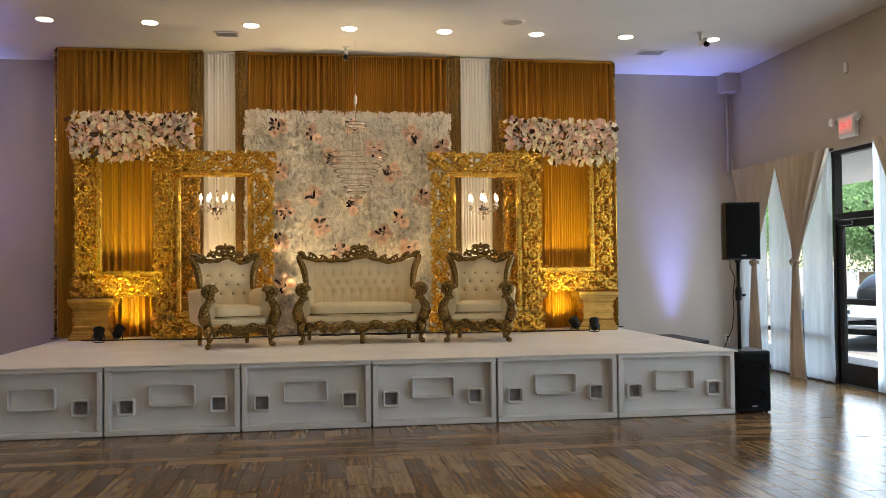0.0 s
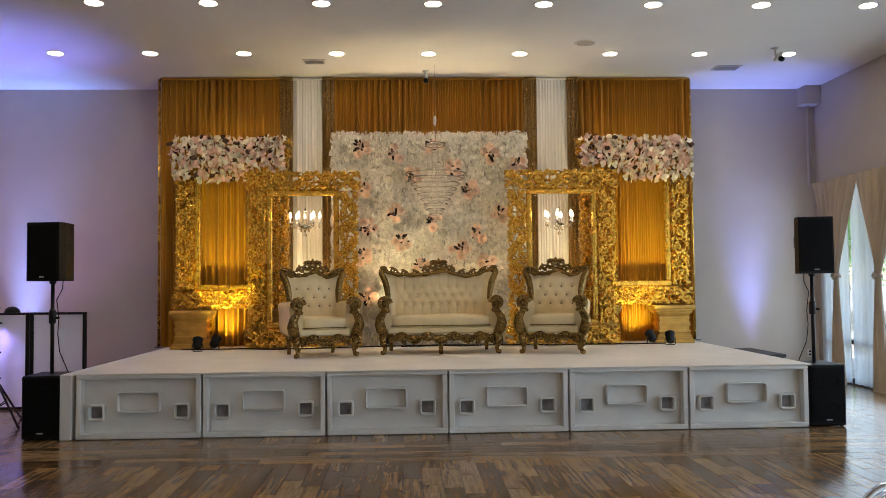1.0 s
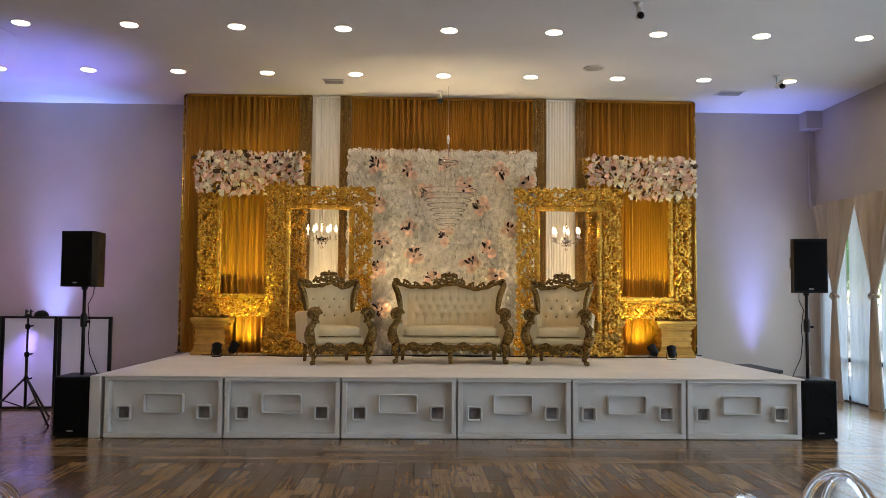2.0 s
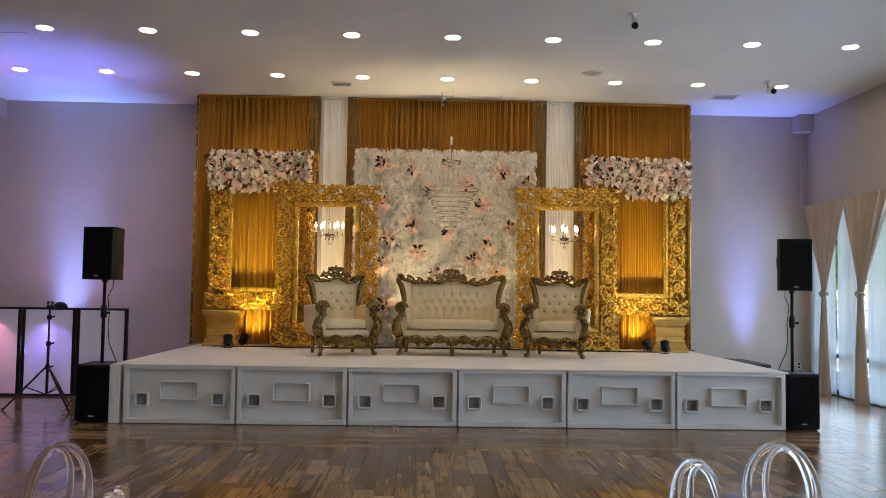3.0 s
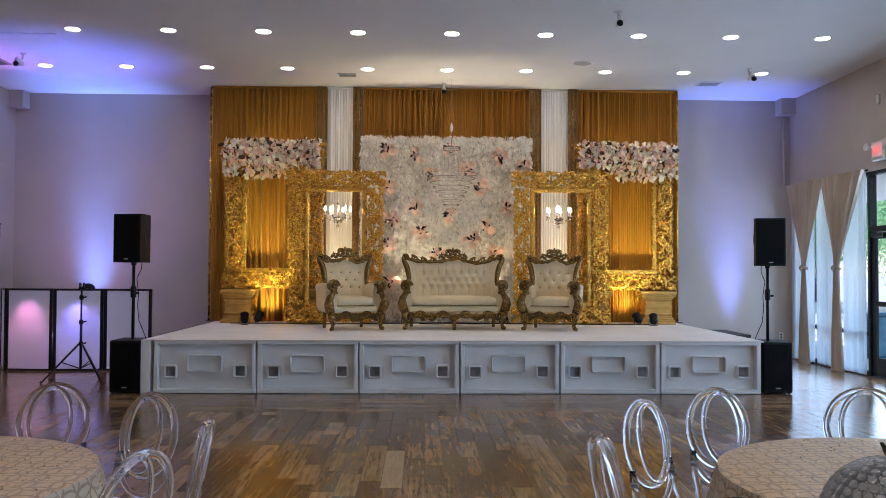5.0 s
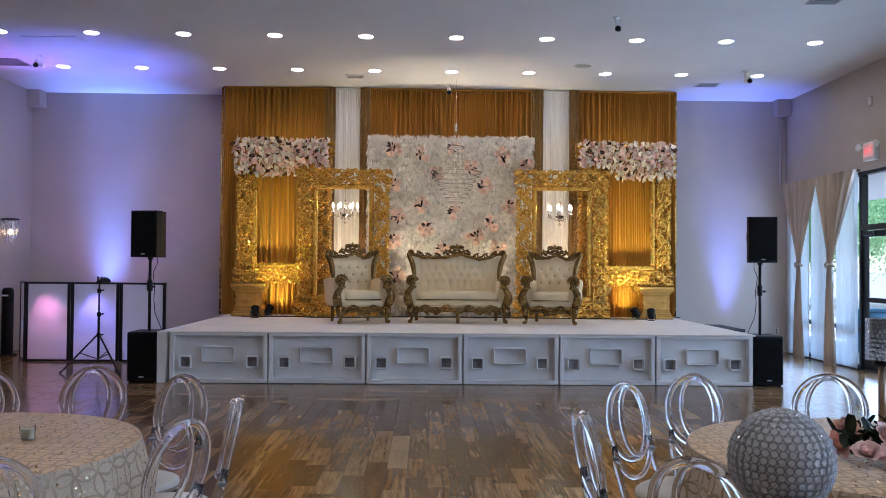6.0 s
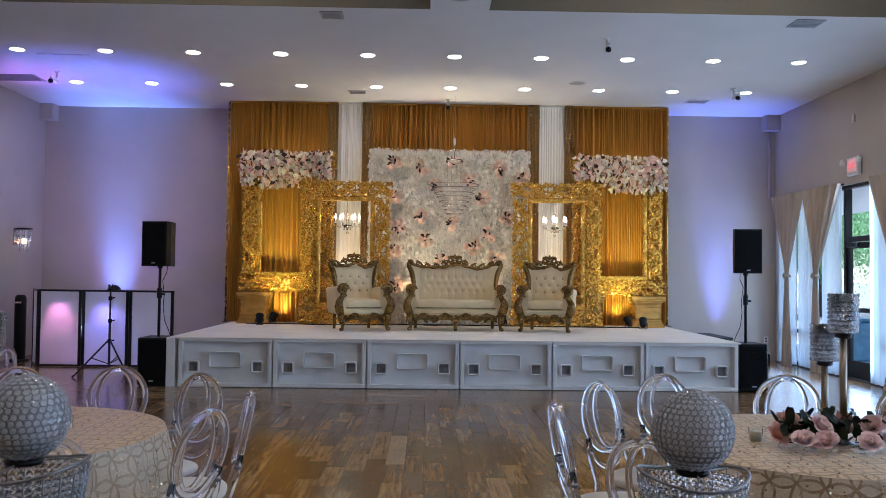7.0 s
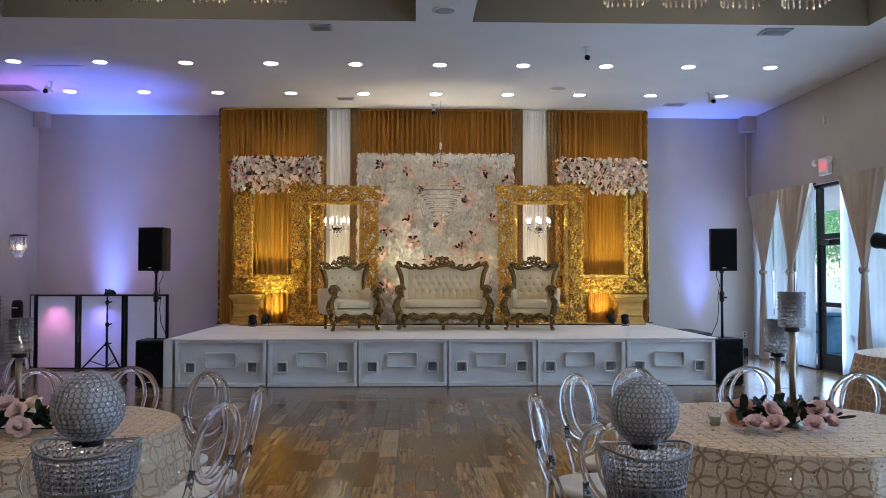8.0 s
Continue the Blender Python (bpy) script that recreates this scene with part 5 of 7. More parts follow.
def throne(name, W, m, label, category, group, cols, rows):
    """Carved and tufted seat; it faces -y, the middle of its footprint is the origin."""
    ob = thing(name, m, label, category, group)
    D = 0.70
    hw, yf, yb = W / 2, -D / 2, D / 2
    inner = hw - 0.135
    # seat
    part("seat_rail", Geo().box(-inner - 0.03, yf + 0.03, 0.245, inner + 0.03, yb - 0.06, 0.325, 0.02), LEATHER, ob)

    def pillow(u, v):
        a, b = 2 * math.pi * u, math.pi * v
        def se(c, p):
            return math.copysign(abs(c) ** p, c)
        x = (inner - 0.01) * se(math.cos(a), 0.25) * se(math.sin(b), 0.25)
        y = (D / 2 - 0.07) * se(math.sin(a), 0.25) * se(math.sin(b), 0.25)
        z = 0.07 * se(-math.cos(b), 0.45) * (1 + 0.15 * math.cos(x / inner * 1.4))
        return (x, y - 0.035, 0.392 + z)

    part("seat_cushion", Geo().grid(pillow, 48, 14, True), LEATHER, ob, "cream leather seat cushion", True)
    part("piping", Geo().tube([(-inner + 0.01, yf + 0.025, 0.345), (inner - 0.01, yf + 0.025, 0.345)], 0.005, 6), CARVED, ob, smooth=True)

    def top(x):
        s = abs(x) / hw
        return 0.955 + 0.035 * math.cos(min(1, s / 0.55) * math.pi) * (1 - s) + 0.075 * max(0, (s - 0.55) / 0.45) ** 1.5

    def half(z):
        k = max(0, min(1, (z - 0.40) / 0.6))
        return hw - 0.125 + (0.055 if W < 1.2 else 0.065) * k ** 2.0 - 0.02 * math.sin(math.pi * k)

    buttons = []
    for r in range(rows):
        n = cols - (r % 2)
        for c in range(n):
            bx = (c - (n - 1) / 2) * (2 * inner * 0.72 / (cols - 1 if cols > 1 else 1))
            buttons.append((bx, 0.80 - 0.105 * r))

    def back(u, v):
        s = 2 * u - 1
        x0 = s * half(0.9)
        z = 0.40 + (top(x0) - 0.40) * v
        x = s * half(z)
        y = yb - 0.17 + 0.075 * v - 0.05 * (1 - abs(s) ** 3) * math.sin(math.pi * min(1, 0.15 + v * 0.8))
        wing = max(0, abs(s) - 0.86) / 0.14
        y -= 0.07 * wing ** 2 * (1 - 0.5 * v)
        dip = 0.0
        for bx, bz in buttons:
            d2 = ((x - bx) / 0.030) ** 2 + ((z - bz) / 0.030) ** 2
            if d2 < 9:
                dip += 0.022 * math.exp(-d2)
        if v > 0.5:
            # pleats that run up from the top row
            pitch = 2 * inner * 0.72 / max(1, cols - 1)
            q = (x / pitch + (0.5 if cols % 2 == 0 else 0)) % 1.0
            dip += (0.014 if W > 1.2 else 0.003) * math.exp(-((min(q, 1 - q)) / 0.07) ** 2) * min(1, (v - 0.5) * 3)
        elif z < 0.80 - 0.105 * (rows - 1):
            pitch = 2 * inner * 0.72 / max(1, cols - 1)
            q = (x / pitch + (0.5 if (cols - (rows - 1) % 2) % 2 == 0 else 0)) % 1.0
            dip += (0.010 if W > 1.2 else 0.002) * math.exp(-((min(q, 1 - q)) / 0.07) ** 2)
        # diamonds
        pitch = 2 * inner * 0.72 / max(1, cols - 1)
        if 0.80 - 0.105 * (rows - 1) <= z <= 0.81:
            zz = (0.80 - z) / 0.105
            for sg in (1, -1):
                q = (x / pitch + sg * zz * 0.5 + (0.5 if cols % 2 == 0 else 0)) % 1.0
                dip += (0.005 if W > 1.2 else 0.0015) * math.exp(-((min(q, 1 - q)) / 0.09) ** 2)
        return (x, y + dip, z)

    g = Geo().grid(back, max(60, int(W / 0.012)), 40)
    part("backrest", g, LEATHER, ob, "tufted cream leather backrest", True)
    shell = Geo().grid(lambda u, v: ((2 * u - 1) * half(0.40 + (top((2 * u - 1) * half(0.9)) - 0.40) * v), yb - 0.045 + 0.03 * v, 0.26 + (top((2 * u - 1) * half(0.9)) - 0.26) * v), 30, 10)
    part("back_panel", shell, LEATHER, ob, smooth=True)
    bm_ = Geo().ball((0, 0, 0), 0.012, 6).mesh("button", BUTTON if W < 1.2 else LEATHER, True)
    for bx, bz in buttons:
        v = (bz - 0.40) / (top(bx) - 0.40)
        y = back((bx / half(bz) + 1) / 2, v)[1]
        part("button", bm_, None, ob, m=pose(bx, y - 0.006, bz))
    # crest rail with horns
    pts, rad = [], []
    n = 41
    for i in range(n):
        s = -1 + 2 * i / (n - 1)
        x = s * (half(1.0) + 0.02)
        pts.append((x, yb - 0.115 + 0.012 * abs(s), top(x) + 0.018 + 0.010 * math.sin(9 * s)))
        rad.append(0.026 + 0.006 * math.cos(26 * s))
    crest = Geo().tube(pts, rad, 8, UPY, 1.3)
    carve(crest, moved_front(pts[n // 2:], 0.024), 0.024, 2)
    carve(crest, moved_front(pts[n // 2::-1], 0.024), 0.024, 2)
    part("crest_rail", crest, CARVED, ob, "dark gold carved crest rail", True)
    for sg in (-1, 1):
        xs = sg * (half(1.0) + 0.02)
        side = [(sg * (half(z) + 0.022 + 0.018 * math.exp(-((z - 0.98) / 0.06) ** 2)), yb - 0.13 - 0.05 * (1 - (z - 0.62) / 0.4), z) for z in np.linspace(top(xs) + 0.02, 0.62, 14)]
        rail_ = Geo().tube(side, taper(14, 0.034, 0.026, 0.012), 8, (0, 1, 0), 1.2)
        carve(rail_, moved_front(side[::-1], 0.032), 0.023, 2)
        part("side_rail", rail_, CARVED, ob, smooth=True)
        horn = spiral(xs - sg * 0.015, top(xs) + 0.012, 0.045, 0.012, 0.4 if sg > 0 else math.pi - 0.4, 1.1 * sg, 12, yb - 0.12)
        part("horn", Geo().tube(horn, taper(12, 0.026, 0.015), 6, UPY, 1.4), CARVED, ob, smooth=True)
    # pierced centre ornament and leaf sprigs along the crest
    cw = 0.17
    zc = top(0) + 0.035
    g = Geo()
    yo = yb - 0.115
    for sg in (-1, 1):
        g.tube([(sg * p[0], yo, p[2]) for p in spiral(0.068, zc + 0.050, 0.050, 0.014, -2.6, 1.4, 18)], taper(18, 0.019, 0.012), 6, UPY, 1.2)
        g.tube([(sg * p[0], yo, p[2]) for p in spiral(0.135, zc + 0.022, 0.040, 0.010, -2.2, 1.3, 14)], taper(14, 0.018, 0.011), 6, UPY, 1.2)
        g.tube([(sg * x, yo - d, z) for x, z, d in ((0.205, zc - 0.015, 0), (0.19, zc + 0.02, 0.004), (0.165, zc + 0.052, 0.006), (0.175, zc + 0.075, 0))], (0.018, 0.020, 0.015, 0.006), 6, UPY, 1.1)
        g.tube([(sg * x, yo - d, z) for x, z, d in ((0.03, zc + 0.085, 0), (0.062, zc + 0.112, 0.006), (0.095, zc + 0.106, 0.004), (0.115, zc + 0.085, 0))], (0.012, 0.021, 0.017, 0.006), 6, UPY, 1.1)
        g.tube([(sg * x, yo - 0.004, z) for x, z in ((0.006, zc + 0.085), (0.034, zc + 0.112), (0.050, zc + 0.128))], (0.012, 0.015, 0.004), 6, UPY, 1.1)
    g.tube([(0.030 * math.cos(a), yo, zc + 0.05 + 0.036 * math.sin(a)) for a in np.linspace(0, 2 * math.pi, 15)[:-1]], 0.012, 6, UPY, 1.2, closed=True)
    g.ball((0, yo - 0.004, zc + 0.05), 0.019, 6)
    g.tube([(0, yo, zc + 0.080), (0, yo - 0.006, zc + 0.108), (0, yo - 0.004, zc + 0.130), (0, yo, zc + 0.150)], (0.018, 0.024, 0.018, 0.005), 6, UPY, 1.0)
    part("crest_ornament", g, CARVED, ob, "pierced scroll ornament", True)
    xs = [0.28] if W < 1.2 else [0.30, 0.44, 0.58]
    for x in xs:
        for sg in (-1, 1):
            g = Geo()
            z = top(x) + 0.03
            g.tube([(sg * p[0], yo, p[2]) for p in spiral(x, z + 0.016, 0.036, 0.010, 2.8, -1.15, 12)], taper(12, 0.018, 0.011), 6, UPY, 1.2)
            g.tube([(sg * (x - 0.075), yo, z - 0.012), (sg * (x - 0.035), yo, z + 0.030), (sg * (x + 0.015), yo, z + 0.060), (sg * (x + 0.045), yo, z + 0.055)], (0.010, 0.019, 0.014, 0.005), 6, UPY, 1.1)
            g.tube([(sg * (x + 0.03), yo, z - 0.012), (sg * (x + 0.06), yo, z + 0.012), (sg * (x + 0.085), yo, z + 0.010)], (0.010, 0.016, 0.005), 6, UPY, 1.1)
            part("sprig", g, CARVED, ob, smooth=True)
    # arms
    for sg in (-1, 1):
        xc = sg * (hw - 0.085)

        def arm(u, v, sg=sg, xc=xc):
            a = 2 * math.pi * u
            y = yf + 0.07 + (D - 0.14) * v
            ca, sa = math.cos(a), math.sin(a)
            rx = 0.074 * math.copysign(abs(ca) ** 0.6, ca)
            zc_, rz = 0.445, 0.215 - 0.02 * v
            rz_ = rz * math.copysign(abs(sa) ** 0.55, sa)
            flare = 0.025 * max(0, sa)
            return (xc + rx * (1 + 0.25 * max(0, sa)) + sg * flare, y, zc_ + rz_)

        part("arm_pad", Geo().grid(arm, 28, 10, True), LEATHER, ob, "cream leather arm", True)
        cap_ = Geo().add([arm(k / 28, 0) for k in range(28)], [tuple(range(28))])
        part("arm_front", cap_, LEATHER, ob)
        # carved S-shaped arm support with a volute on top
        pts = [(xc + sg * dx, yf + dy, z) for dx, dy, z in ((0.015, 0.03, 0.23), (0.050, 0.0, 0.30), (0.068, -0.02, 0.37), (0.062, -0.03, 0.44), (0.025, -0.03, 0.50), (-0.005, -0.025, 0.55), (-0.005, -0.02, 0.60))]
        sup = Geo().tube(pts, (0.050, 0.066, 0.066, 0.052, 0.040, 0.038, 0.044), 10, UPY, 0.9)
        fine_ = [tuple(Vector(pts[k]).lerp(Vector(pts[k + 1]), f)) for k in range(len(pts) - 1) for f in (0.0, 0.5)]
        carve(sup, moved_front(fine_, 0.043), (0.040, 0.044, 0.047, 0.050, 0.048, 0.044, 0.040, 0.034, 0.030, 0.028, 0.028, 0.028), 2)
        part("arm_support", sup, CARVED, ob, "carved arm support", True)
        vol = spiral(xc + sg * 0.012, 0.615, 0.070, 0.018, math.pi if sg > 0 else 0.0, -1.5 * sg, 20, yf - 0.018)
        vo = Geo().tube(vol, taper(20, 0.042, 0.024), 8, UPY, 1.35)
        vo.ball((xc + sg * 0.012, yf - 0.06, 0.615), 0.020, 6)
        carve(vo, moved_front(vol[:14], 0.044), 0.026, 2)
        part("volute", vo, CARVED, ob, smooth=True)
        collar = Geo().lathe([(0.045, 0.505), (0.056, 0.515), (0.056, 0.535), (0.044, 0.545)], 12).moved(Matrix.Translation((xc, yf - 0.025, 0)))
        part("collar", collar, CARVED, ob, smooth=True)
        # cabriole front leg
        pts = [(xc + sg * dx, yf + dy, z) for dx, dy, z in ((0.010, 0.025, 0.26), (0.030, -0.005, 0.20), (0.024, -0.012, 0.14), (0.008, -0.008, 0.09), (0.010, -0.014, 0.05), (0.024, -0.026, 0.025), (0.028, -0.032, 0.012))]
        leg = Geo().tube(pts, (0.052, 0.052, 0.038, 0.025, 0.023, 0.032, 0.014), 10, UPY, 1.0)
        carve(leg, moved_front(pts[:5][::-1], 0.036), 0.040, 1)
        leg.ball((xc + sg * 0.034, yf - 0.034, 0.030), 0.029, 6)
        part("front_leg", leg, CARVED, ob, smooth=True)
        pts = [(sg * (hw - 0.14), yb - 0.06 + dy, z) for dy, z in ((0, 0.27), (0.01, 0.15), (0.03, 0.0))]
        part("back_leg", Geo().tube(pts, (0.034, 0.030, 0.024), 6), CARVED, ob, smooth=True)
    if W > 1.2:
        part("middle_leg", Geo().tube([(0, yf + 0.02, 0.22), (0, yf + 0.015, 0.10), (0, yf + 0.01, 0.0)], (0.038, 0.030, 0.026), 8), CARVED, ob, smooth=True)
    # carved apron
    ax = hw - 0.12
    pts, rad = [], []
    for i in range(49):
        s = -1 + i / 24
        pts.append((s * ax, yf + 0.012, 0.200 - 0.016 * math.cos(s * math.pi * (2 if W < 1.2 else 4))))
        rad.append(0.050 + 0.012 * math.cos(s * math.pi * (4 if W < 1.2 else 8)))
    ap = Geo().tube(pts, rad, 8, UPY, 0.7)
    carve(ap, moved_front(pts[24:], 0.034), 0.046, 3)
    carve(ap, moved_front(pts[24::-1], 0.034), 0.046, 3)
    part("apron", ap, CARVED, ob, "carved scalloped apron", True)
    for x in ((0.0,) if W < 1.2 else (-0.38, 0.38)):
        g = Geo()
        for sg in (-1, 1):
            g.tube([(x + sg * p[0], yf - 0.018, p[2]) for p in spiral(0.06, 0.175, 0.045, 0.012, -2.2, 1.3, 14)], taper(14, 0.016, 0.010), 6, UPY, 1.0)
            g.tube([(x + sg * p[0], yf - 0.016, p[2]) for p in arc((0.10, 0.19), (0.24, 0.215), 0.15, 8)], taper(8, 0.016, 0.006, 0.004), 6, UPY, 1.0)
        g.ball((x, yf - 0.02, 0.175), 0.026, 6)
        part("apron_ornament", g, CARVED, ob, smooth=True)
    return ob


throne("throne_sofa", 1.50, pose(-0.01, 2.11, S), "carved gold wood sofa with tufted cream leather upholstery", "sofa", "", 9, 3)
throne("throne_armchair", 0.835, pose(-1.492, 1.86, S, 0, 0, 21.5), "carved gold wood throne armchair with tufted cream leather, turned aside", "armchair", "throne armchairs", 4, 3)
throne("throne_armchair", 0.835, pose(1.405, 1.95, S, 0, 0, -15), "carved gold wood throne armchair with tufted cream leather", "armchair", "throne armchairs", 4, 3)


# ---- stage uplights ----
def par_can(x, y, aim, label):
    ob = thing("stage_uplight", pose(x, y, S, 0, 0, aim) @ Matrix.Scale(0.86, 4), label, "uplight", "stage uplights")
    part("yoke", Geo().tube([(-0.075, 0, 0.12), (-0.08, 0, 0.03), (-0.06, 0, 0.008), (0.06, 0, 0.008), (0.08, 0, 0.03), (0.075, 0, 0.12)], 0.008, 6), BLACKMETAL, ob, smooth=True)
    can = Geo().lathe([(0.045, -0.085), (0.066, -0.06), (0.070, 0.05), (0.078, 0.06), (0.078, 0.085), (0.066, 0.085), (0.064, 0.055)], 18, cap=False).moved(pose(0, 0, 0.12, -38, 0, 0))
    part("can", can, BLACK, ob, smooth=True)
    part("back_plate", Geo().lathe([(0.001, -0.087), (0.05, -0.084)], 14, cap=False).moved(pose(0, 0, 0.12, -38, 0, 0)), BLACK, ob)
    part("lens", Geo().lathe([(0.001, 0.052), (0.062, 0.052)], 18, cap=False).moved(pose(0, 0, 0.12, -38, 0, 0)), UPLENS, ob, "glowing amber lens")


par_can(-3.14, 2.72, 10, "black stage uplight on the white deck")
par_can(-2.99, 3.06, -30, "black stage uplight on the white deck")
par_can(3.08, 2.72, -10, "black stage uplight on the white deck")
par_can(2.92, 3.06, 30, "black stage uplight on the white deck")
par_can(1.95, 3.16, 0, "black stage uplight behind the armchair")
par_can(0.83, 3.20, 0, "black stage uplight behind the sofa")
par_can(-0.72, 3.25, 0, "black stage uplight behind the sofa")


def cable(pts, r, label, name="cable"):
    cu = []
    for a, b in zip(pts, pts[1:]):
        for k in range(6):
            t = k / 6
            cu.append(tuple(a[i] + (b[i] - a[i]) * t for i in range(3)))
    cu.append(pts[-1])
    sm = [cu[0]] + [tuple((cu[i - 1][k] + 2 * cu[i][k] + cu[i + 1][k]) / 4 for k in range(3)) for i in range(1, len(cu) - 1)] + [cu[-1]]
    return solid(name, Geo().tube(sm, r, 6), BLACK, label, "cable", smooth=True)


zc = S + 0.009
cable([(-3.42, 3.02, zc), (-3.2, 2.98, zc), (-3.0, 2.98, zc), (-2.6, 3.04, zc), (-2.2, 2.82, zc), (-1.3, 3.02, zc), (-0.8, 3.12, zc), (0.0, 3.24, zc), (0.7, 3.10, zc), (1.3, 3.08, zc), (2.0, 3.04, zc), (2.6, 2.98, zc), (3.1, 3.0, zc)],
      0.008, "black power cable along the back of the stage")
cable([(-0.5, 3.0, zc), (-0.25, 2.95, zc), (-0.2, 3.05, zc), (0.1, 3.1, zc), (0.35, 2.95, zc), (0.6, 3.05, zc)], 0.006, "thin black cable loop under the sofa")

# ---- loudspeakers beside the stage ----
def pa_tower(x, xs, y, turn, side, label):
    sub = thing("subwoofer", pose(x, y, 0), "black subwoofer cabinet on the floor", "subwoofer", "subwoofers")
    part("cabinet", Geo().box(-0.185, 0.0, 0.012, 0.185, 0.48, 0.625, 0.012), BLACK, sub)
    part("grille", Geo().box(-0.165, -0.012, 0.05, 0.165, -0.0005, 0.60, 0.006), GRILLE, sub, "black metal grille")
    for z in (0.18, 0.46):
        part("port", Geo().lathe([(0.001, 0.0), (0.075, 0.0), (0.08, 0.006)], 20, cap=False).moved(pose(0, -0.0125, z, 90, 0, 0) @ Matrix.Diagonal((1.3, 0.8, 1, 1))), GRILLE, sub)
    part("badge", Geo().box(-0.03, -0.016, 0.065, 0.03, -0.0125, 0.078, 0.001), LABEL, sub)
    for fx in (-0.15, 0.15):
        for fy in (0.04, 0.44):
            part("rubber_foot", Geo().lathe([(0.018, 0.0), (0.02, 0.012)], 10).moved(Matrix.Translation((fx, fy, 0))), BLACK, sub)
    top = thing("loudspeaker", pose(xs, y + 0.24, 0.625, 0, 0, turn), label, "loudspeaker", "loudspeakers on poles")
    part("pole", Geo().tube([(0, 0, 0.0), (0, 0, 0.95)], 0.019, 10), BLACKMETAL, top, smooth=True)
    part("collar", Geo().lathe([(0.022, 0.50), (0.034, 0.51), (0.036, 0.62), (0.024, 0.65)], 12), BLACKMETAL, top, smooth=True)
    part("knob", Geo().tube([(0.03, 0, 0.56), (0.07, 0, 0.56)], 0.014, 8), BLACK, top, smooth=True)
    # cabinet narrows to the back
    g = Geo()
    a, b, y0, y1, z0, z1 = 0.174, 0.11, -0.17, 0.19, 0.93, 1.515
    g.add([(-a, y0, z0), (a, y0, z0), (a, y0 + 0.12, z0), (b, y1, z0), (-b, y1, z0), (-a, y0 + 0.12, z0), (-a, y0, z1), (a, y0, z1), (a, y0 + 0.12, z1), (b, y1, z1), (-b, y1, z1), (-a, y0 + 0.12, z1)],
          [(5, 4, 3, 2, 1, 0), (6, 7, 8, 9, 10, 11)] + [(k, (k + 1) % 6, 6 + (k + 1) % 6, 6 + k) for k in range(6)])
    part("cabinet", g, BLACK, top)
    part("grille", Geo().box(-0.160, -0.185, 0.955, 0.160, -0.1705, 1.49, 0.008), GRILLE, top, "curved black metal grille")
    part("badge", Geo().box(-0.025, -0.189, 0.965, 0.025, -0.1855, 0.978, 0.001), LABEL, top)
    for s in (-1, 1):
        part("side_handle", Geo().box(s * 0.150 - 0.01, -0.02, 1.20, s * 0.150 + 0.012, 0.05, 1.32, 0.006), BLACKMETAL, top)
    part("pole_cup", Geo().lathe([(0.03, 0.90), (0.035, 0.93)], 12), BLACKMETAL, top, smooth=True)
    part("power_cable", Geo().tube([(side * px, py, pz) for px, py, pz in ((0.05, 0.10, 0.94), (0.06, 0.07, 0.85), (0.025, 0.03, 0.74), (0.05, 0.03, 0.55), (0.04, 0.03, 0.40), (0.06, 0.03, 0.22), (0.11, 0.04, 0.10), (0.14, 0.06, 0.008))], 0.005, 6), BLACK, top, smooth=True)


pa_tower(-3.995, -3.985, 0.02, -11, 1, "black loudspeaker on a pole above the subwoofer")
pa_tower(3.850, 3.828, 0.02, -9, -1, "black loudspeaker on a pole above the subwoofer")
ob = thing("floor_box", pose(5.55, 3.95, 0), "small black equipment case on the floor", "equipment case")
part("case", Geo().box(-0.09, -0.07, 0.0, 0.09, 0.07, 0.16, 0.01), BLACK, ob)
part("handle", Geo().tube([(-0.04, 0, 0.16), (-0.03, 0, 0.185), (0.03, 0, 0.185), (0.04, 0, 0.16)], 0.006, 6), BLACKMETAL, ob, smooth=True)

# ---- booth screens ----
booth = thing("booth_screen", pose(0, 0, 0), "folding booth front with black frame and white lit screens", "booth screen")
HB = 1.185
pts = [(-6.74, 2.68), (-6.47, 2.24), (-5.775, 2.20), (-5.065, 2.24), (-4.36, 2.20)]
for (xa, ya), (xb, yb) in zip(pts, pts[1:]):
    ln = math.hypot(xb - xa, yb - ya) - 0.006
    fr = part("panel_frame", Geo().box(0.0, -0.016, 0.0, 0.046, 0.016, HB, 0.004), BLACKMETAL, booth, "black tube panel frame",
              m=pose(xa, ya, 0.004, 0, 0, math.degrees(math.atan2(yb - ya, xb - xa))))
    part("post", Geo().box(ln - 0.046, -0.016, 0.0, ln, 0.016, HB, 0.004), BLACKMETAL, fr)
    for z in (0.0, HB - 0.03):
        part("rail", Geo().box(0.0465, -0.016, z, ln - 0.0465, 0.016, z + 0.03, 0.004), BLACKMETAL, fr)
    part("screen", Geo().box(0.047, -0.004, 0.031, ln - 0.047, -0.001, HB - 0.031, 0.0005), SCRIM, fr, "white stretched fabric screen")

# tripod with a small clamp and disc
ob = thing("light_stand", pose(-4.91, 1.02, 0), "black folding tripod light stand beside the booth", "tripod stand")
part("lower_tube", Geo().tube([(0, 0, 0.16), (0, 0, 0.78)], 0.017, 8), BLACKMETAL, ob, smooth=True)
part("upper_tube", Geo().tube([(0, 0, 0.76), (0, 0, 1.24)], 0.012, 8), BLACKMETAL, ob, smooth=True)
for z in (0.50, 0.78, 1.10):
    part("clamp", Geo().lathe([(0.02, z - 0.03), (0.028, z - 0.02), (0.028, z + 0.02), (0.02, z + 0.03)], 10), BLACK, ob, smooth=True)
    part("clamp_knob", Geo().tube([(0.025, 0, z), (0.065, 0, z + 0.012)], 0.010, 6), BLACK, ob, smooth=True)
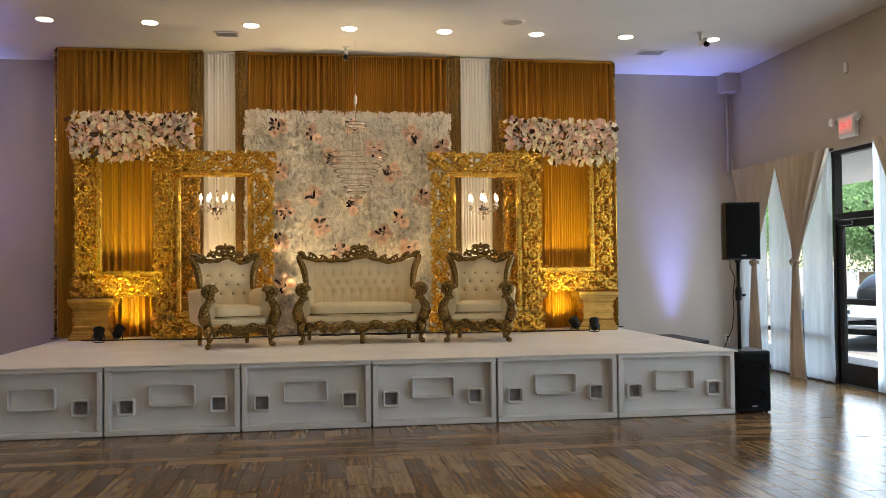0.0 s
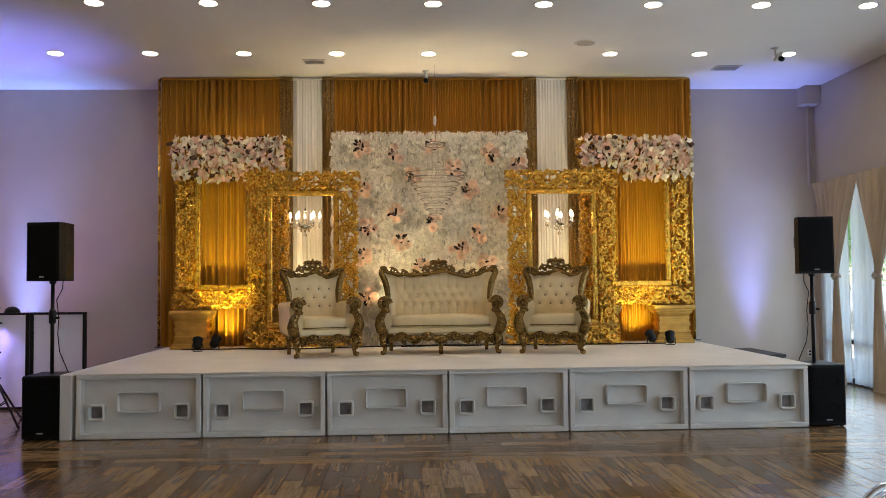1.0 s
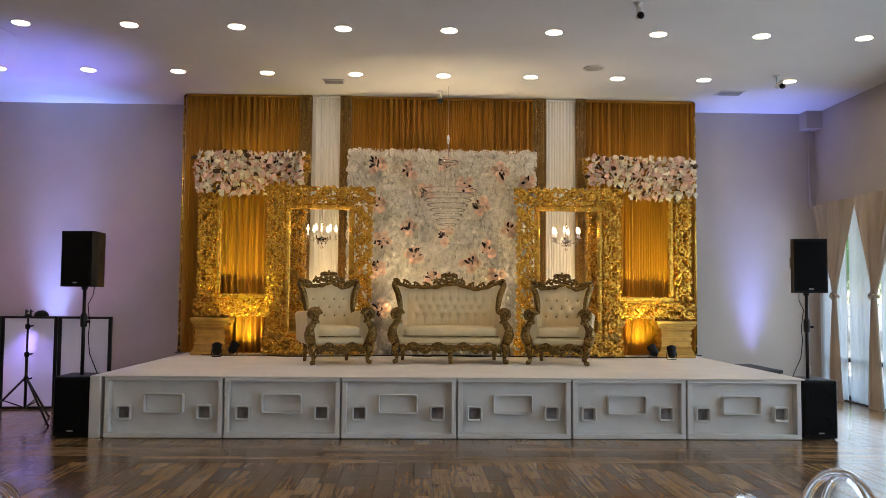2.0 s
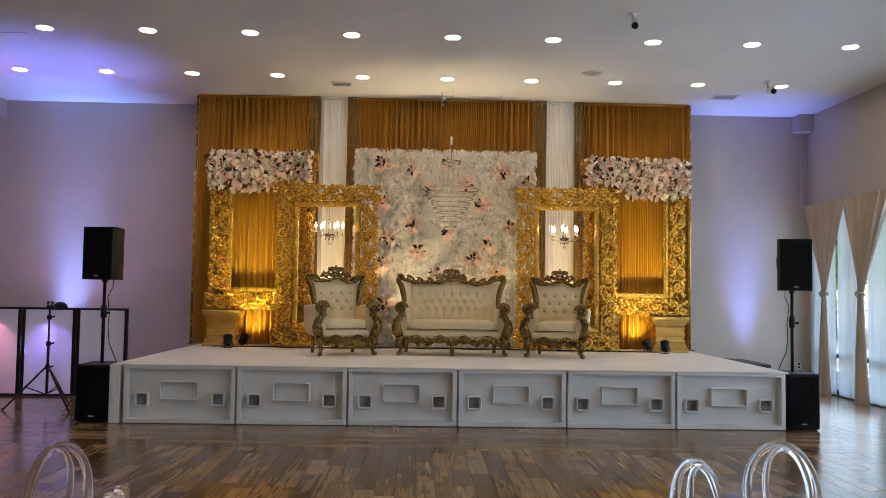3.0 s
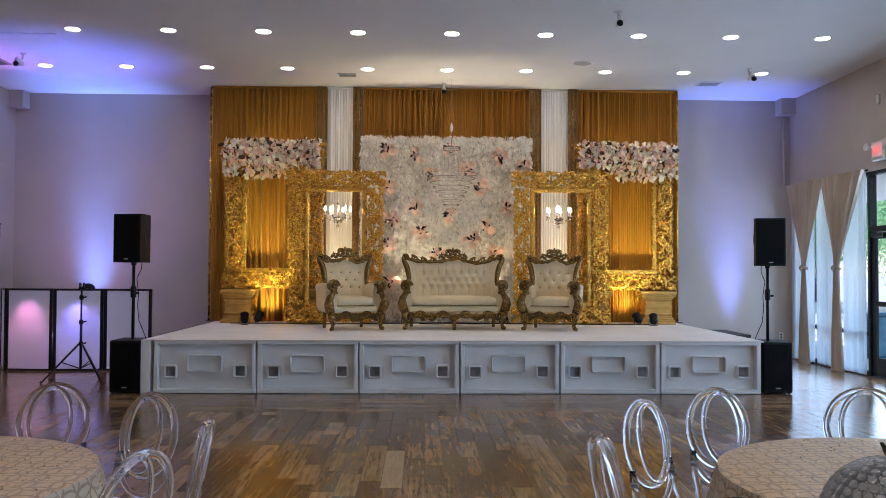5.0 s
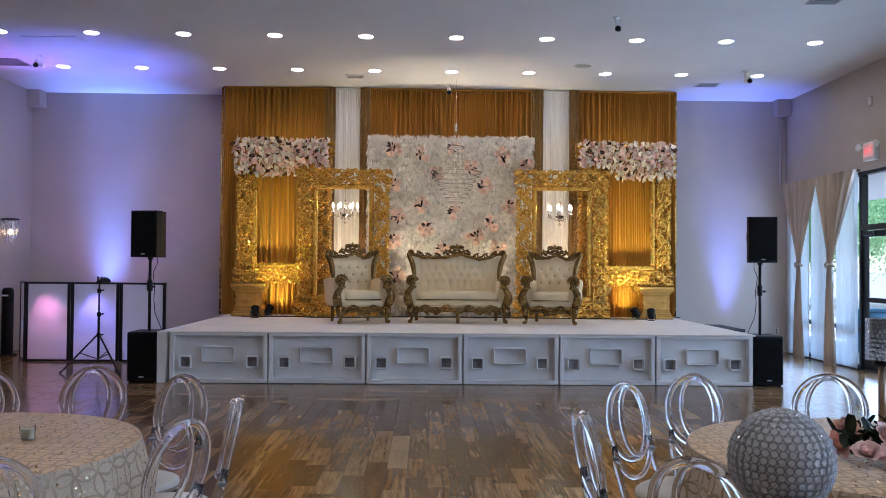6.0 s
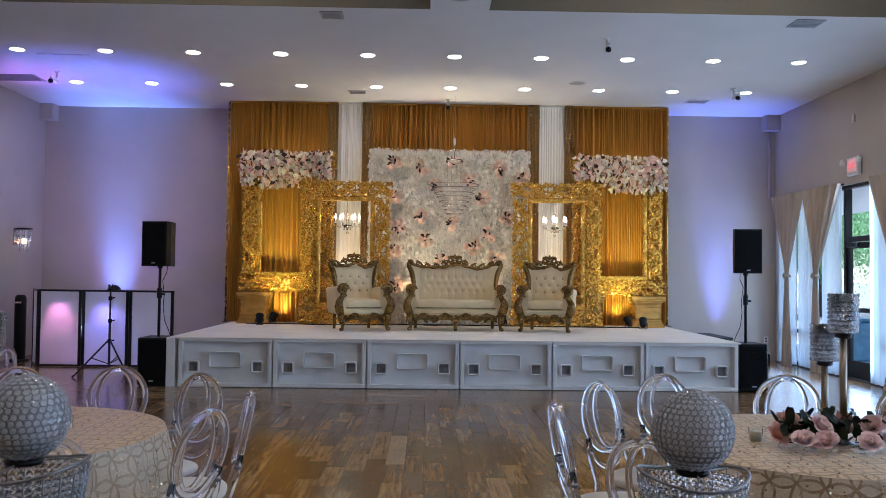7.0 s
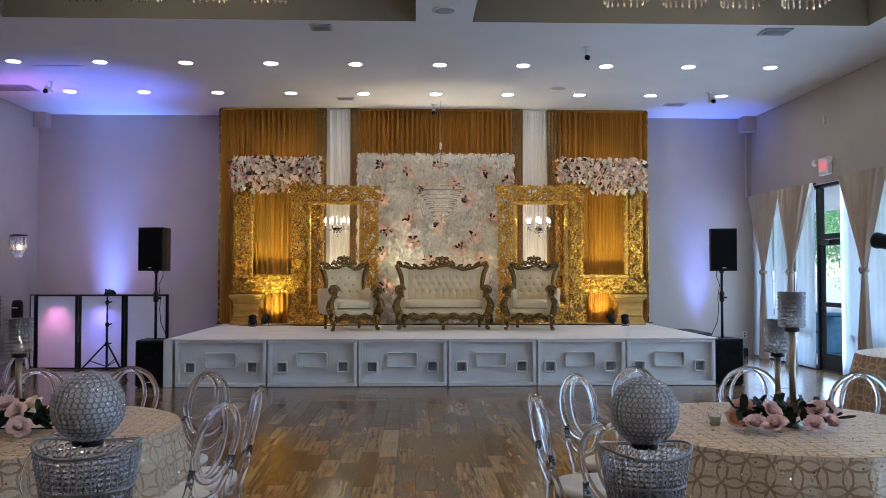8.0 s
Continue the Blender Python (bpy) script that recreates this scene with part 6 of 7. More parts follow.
for a in (200, 325, 80):
    c, s = math.cos(radians(a)), math.sin(radians(a))
    part("leg", Geo().tube([(0.02 * c, 0.02 * s, 0.50), (0.46 * c, 0.46 * s, 0.012)], 0.012, 8), BLACKMETAL, ob, smooth=True)
    part("leg_brace", Geo().tube([(0.015 * c, 0.015 * s, 0.18), (0.23 * c, 0.23 * s, 0.265)], 0.007, 6), BLACKMETAL, ob, smooth=True)
    part("rubber_foot", Geo().ball((0.465 * c, 0.465 * s, 0.016), 0.016, 6), BLACK, ob, smooth=True)
part("top_plate", Geo().lathe([(0.014, 1.205), (0.045, 1.21), (0.045, 1.225), (0.015, 1.245)], 16), BLACK, ob, smooth=True)
for x in (-0.022, 0.028):
    part("top_clamp", Geo().box(x - 0.010, -0.012, 1.226, x + 0.010, 0.012, 1.295, 0.004).box(x + 0.0105, -0.006, 1.268, x + 0.026, 0.006, 1.282, 0.002), BLACKMETAL, ob)

# dome effect light on its own pole behind the booth
ob = thing("dome_light", pose(-5.35, 2.38, 0.0), "black dome effect light on a pole behind the booth", "effect light")
part("dome", Geo().lathe([(0.03, 1.165), (0.092, 1.17), (0.095, 1.19), (0.080, 1.228), (0.045, 1.256), (0.002, 1.263)], 20), BLACK, ob, smooth=True)
part("pole", Geo().tube([(0, 0, 0.01), (0, 0, 1.166)], 0.014, 8), BLACKMETAL, ob, smooth=True)
part("foot", Geo().lathe([(0.13, 0.0), (0.13, 0.012), (0.02, 0.02)], 20), BLACKMETAL, ob, smooth=True)

# tall slim speaker column behind the booth
ob = thing("tower_fan", pose(-7.10, 3.0, 0), "slim black tower fan behind the booth", "tower fan")
part("base", Geo().lathe([(0.15, 0.0), (0.15, 0.02), (0.06, 0.035)], 20), BLACK, ob, smooth=True)
part("column", Geo().lathe([(0.085, 0.034), (0.09, 0.06), (0.09, 0.98), (0.085, 1.04), (0.06, 1.075)], 20), BLACK, ob, smooth=True)
part("control_strip", Geo().box(-0.05, -0.094, 0.94, 0.05, -0.086, 0.965, 0.002), PLASTIC, ob, "pale control strip")

# ---- round tables ----
def round_table(x, y, top_mat, skirt_mat, label, seed, z=0.76, R=0.765):
    """Round table under a cloth that reaches the floor."""
    tb = thing("round_table", pose(x, y, 0), "round banquet table under a floor-length cloth", "table", "banquet tables")
    part("tabletop", Geo().lathe([(R - 0.03, z - 0.035), (R - 0.012, z - 0.03), (R - 0.012, z - 0.012), (R - 0.03, z - 0.006)], 48), PLASTIC, tb)
    for k in range(4):
        a = math.pi / 4 + math.pi / 2 * k
        part("leg", Geo().tube([(0.45 * math.cos(a), 0.45 * math.sin(a), 0), (0.45 * math.cos(a), 0.45 * math.sin(a), z - 0.036)], 0.016, 8), BLACKMETAL, tb, smooth=True)
    ob = thing("tablecloth", pose(x, y, 0), label, "tablecloth", "tablecloths")
    rnd = random.Random(seed)
    ph = [rnd.uniform(0, 6.28) for _ in range(3)]
    n, uvs = 96, []
    g = Geo()
    rings = [0.02, 0.2, 0.4, 0.6, 0.72, R - 0.01]
    vs, fs, uv = [], [], []
    for r in rings:
        for j in range(n):
            a = 2 * math.pi * j / n
            vs.append((r * math.cos(a), r * math.sin(a), z + 0.002 - (0.006 if r > R - 0.02 else 0)))
            uv.append((r * math.cos(a), r * math.sin(a)))
    for i in range(len(rings) - 1):
        for j in range(n):
            fs.append((i * n + j, i * n + (j + 1) % n, (i + 1) * n + (j + 1) % n, (i + 1) * n + j))
    fs.append(tuple(range(n)))
    me = Geo().add(vs, fs).mesh("top_face", top_mat, True)
    lay = me.uv_layers.new(name="UVMap")
    for lp in me.loops:
        lay.data[lp.index].uv = uv[lp.vertex_index]
    part("top_face", me, None, ob, "patterned cloth over the table top")
    # skirt with soft folds
    vs, fs, uv = [], [], []
    n, rows = 240, 16
    for i in range(rows):
        v = i / (rows - 1)
        for j in range(n + 1):
            a = 2 * math.pi * j / n
            fold = math.sin(15 * a + ph[0] + 0.8 * math.sin(4 * a + ph[1])) + 0.4 * math.sin(29 * a + ph[2] + v)
            r = R - 0.008 + 0.012 * min(1, v * 6) + 0.10 * v + 0.045 * v ** 0.8 * fold
            zz = z - 0.004 - (z - 0.012) * v - (0.0 if i else -0.0)
            vs.append((r * math.cos(a), r * math.sin(a), zz))
            uv.append((R * a, zz))
    for i in range(rows - 1):
        for j in range(n):
            p = i * (n + 1) + j
            fs.append((p, p + n + 1, p + n + 2, p + 1))
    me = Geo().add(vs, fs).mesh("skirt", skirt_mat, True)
    lay = me.uv_layers.new(name="UVMap")
    for lp in me.loops:
        lay.data[lp.index].uv = uv[lp.vertex_index]
    part("skirt", me, None, ob, "hanging folds of the cloth")
    # loose sequins sewn along the rings
    g = Geo()

    def disc(p, nrm, s):
        q = (Vector(nrm) + Vector((rnd.gauss(0, 0.42), rnd.gauss(0, 0.42), rnd.gauss(0, 0.42)))).normalized().to_track_quat("Z", "Y")
        g.add([tuple(Vector(p) + q @ Vector((s * math.cos(w_), s * math.sin(w_), 0))) for w_ in (0.5, 1.55, 2.6, 3.65, 4.7, 5.75)], [(0, 1, 2, 3, 4, 5)])

    for k in range(2300):
        cx, cy, a = rnd.randrange(-8, 9) * 0.105, rnd.randrange(-8, 9) * 0.105, rnd.uniform(0, 6.28)
        px, py = cx + 0.074 * math.cos(a) - 0.015, cy + 0.074 * math.sin(a) - 0.015
        if px * px + py * py < (R - 0.02) ** 2:
            disc((px, py, z + 0.0045), (0, 0, 1), rnd.uniform(0.0022, 0.0042))
    for k in range(2600):
        cu, cz, w_ = rnd.randrange(0, 39) * 0.125, rnd.randrange(0, 7) * 0.125, rnd.uniform(0, 6.28)
        a, zz = (cu + 0.088 * math.cos(w_)) / R, cz + 0.088 * math.sin(w_)
        v = (z - 0.004 - zz) / (z - 0.012)
        if not 0.0 < v < 0.97:
            continue
        fold = math.sin(15 * a + ph[0] + 0.8 * math.sin(4 * a + ph[1])) + 0.4 * math.sin(29 * a + ph[2] + v)
        r = R - 0.003 + 0.012 * min(1, v * 6) + 0.10 * v + 0.045 * v ** 0.8 * fold
        disc((r * math.cos(a), r * math.sin(a), zz), (math.cos(a), math.sin(a), 0.1), rnd.uniform(0.003, 0.0058))
    part("sequins", g, SEQUIN, ob, "tiny gold sequins")["kind"] = "stuff"


TL, TR = (-2.40, -7.21), (1.34, -7.25)
round_table(*TL, CLOTHLIT, SKIRTSHADE, "champagne cloth with sequin ring embroidery on the table", 1)
round_table(*TR, CLOTHLIT, SKIRTSHADE, "champagne cloth with sequin ring embroidery on the table", 2)
round_table(4.47, -3.70, CLOTHLIT, SKIRT2, "bronze cloth with sequin ring embroidery on the table", 3)

# ---- clear oval-back chairs ----
def ghost_chair(m):
    """Faces -y towards its table; origin on the floor under the middle of the seat."""
    ob = thing("ghost_chair", m, "clear acrylic oval-back chair with an ivory seat pad", "chair", "clear banquet chairs")
    yb = 0.19

    def lean(z):
        return yb + 0.045 + 0.20 * (z - 0.45)

    def ring(cx, cz, rx, rz, n=40, dy=0.0):
        return [(cx + rx * math.cos(a), lean(cz + rz * math.sin(a)) + dy, cz + rz * math.sin(a)) for a in (2 * math.pi * k / n for k in range(n))]

    part("outer_oval", Geo().tube(ring(0, 0.745, 0.172, 0.172), 0.0165, 8, closed=True), ACRYL, ob, smooth=True)
    part("inner_oval", Geo().tube(ring(0, 0.752, 0.106, 0.158, dy=-0.026), 0.0125, 8, closed=True), ACRYL, ob, smooth=True)
    low = [(0.165 * math.cos(a), lean(0.655 + 0.165 * math.sin(a)), 0.655 + 0.165 * math.sin(a)) for a in np.linspace(math.pi, 2 * math.pi, 20)]
    part("lower_loop", Geo().tube(low, 0.0125, 8), ACRYL, ob, smooth=True)
    for s in (-1, 1):
        part("rear_leg", Geo().tube([(s * 0.165, lean(0.66), 0.66), (s * 0.171, lean(0.56), 0.56), (s * 0.178, yb + 0.02, 0.44), (s * 0.19, yb + 0.03, 0.25), (s * 0.20, yb + 0.06, 0.0)], (0.014, 0.016, 0.018, 0.017, 0.014), 8), ACRYL, ob, smooth=True)
        part("ferrule", Geo().lathe([(0.0168, 0.594), (0.0174, 0.596), (0.0174, 0.604), (0.0168, 0.606)], 10).moved(Matrix.Translation((s * 0.1685, lean(0.60), 0))), SILVER, ob, "dark metal ferrule", True)
        part("front_leg", Geo().tube([(s * 0.175, -0.165, 0.42), (s * 0.18, -0.175, 0.25), (s * 0.185, -0.185, 0.0)], (0.019, 0.017, 0.013), 8), ACRYL, ob, smooth=True)

    def plate(u, v, r=0.215, z0=0.415, t=0.025):
        a = 2 * math.pi * u
        ca, sa = math.cos(a), math.sin(a)
        x, y = r * math.copysign(abs(ca) ** 0.75, ca), r * math.copysign(abs(sa) ** 0.75, sa)
        k = (0.0, 1.0, 1.0, 0.0)[round(v * 3)]
        return (x * k, y * k, z0 + (0 if v < 0.5 else t))

    part("seat_frame", Geo().grid(plate, 36, 4, True), ACRYL, ob, smooth=False)

    def pad(u, v):
        a = 2 * math.pi * u
        ca, sa = math.cos(a), math.sin(a)
        b = math.pi * v
        k = math.sin(b) ** 0.35 if 0 < v < 1 else 0
        r = 0.212
        return (r * math.copysign(abs(ca) ** 0.75, ca) * k, r * math.copysign(abs(sa) ** 0.75, sa) * k, 0.466 - 0.026 * math.copysign(abs(math.cos(b)) ** 0.6, math.cos(b)))

    part("seat_pad", Geo().grid(pad, 36, 12, True), CUSHION, ob, "ivory padded seat", True)
    part("strap", Geo().tube([(-0.19, -0.17, 0.35), (0.19, -0.17, 0.35)], 0.009, 6), ACRYL, ob, smooth=True)
    return ob


def chair_pose(table, tx, ty, extra=0.0):
    """Seat a chair so that the top of its back stands over (tx, ty), turned to its table."""
    dx, dy = tx - table[0], ty - table[1]
    a = math.atan2(dy, dx)
    back = 0.325
    return pose(tx - back * math.cos(a + radians(extra)), ty - back * math.sin(a + radians(extra)), 0, 0, 0, math.degrees(a) - 90 + extra)


first = ghost_chair(chair_pose(TL, -1.672, -6.36, 6))
for tb, tx, ty, extra in ((TL, -1.33, -7.57, 0), (TL, -1.265, -7.0, 0), (TL, -2.78, -6.15, 0), (TL, -2.23, -6.05, 0), (TL, -1.75, -8.16, 0), (TL, -3.40, -6.60, 0),
                          (TR, 0.115, -7.29, 0), (TR, 0.46, -6.54, -4), (TR, 0.897, -6.19, 0), (TR, 1.635, -6.18, -18), (TR, 2.18, -6.50, 0), (TR, 0.30, -8.14, 0), (TR, 1.62, -8.40, 0)):
    copy_thing(first, chair_pose(tb, tx, ty, extra))
copy_thing(first, chair_pose((-4.6, -4.9), -3.45, -4.9))

# ---- crystal globe stands along the aisle ----
def globe_stand(x, y, zr, rb):
    """Beaded floor stand with a flared rim, and a crystal globe in it."""
    st = thing("crystal_stand", pose(x, y, 0), "tall beaded crystal stand with a dark wire rim", "flower stand", "aisle crystal stands")

    def prof(z):
        k = z / zr
        return 0.108 - 0.012 * math.sin(math.pi * min(1, k * 1.1)) + 0.028 * max(0, (k - 0.78) / 0.22) ** 1.5

    part("base", Geo().lathe([(0.14, 0.0), (0.145, 0.012), (0.13, 0.03)], 32), SILVER, st, smooth=True)
    # added inner sheet, dark in place of the shade behind the beads
    part("gap_backing", Geo().lathe([(prof(z) - 0.022, z) for z in np.linspace(0.03, zr - 0.10, 12)], 32), GAPSHADE, st, smooth=True)
    n = 22
    rib = Geo().tube([(prof(z), 0, z) for z in np.linspace(0.02, zr, 24)], 0.0022, 6).mesh("rib", SILVER, True)
    for k in range(n):
        part("rib", rib, None, st, m=pose(0, 0, 0, 0, 0, 360 * k / n))
    rim = [(prof(zr) * math.cos(a), prof(zr) * math.sin(a), zr + 0.012 * math.cos(2 * a)) for a in np.linspace(0, 2 * math.pi, 49)[:-1]]
    part("rim", Geo().tube(rim, 0.0038, 8, closed=True), SILVER, st, "dark wire rim", True)
    for z in (zr * 0.55, zr * 0.78, zr * 0.9):
        hoop = [(prof(z) * math.cos(a), prof(z) * math.sin(a), z) for a in np.linspace(0, 2 * math.pi, 33)[:-1]]
        part("hoop", Geo().tube(hoop, 0.004, 6, closed=True), SILVER, st, smooth=True)
    bead = Geo().ball((0, 0, 0), 1.0, 6)
    g = Geo()
    z = zr - 0.02
    row = 0
    while z > 0.05:
        r = prof(z) - 0.004
        for k in range(2 * n):
            a = math.pi * (k + 0.5) / n + 0.015 * math.sin(7 * k + row)
            s = 0.0068 * r / 0.1
            g.add([(r * math.cos(a) + s * p[0], r * math.sin(a) + s * p[1], z + s * p[2]) for p in bead.v], bead.f)
        z -= 0.0150
        row += 1
    bd = part("beads", g, BEAD, st, "strung crystal beads")
    bd["kind"] = "stuff"
    zc_ = zr + 0.012 + rb * 0.98
    gl = thing("crystal_globe", pose(x, y, zc_), "round crystal bead globe resting in the stand", "crystal globe", "crystal globes")
    part("seat_plate", Geo().lathe([(0.001, -rb - 0.010), (0.040, -rb - 0.009), (0.042, -rb + 0.002), (0.034, -rb + 0.006)], 24), BLACKMETAL, gl, "dark plate under the globe", True)
    arm_r = 0.125
    for k in range(3):
        a = 2 * math.pi * k / 3 + 0.5
        part("plate_arm", Geo().tube([(0.045 * math.cos(a), 0.045 * math.sin(a), -rb - 0.004), (arm_r * math.cos(a), arm_r * math.sin(a), -rb - 0.006)], 0.0022, 6), SILVER, gl)
    part("core", Geo().ball((0, 0, 0), rb * 0.88, 20), GLOBECORE, gl, smooth=True)
    disc = Geo().lathe([(0.001, -0.003), (0.0070, -0.002), (0.0079, 0.0004), (0.0069, 0.0038), (0.0044, 0.0064), (0.001, 0.0074)], 10, cap=False)
    wire = Geo().tube([(0.0082 * math.cos(w_), 0.0082 * math.sin(w_), 0.0012) for w_ in np.linspace(0, 2 * math.pi, 11)[:-1]], 0.0008, 4, closed=True, up=(0, 0, 1))
    wires = Geo()
    g = Geo()
    rows = 21
    for i in range(rows):
        th = math.pi * (i + 0.5) / rows
        cnt = max(4, int(2 * math.pi * math.sin(th) * rb / 0.0166))
        for k in range(cnt):
            ph_ = 2 * math.pi * (k + 0.5 * (i % 2)) / cnt
            nrm = Vector((math.sin(th) * math.cos(ph_), math.sin(th) * math.sin(ph_), math.cos(th)))
            m = Matrix.Translation(nrm * rb * 0.955) @ nrm.to_track_quat("Z", "Y").to_matrix().to_4x4()
            g.add([tuple(m @ Vector(p)) for p in disc.v], disc.f)
            wires.add([tuple(m @ Vector(p)) for p in wire.v], wire.f)
    part("wire_net", wires, GLOBEWIRE, gl, "dark wire rings round the crystals")
    cr = part("crystals", g, DOMEBEAD, gl, "faceted round crystals in wire rings")
    cr["kind"] = "stuff"


globe_stand(0.222, -8.90, 0.985, 0.101)
globe_stand(-1.342, -9.13, 1.050, 0.093)


# ---- table settings ----
def crystal_candle_holder(x, y, z_low, z_high, label):
    ob = thing("candle_holder", pose(x, y, 0.765), label, "candle holder", "crystal candle holders")
    zl, zh, r = z_low - 0.765, z_high - 0.765, 0.064
    part("foot", Geo().lathe([(0.045, 0.0), (0.046, 0.006), (0.02, 0.014), (0.014, 0.026)], 24), SILVER, ob, smooth=True)
    part("stem", Geo().tube([(0, 0, 0.02), (0, 0, zl - 0.02)], 0.0155, 12), CHAMPAGNE, ob, "champagne metal stem", True)
    part("cup_plate", Geo().lathe([(0.02, zl - 0.024), (0.036, zl - 0.018), (0.036, zl - 0.004), (0.02, zl)], 20), BLACKMETAL, ob, smooth=True)
    part("cup", Geo().lathe([(0.001, zl), (r - 0.012, zl), (r - 0.012, zh - 0.006), (r - 0.015, zh - 0.006), (r - 0.015, zl + 0.004), (0.001, zl + 0.004)], 28, cap=False), CRYSTAL, ob, smooth=True)
    bead = Geo().ball((0, 0, 0), 0.0092, 6)
    g = Geo()
    rows = int((zh - zl) / 0.0195)
    for i in range(rows):
        z = zl + 0.0095 + 0.0195 * i
        for k in range(20):
            a = 2 * math.pi * (k + 0.5 * (i % 2)) / 20
            g.add([(p[0] + (r - 0.006) * math.cos(a), p[1] + (r - 0.006) * math.sin(a), p[2] + z) for p in bead.v], bead.f)
    b = part("beads", g, BEAD, ob, "rows of crystal beads")
    b["kind"] = "stuff"
    part("candle", Geo().lathe([(0.022, zl + 0.005), (0.022, zl + 0.05), (0.004, zl + 0.055)], 14), WAX, ob, smooth=True)


crystal_candle_holder(1.385, -7.33, 1.247, 1.423, "tall crystal bead candle holder on the table")
crystal_candle_holder(1.43, -7.06, 1.098, 1.275, "shorter crystal bead candle holder on the table")
crystal_candle_holder(-2.43, -7.15, 1.115, 1.292, "shorter crystal bead candle holder on the table")
crystal_candle_holder(-2.56, -7.22, 1.232, 1.408, "tall crystal bead candle holder on the table")


def rose_spray(x, y, blooms, seed, label):
    ob = thing("rose_centrepiece", pose(x, y, 0.763), label, "flower arrangement", "rose centrepieces")
    rnd = random.Random(seed)
    part("stem_base", Geo().tube([(-0.20, 0.08, 0.005), (-0.1, 0.09, 0.006), (0.1, 0.08, 0.006), (0.20, 0.09, 0.005)], 0.004, 6), LEAF, ob, smooth=True)
    for bx, by, bz, kind in blooms:
        part("rose", ROSES[kind][rnd.randrange(2)], None, ob, m=pose(bx, by, 0.040 + bz, 42 + rnd.uniform(-18, 18), rnd.uniform(-22, 22), rnd.uniform(-25, 25)) @ Matrix.Scale(rnd.uniform(0.84, 0.98), 4))
    for k in range(110):
        bx = rnd.uniform(-0.23, 0.25)
        part("leaf", GLEAF, None, ob, m=pose(bx, rnd.uniform(-0.05, 0.10), 0.02 + rnd.uniform(0, 0.085), rnd.uniform(-30, 30), -rnd.uniform(0, 70), rnd.uniform(0, 360)) @ Matrix.Scale(rnd.uniform(0.6, 0.95), 4))


RB = ((-0.18, -0.11, 0.0, "tpink"), (-0.09, -0.12, 0.0, "tpink"), (-0.09, -0.055, 0.055, "tpink"), (0.09, -0.12, 0.0, "tpink"), (0.18, -0.085, 0.0, "tpink"), (0.14, -0.05, 0.055, "tpink"),
      (0.21, 0.01, 0.045, "tpink"), (-0.25, 0.0, 0.01, "tpeach"), (-0.17, 0.07, 0.05, "tpeach"), (0.08, 0.09, 0.045, "tpeach"))
LB = ((0.13, -0.11, 0.0, "tpink"), (0.10, -0.06, 0.06, "tpink"), (0.23, 0.06, 0.045, "ivory"), (0.12, 0.05, 0.075, "ivory"), (0.02, 0.0, 0.085, "tpink"), (-0.06, -0.10, 0.0, "tpink"),
      (-0.15, -0.04, 0.04, "ivory"), (-0.20, 0.06, 0.03, "tpink"))
rose_spray(1.30, -7.42, RB, 2, "pink and peach silk roses with dark leaves on the table")
rose_spray(-2.40, -7.38, LB, 5, "ivory and pink silk roses with dark leaves on the table")
for x, y in ((1.012, -7.29), (-2.09, -7.12)):
    ob = thing("votive_candle", pose(x, y, 0.763), "small clear votive glass with a candle on the table", "votive candle", "votive candles")
    part("glass", Geo().lathe([(0.027, 0.0), (0.031, 0.058), (0.029, 0.058), (0.025, 0.004)], 16, cap=False), PANE, ob, smooth=True)
    part("wax", Geo().lathe([(0.0235, 0.002), (0.0265, 0.042)], 14), WAX, ob, smooth=True)

# dark spot lamp on a bracket by the window curtain
ob = thing("wall_spotlight", pose(X1, -0.95, 1.915), "black stage spotlight on a bracket at the window", "spotlight")
part("bracket", Geo().box(-0.30, -0.02, -0.02, -0.004, 0.02, 0.02, 0.004), BLACKMETAL, ob)
part("body", Geo().lathe([(0.08, -0.16), (0.095, -0.10), (0.095, 0.12), (0.105, 0.13), (0.105, 0.18), (0.09, 0.18)], 18).moved(pose(-0.38, 0.05, 0.0, -80, 0, 20)), BLACK, ob, smooth=True)

# ---- outside ----
ASPHALT = material("asphalt", (0.16, 0.16, 0.16), 0.85, var=0.15, scale=2, fine=80, bump=0.2)
CONCRETE = material("concrete", (0.58, 0.57, 0.55), 0.8, var=0.10, scale=2, fine=60, bump=0.15)
FOLIAGE = sheer("foliage", (0.24, 0.40, 0.19), 0.5, 0.0)
BARK = material("bark", (0.10, 0.07, 0.05), 0.9, var=0.3, scale=8)
SOFFIT = material("soffit", (0.74, 0.75, 0.74), 0.7, var=0.04, scale=2)
CARPAINT = material("grey_car_paint", (0.50, 0.52, 0.55), 0.25, metal=0.3, var=0.03, coat=0.8, bump=0)
CARGLASS = material("dark_car_glass", (0.02, 0.025, 0.03), 0.05, var=0.02, bump=0)
BINBLUE = material("bin_plastic", (0.09, 0.22, 0.32), 0.5, var=0.15, scale=9)
SIGNWOOD = material("brown_board", (0.26, 0.18, 0.11), 0.7, var=0.2, scale=9)
g = Geo().add([(X1 + 0.2, -300, -0.06), (400, -300, -0.06), (400, 400, -0.06), (X1 + 0.2, 400, -0.06)], [(0, 1, 2, 3)])
solid("ground", g, ASPHALT, "grey asphalt parking lot outside the glass door", "ground", kind="structure")
solid("pavement", Geo().box(X1 + 0.201, -20, -0.059, 8.4, 40, -0.01, 0.006), CONCRETE, "pale concrete walk along the building", "pavement", kind="structure")
solid("canopy", Geo().box(X1 + 0.201, -20, 3.05, 9.6, 40, 3.25, 0.01), SOFFIT, "pale slatted canopy over the walk outside", "canopy", kind="structure")

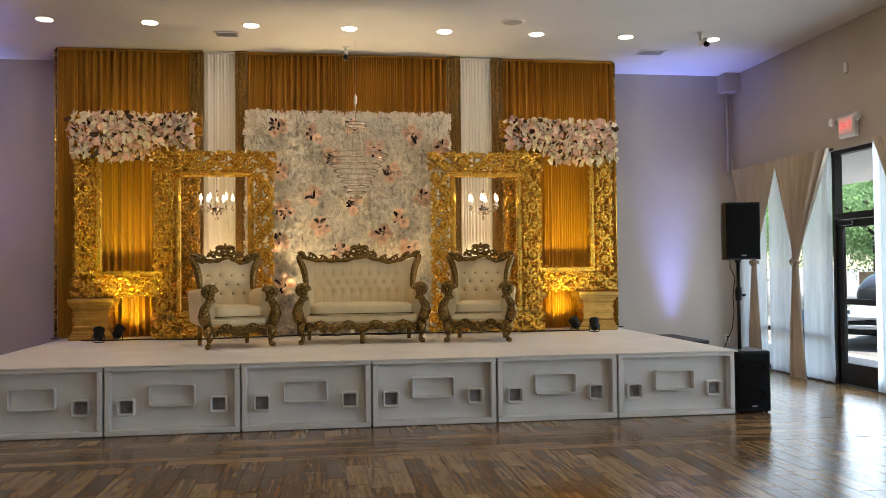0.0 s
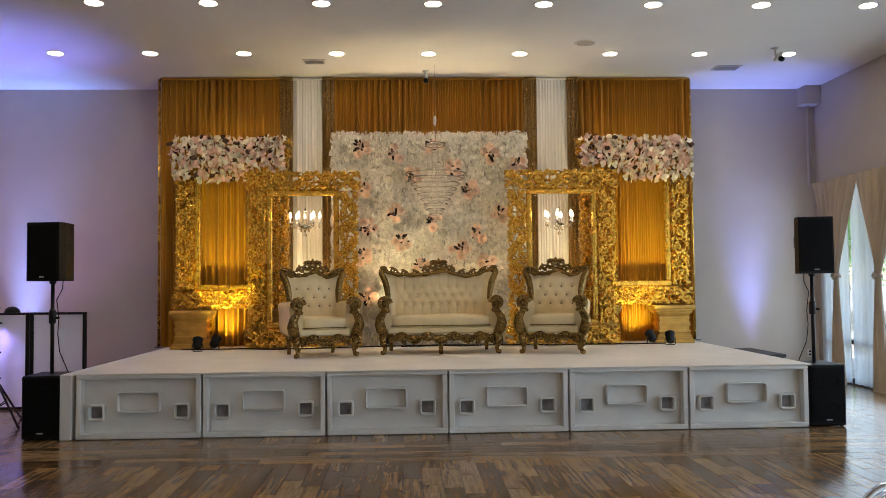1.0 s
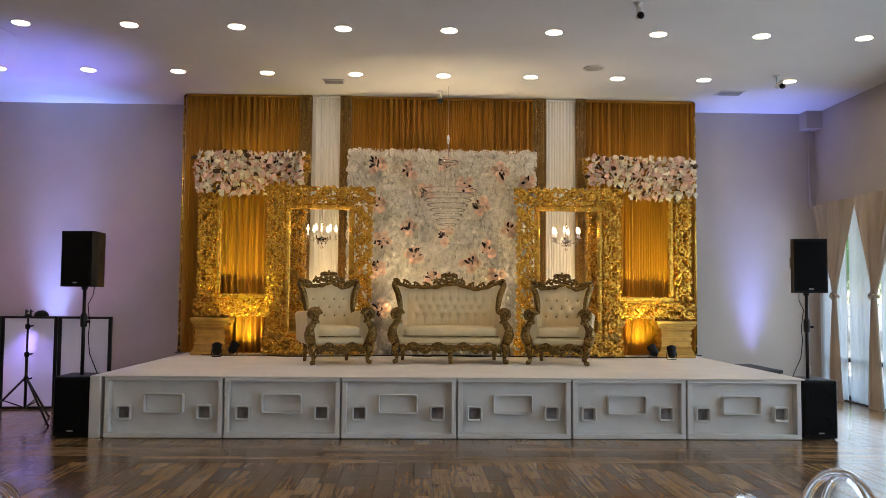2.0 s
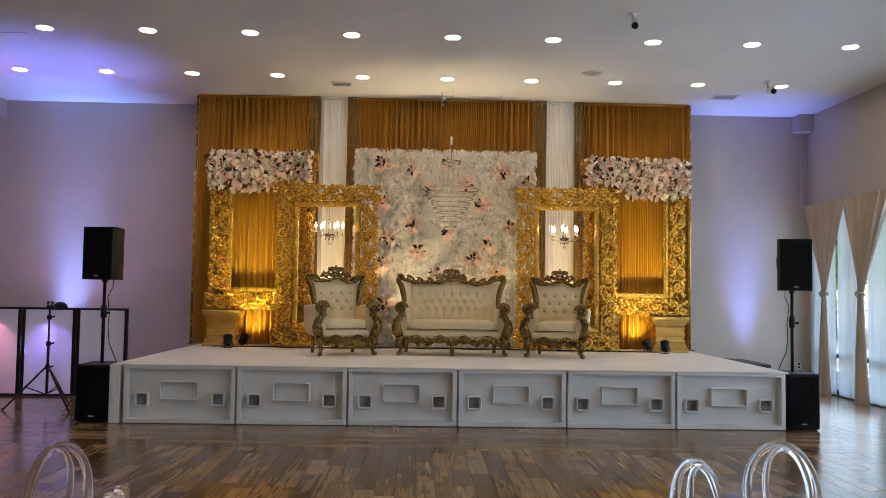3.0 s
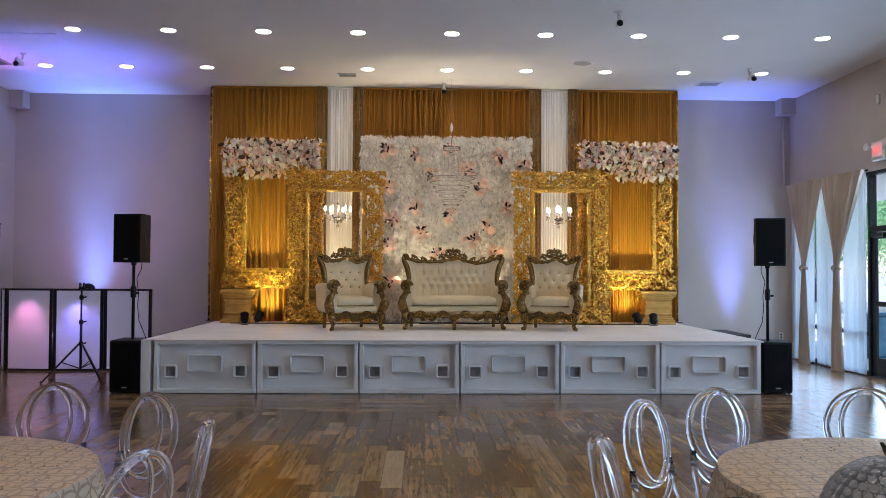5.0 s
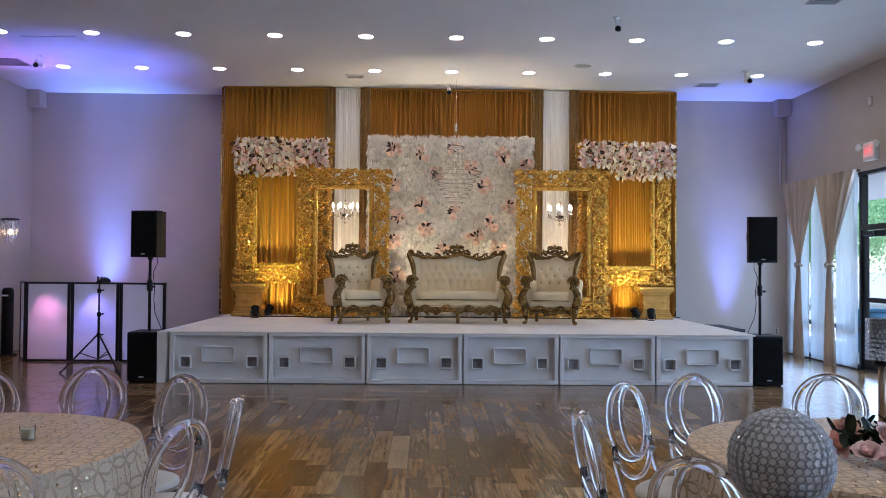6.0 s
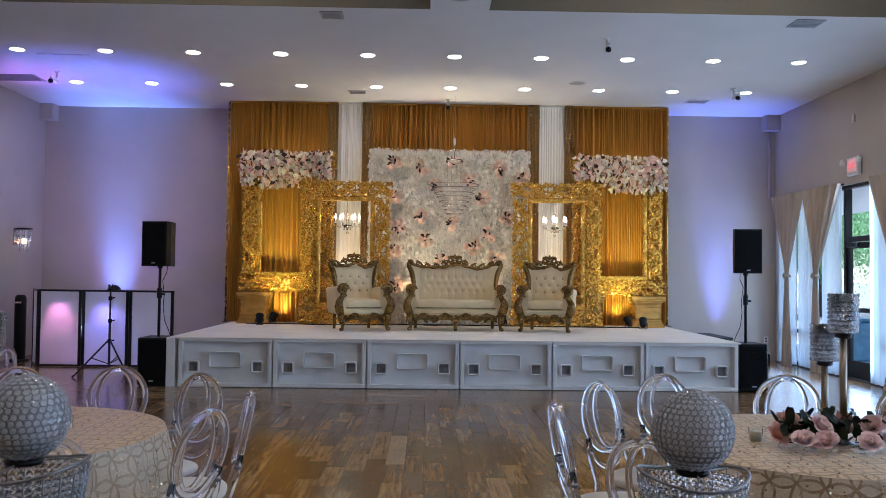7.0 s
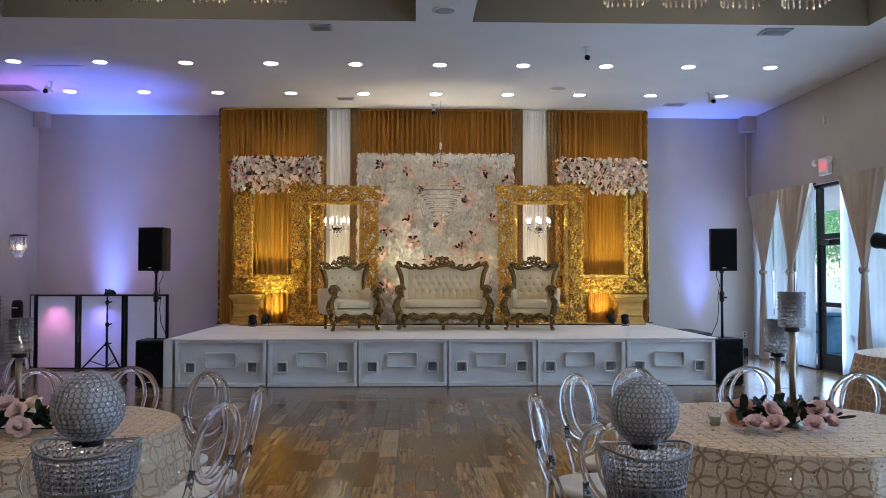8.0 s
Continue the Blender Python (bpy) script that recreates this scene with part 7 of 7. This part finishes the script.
bin_ = thing("trash_bin", pose(7.42, 4.42, -0.01), "blue grey outdoor trash bin with a bag rim", "trash bin")
part("body", Geo().box(-0.26, -0.26, 0.02, 0.26, 0.26, 0.70, 0.04), BINBLUE, bin_)
part("bag", Geo().lathe([(0.34, 0.60), (0.36, 0.66), (0.35, 0.72), (0.30, 0.73)], 20, cap=False), BINBLUE, bin_, smooth=True)
part("lid", Geo().box(-0.28, -0.28, 0.735, 0.28, 0.28, 0.80, 0.03), BINBLUE, bin_)


def parked_car(m, label):
    ob = thing("parked_car", m, label, "car", "parked cars")

    def hull(u, v):
        y = -2.2 + 4.4 * u
        e = 1 - abs(2 * u - 1) ** 6
        hw_ = 0.72 + 0.18 * e
        a = math.pi * v
        k = min(1, u / 0.42)
        zt = 0.56 + 0.30 * k * k * (3 - 2 * k) - 0.16 * max(0, (u - 0.85) / 0.15)
        return (hw_ * math.copysign(abs(math.cos(a)) ** 0.5, math.cos(a)), y, 0.25 + (zt - 0.25) * math.sin(a) ** 0.6 if 0 < v < 1 else 0.25)

    part("body", Geo().grid(hull, 24, 18), CARPAINT, ob, smooth=True)

    def cab(u, v):
        y = -0.75 + 2.5 * u
        k = math.sin(math.pi * u) ** 0.5 if 0 < u < 1 else 0
        a = math.pi * v
        return (0.70 * (0.75 + 0.25 * k) * math.copysign(abs(math.cos(a)) ** 0.5, math.cos(a)), y, 0.86 + 0.58 * k * (math.sin(a) ** 0.5 if 0 < v < 1 else 0))

    part("cabin", Geo().grid(cab, 20, 16), CARGLASS, ob, smooth=True)
    part("grille", Geo().box(-0.30, -2.22, 0.44, 0.30, -2.14, 0.53, 0.03), BLACK, ob)
    part("air_intake", Geo().box(-0.55, -2.20, 0.28, 0.55, -2.10, 0.38, 0.03), BLACK, ob)
    part("bumper", Geo().tube([(-0.80, -1.98, 0.40), (-0.62, -2.18, 0.42), (0, -2.24, 0.42), (0.62, -2.18, 0.42), (0.80, -1.98, 0.40)], 0.045, 8), CARPAINT, ob, smooth=True)
    part("bonnet_edge", Geo().tube([(-0.70, -2.02, 0.57), (-0.4, -2.14, 0.58), (0.4, -2.14, 0.58), (0.70, -2.02, 0.57)], 0.025, 8), CARPAINT, ob, smooth=True)
    for s in (-1, 1):
        part("headlight", Geo().box(s * 0.62 - 0.14, -2.15, 0.47, s * 0.62 + 0.14, -2.00, 0.55, 0.03), CHROME, ob)
        for y in (-1.35, 1.35):
            wh = part("wheel", Geo().lathe([(0.20, -0.10), (0.31, -0.09), (0.33, -0.05), (0.33, 0.05), (0.31, 0.09), (0.20, 0.10)], 24).moved(pose(s * 0.80, y, 0.33, 0, 90, 0)), BLACK, ob, smooth=True)
            part("rim", Geo().lathe([(0.001, 0.11), (0.18, 0.105), (0.2, 0.09)], 18, cap=False).moved(pose(s * 0.80, y, 0.33, 0, 90 * s, 0)), CHROME, wh)


parked_car(pose(10.98, 7.5, -0.06, 0, 0, -50), "grey car parked outside the glass door")


def tree(x, y, h, seed):
    rnd = random.Random(seed)
    ob = thing("tree", pose(x, y, -0.06), "leafy green tree at the parking lot", "tree", "outdoor trees")
    trunk = Geo().tube([(0, 0, 0), (0.05, 0.02, h * 0.25), (0.0, 0.08, h * 0.5), (0.1, 0.0, h * 0.75)], (0.17, 0.13, 0.09, 0.04), 8)
    tips = []
    for k in range(9):
        a = rnd.uniform(0, 6.28)
        z0 = h * rnd.uniform(0.28, 0.6)
        ln = h * rnd.uniform(0.22, 0.36)
        tip = (ln * math.cos(a), ln * math.sin(a), z0 + ln * rnd.uniform(0.3, 0.9))
        tips.append(tip)
        trunk.tube([(0.03, 0.03, z0), (tip[0] * 0.5, tip[1] * 0.5, z0 + (tip[2] - z0) * 0.6), tip], (0.06, 0.04, 0.015), 6)
    part("trunk", trunk, BARK, ob, smooth=True)
    vs, fs = [], []
    for k in range(21000):
        c = rnd.choice(tips)
        p = Vector((rnd.gauss(c[0], h * 0.11), rnd.gauss(c[1], h * 0.11), rnd.gauss(c[2], h * 0.10)))
        q = Euler((rnd.uniform(0, 6.28), rnd.uniform(0, 6.28), rnd.uniform(0, 6.28))).to_matrix()
        s = rnd.uniform(0.04, 0.085)
        o = len(vs)
        for w_ in ((-s, 0, 0), (0, -s * 0.45, 0), (s, 0, 0), (0, s * 0.45, 0)):
            vs.append(tuple(p + q @ Vector(w_)))
        fs.append((o, o + 1, o + 2, o + 3))
    part("crown", Geo().add(vs, fs), FOLIAGE, ob, "dense green leaves")["kind"] = "stuff"


for x, y, h, sd in ((18.0, 18.0, 6.0, 1), (20.0, 25.0, 7.0, 2), (16.0, 24.0, 5.5, 3), (25.0, 24.0, 8.0, 4), (20.0, 33.0, 8.0, 5), (24.0, 30.0, 8.0, 6), (21.5, 20.5, 6.5, 7)):
    tree(x, y, h, sd)
ob = thing("planter_sign", pose(14.4, 13.2, -0.06, 0, 0, -35), "brown board sign on two posts by the flower bed", "sign")
part("board", Geo().box(-0.28, -0.03, 0.80, 0.28, 0.03, 1.38, 0.01), SIGNWOOD, ob)
for s in (-0.22, 0.22):
    part("post", Geo().box(s - 0.03, -0.025, 0, s + 0.03, 0.025, 0.799, 0.004), SIGNWOOD, ob)
rnd = random.Random(77)
vs, fs = [], []
g = Geo()
for k in range(900):
    p = Vector((rnd.gauss(15.3, 0.7), rnd.gauss(12.6, 0.7), 0.15 + abs(rnd.gauss(0.25, 0.22))))
    q = Euler((rnd.uniform(0, 6.28), rnd.uniform(0, 6.28), rnd.uniform(0, 6.28))).to_matrix()
    g.add([tuple(p + q @ Vector(w_)) for w_ in ((-0.06, 0, 0), (0, -0.04, 0), (0.06, 0, 0), (0, 0.04, 0))], [(0, 1, 2, 3)])
tagged(part("flower_bed", g, PINK, None), "pink flowering bed beside the parking lot", "flower bed", kind="stuff")

# ---- floor of wood-look planks ----
floor = solid("floor", Geo().box(X0 - 0.2, Y0, -0.12, X1 + 0.2, Y1, -0.004, 0), GROUT, "dark brown wood-look plank floor, glossy", "floor", kind="structure")
PW, PL, JG, JE = 0.1505, 0.595, 0.003, 0.006
plank_mesh = Geo().box(0.0, 0.0, -0.0038, PW - JG, PL - JE, 0.0, 0.0012).mesh("plank", PLANK)
pale_mesh = Geo().box(0.0, 0.0, -0.0038, PW - JG, PL - JE, 0.0, 0.0012).mesh("plank", PALEPLANK)
rest, across = Geo(), Geo()
count = 0
rnd = random.Random(12)
nxp = int((X1 - X0) / PW) + 1
BAND0, BAND1 = -1.263, -0.36          # rows laid the other way in front of the stage


def quad_plank(g, x0, y0, x1, y1):
    b = 0.0012
    g.add([(x0, y0, -0.0038), (x1, y0, -0.0038), (x1, y1, -0.0038), (x0, y1, -0.0038), (x0 + b, y0 + b, 0), (x1 - b, y0 + b, 0), (x1 - b, y1 - b, 0), (x0 + b, y1 - b, 0)],
          [(4, 5, 6, 7), (0, 1, 5, 4), (1, 2, 6, 5), (2, 3, 7, 6), (3, 0, 4, 7)])


for i in range(nxp):
    x = X0 + i * PW
    off = (0.0, 0.33, 0.66, 0.17, 0.5, 0.83)[i % 6] * PL + rnd.uniform(-0.03, 0.03)
    for lo, hi in ((Y0, BAND0), (BAND1, Y1)):
        y = lo - off
        while y < hi:
            a, b = max(y, lo), min(y + PL, hi)
            if b - a > 0.02:
                if abs((b - a) - PL) < 1e-6 and -2.2 < x < 1.3 and -7.2 < a < -3.2 and count < 300:
                    worn = abs(x + 0.759) < 0.07 and -4.75 < a < -2.9
                    part("plank", pale_mesh if worn else plank_mesh, None, floor, "paler worn plank" if worn else "", m=pose(x, a, 0))
                    count += 1
                else:
                    quad_plank(rest, x, a, min(x + PW, X1) - JG, b - JE)
            y += PL
part("planks", rest, PLANKS, floor)["kind"] = "stuff"
ny = round((BAND1 - BAND0) / PW)
for j in range(ny):
    y = BAND0 + j * PW
    x = X0 - rnd.uniform(0, PL)
    while x < X1:
        a, b = max(x, X0), min(x + PL * 1.5, X1)
        if b - a > 0.02:
            quad_plank(across, a, y, b - JG, y + PW - JG)
        x += PL * 1.5
part("planks_across", across, PLANKX, floor)["kind"] = "stuff"
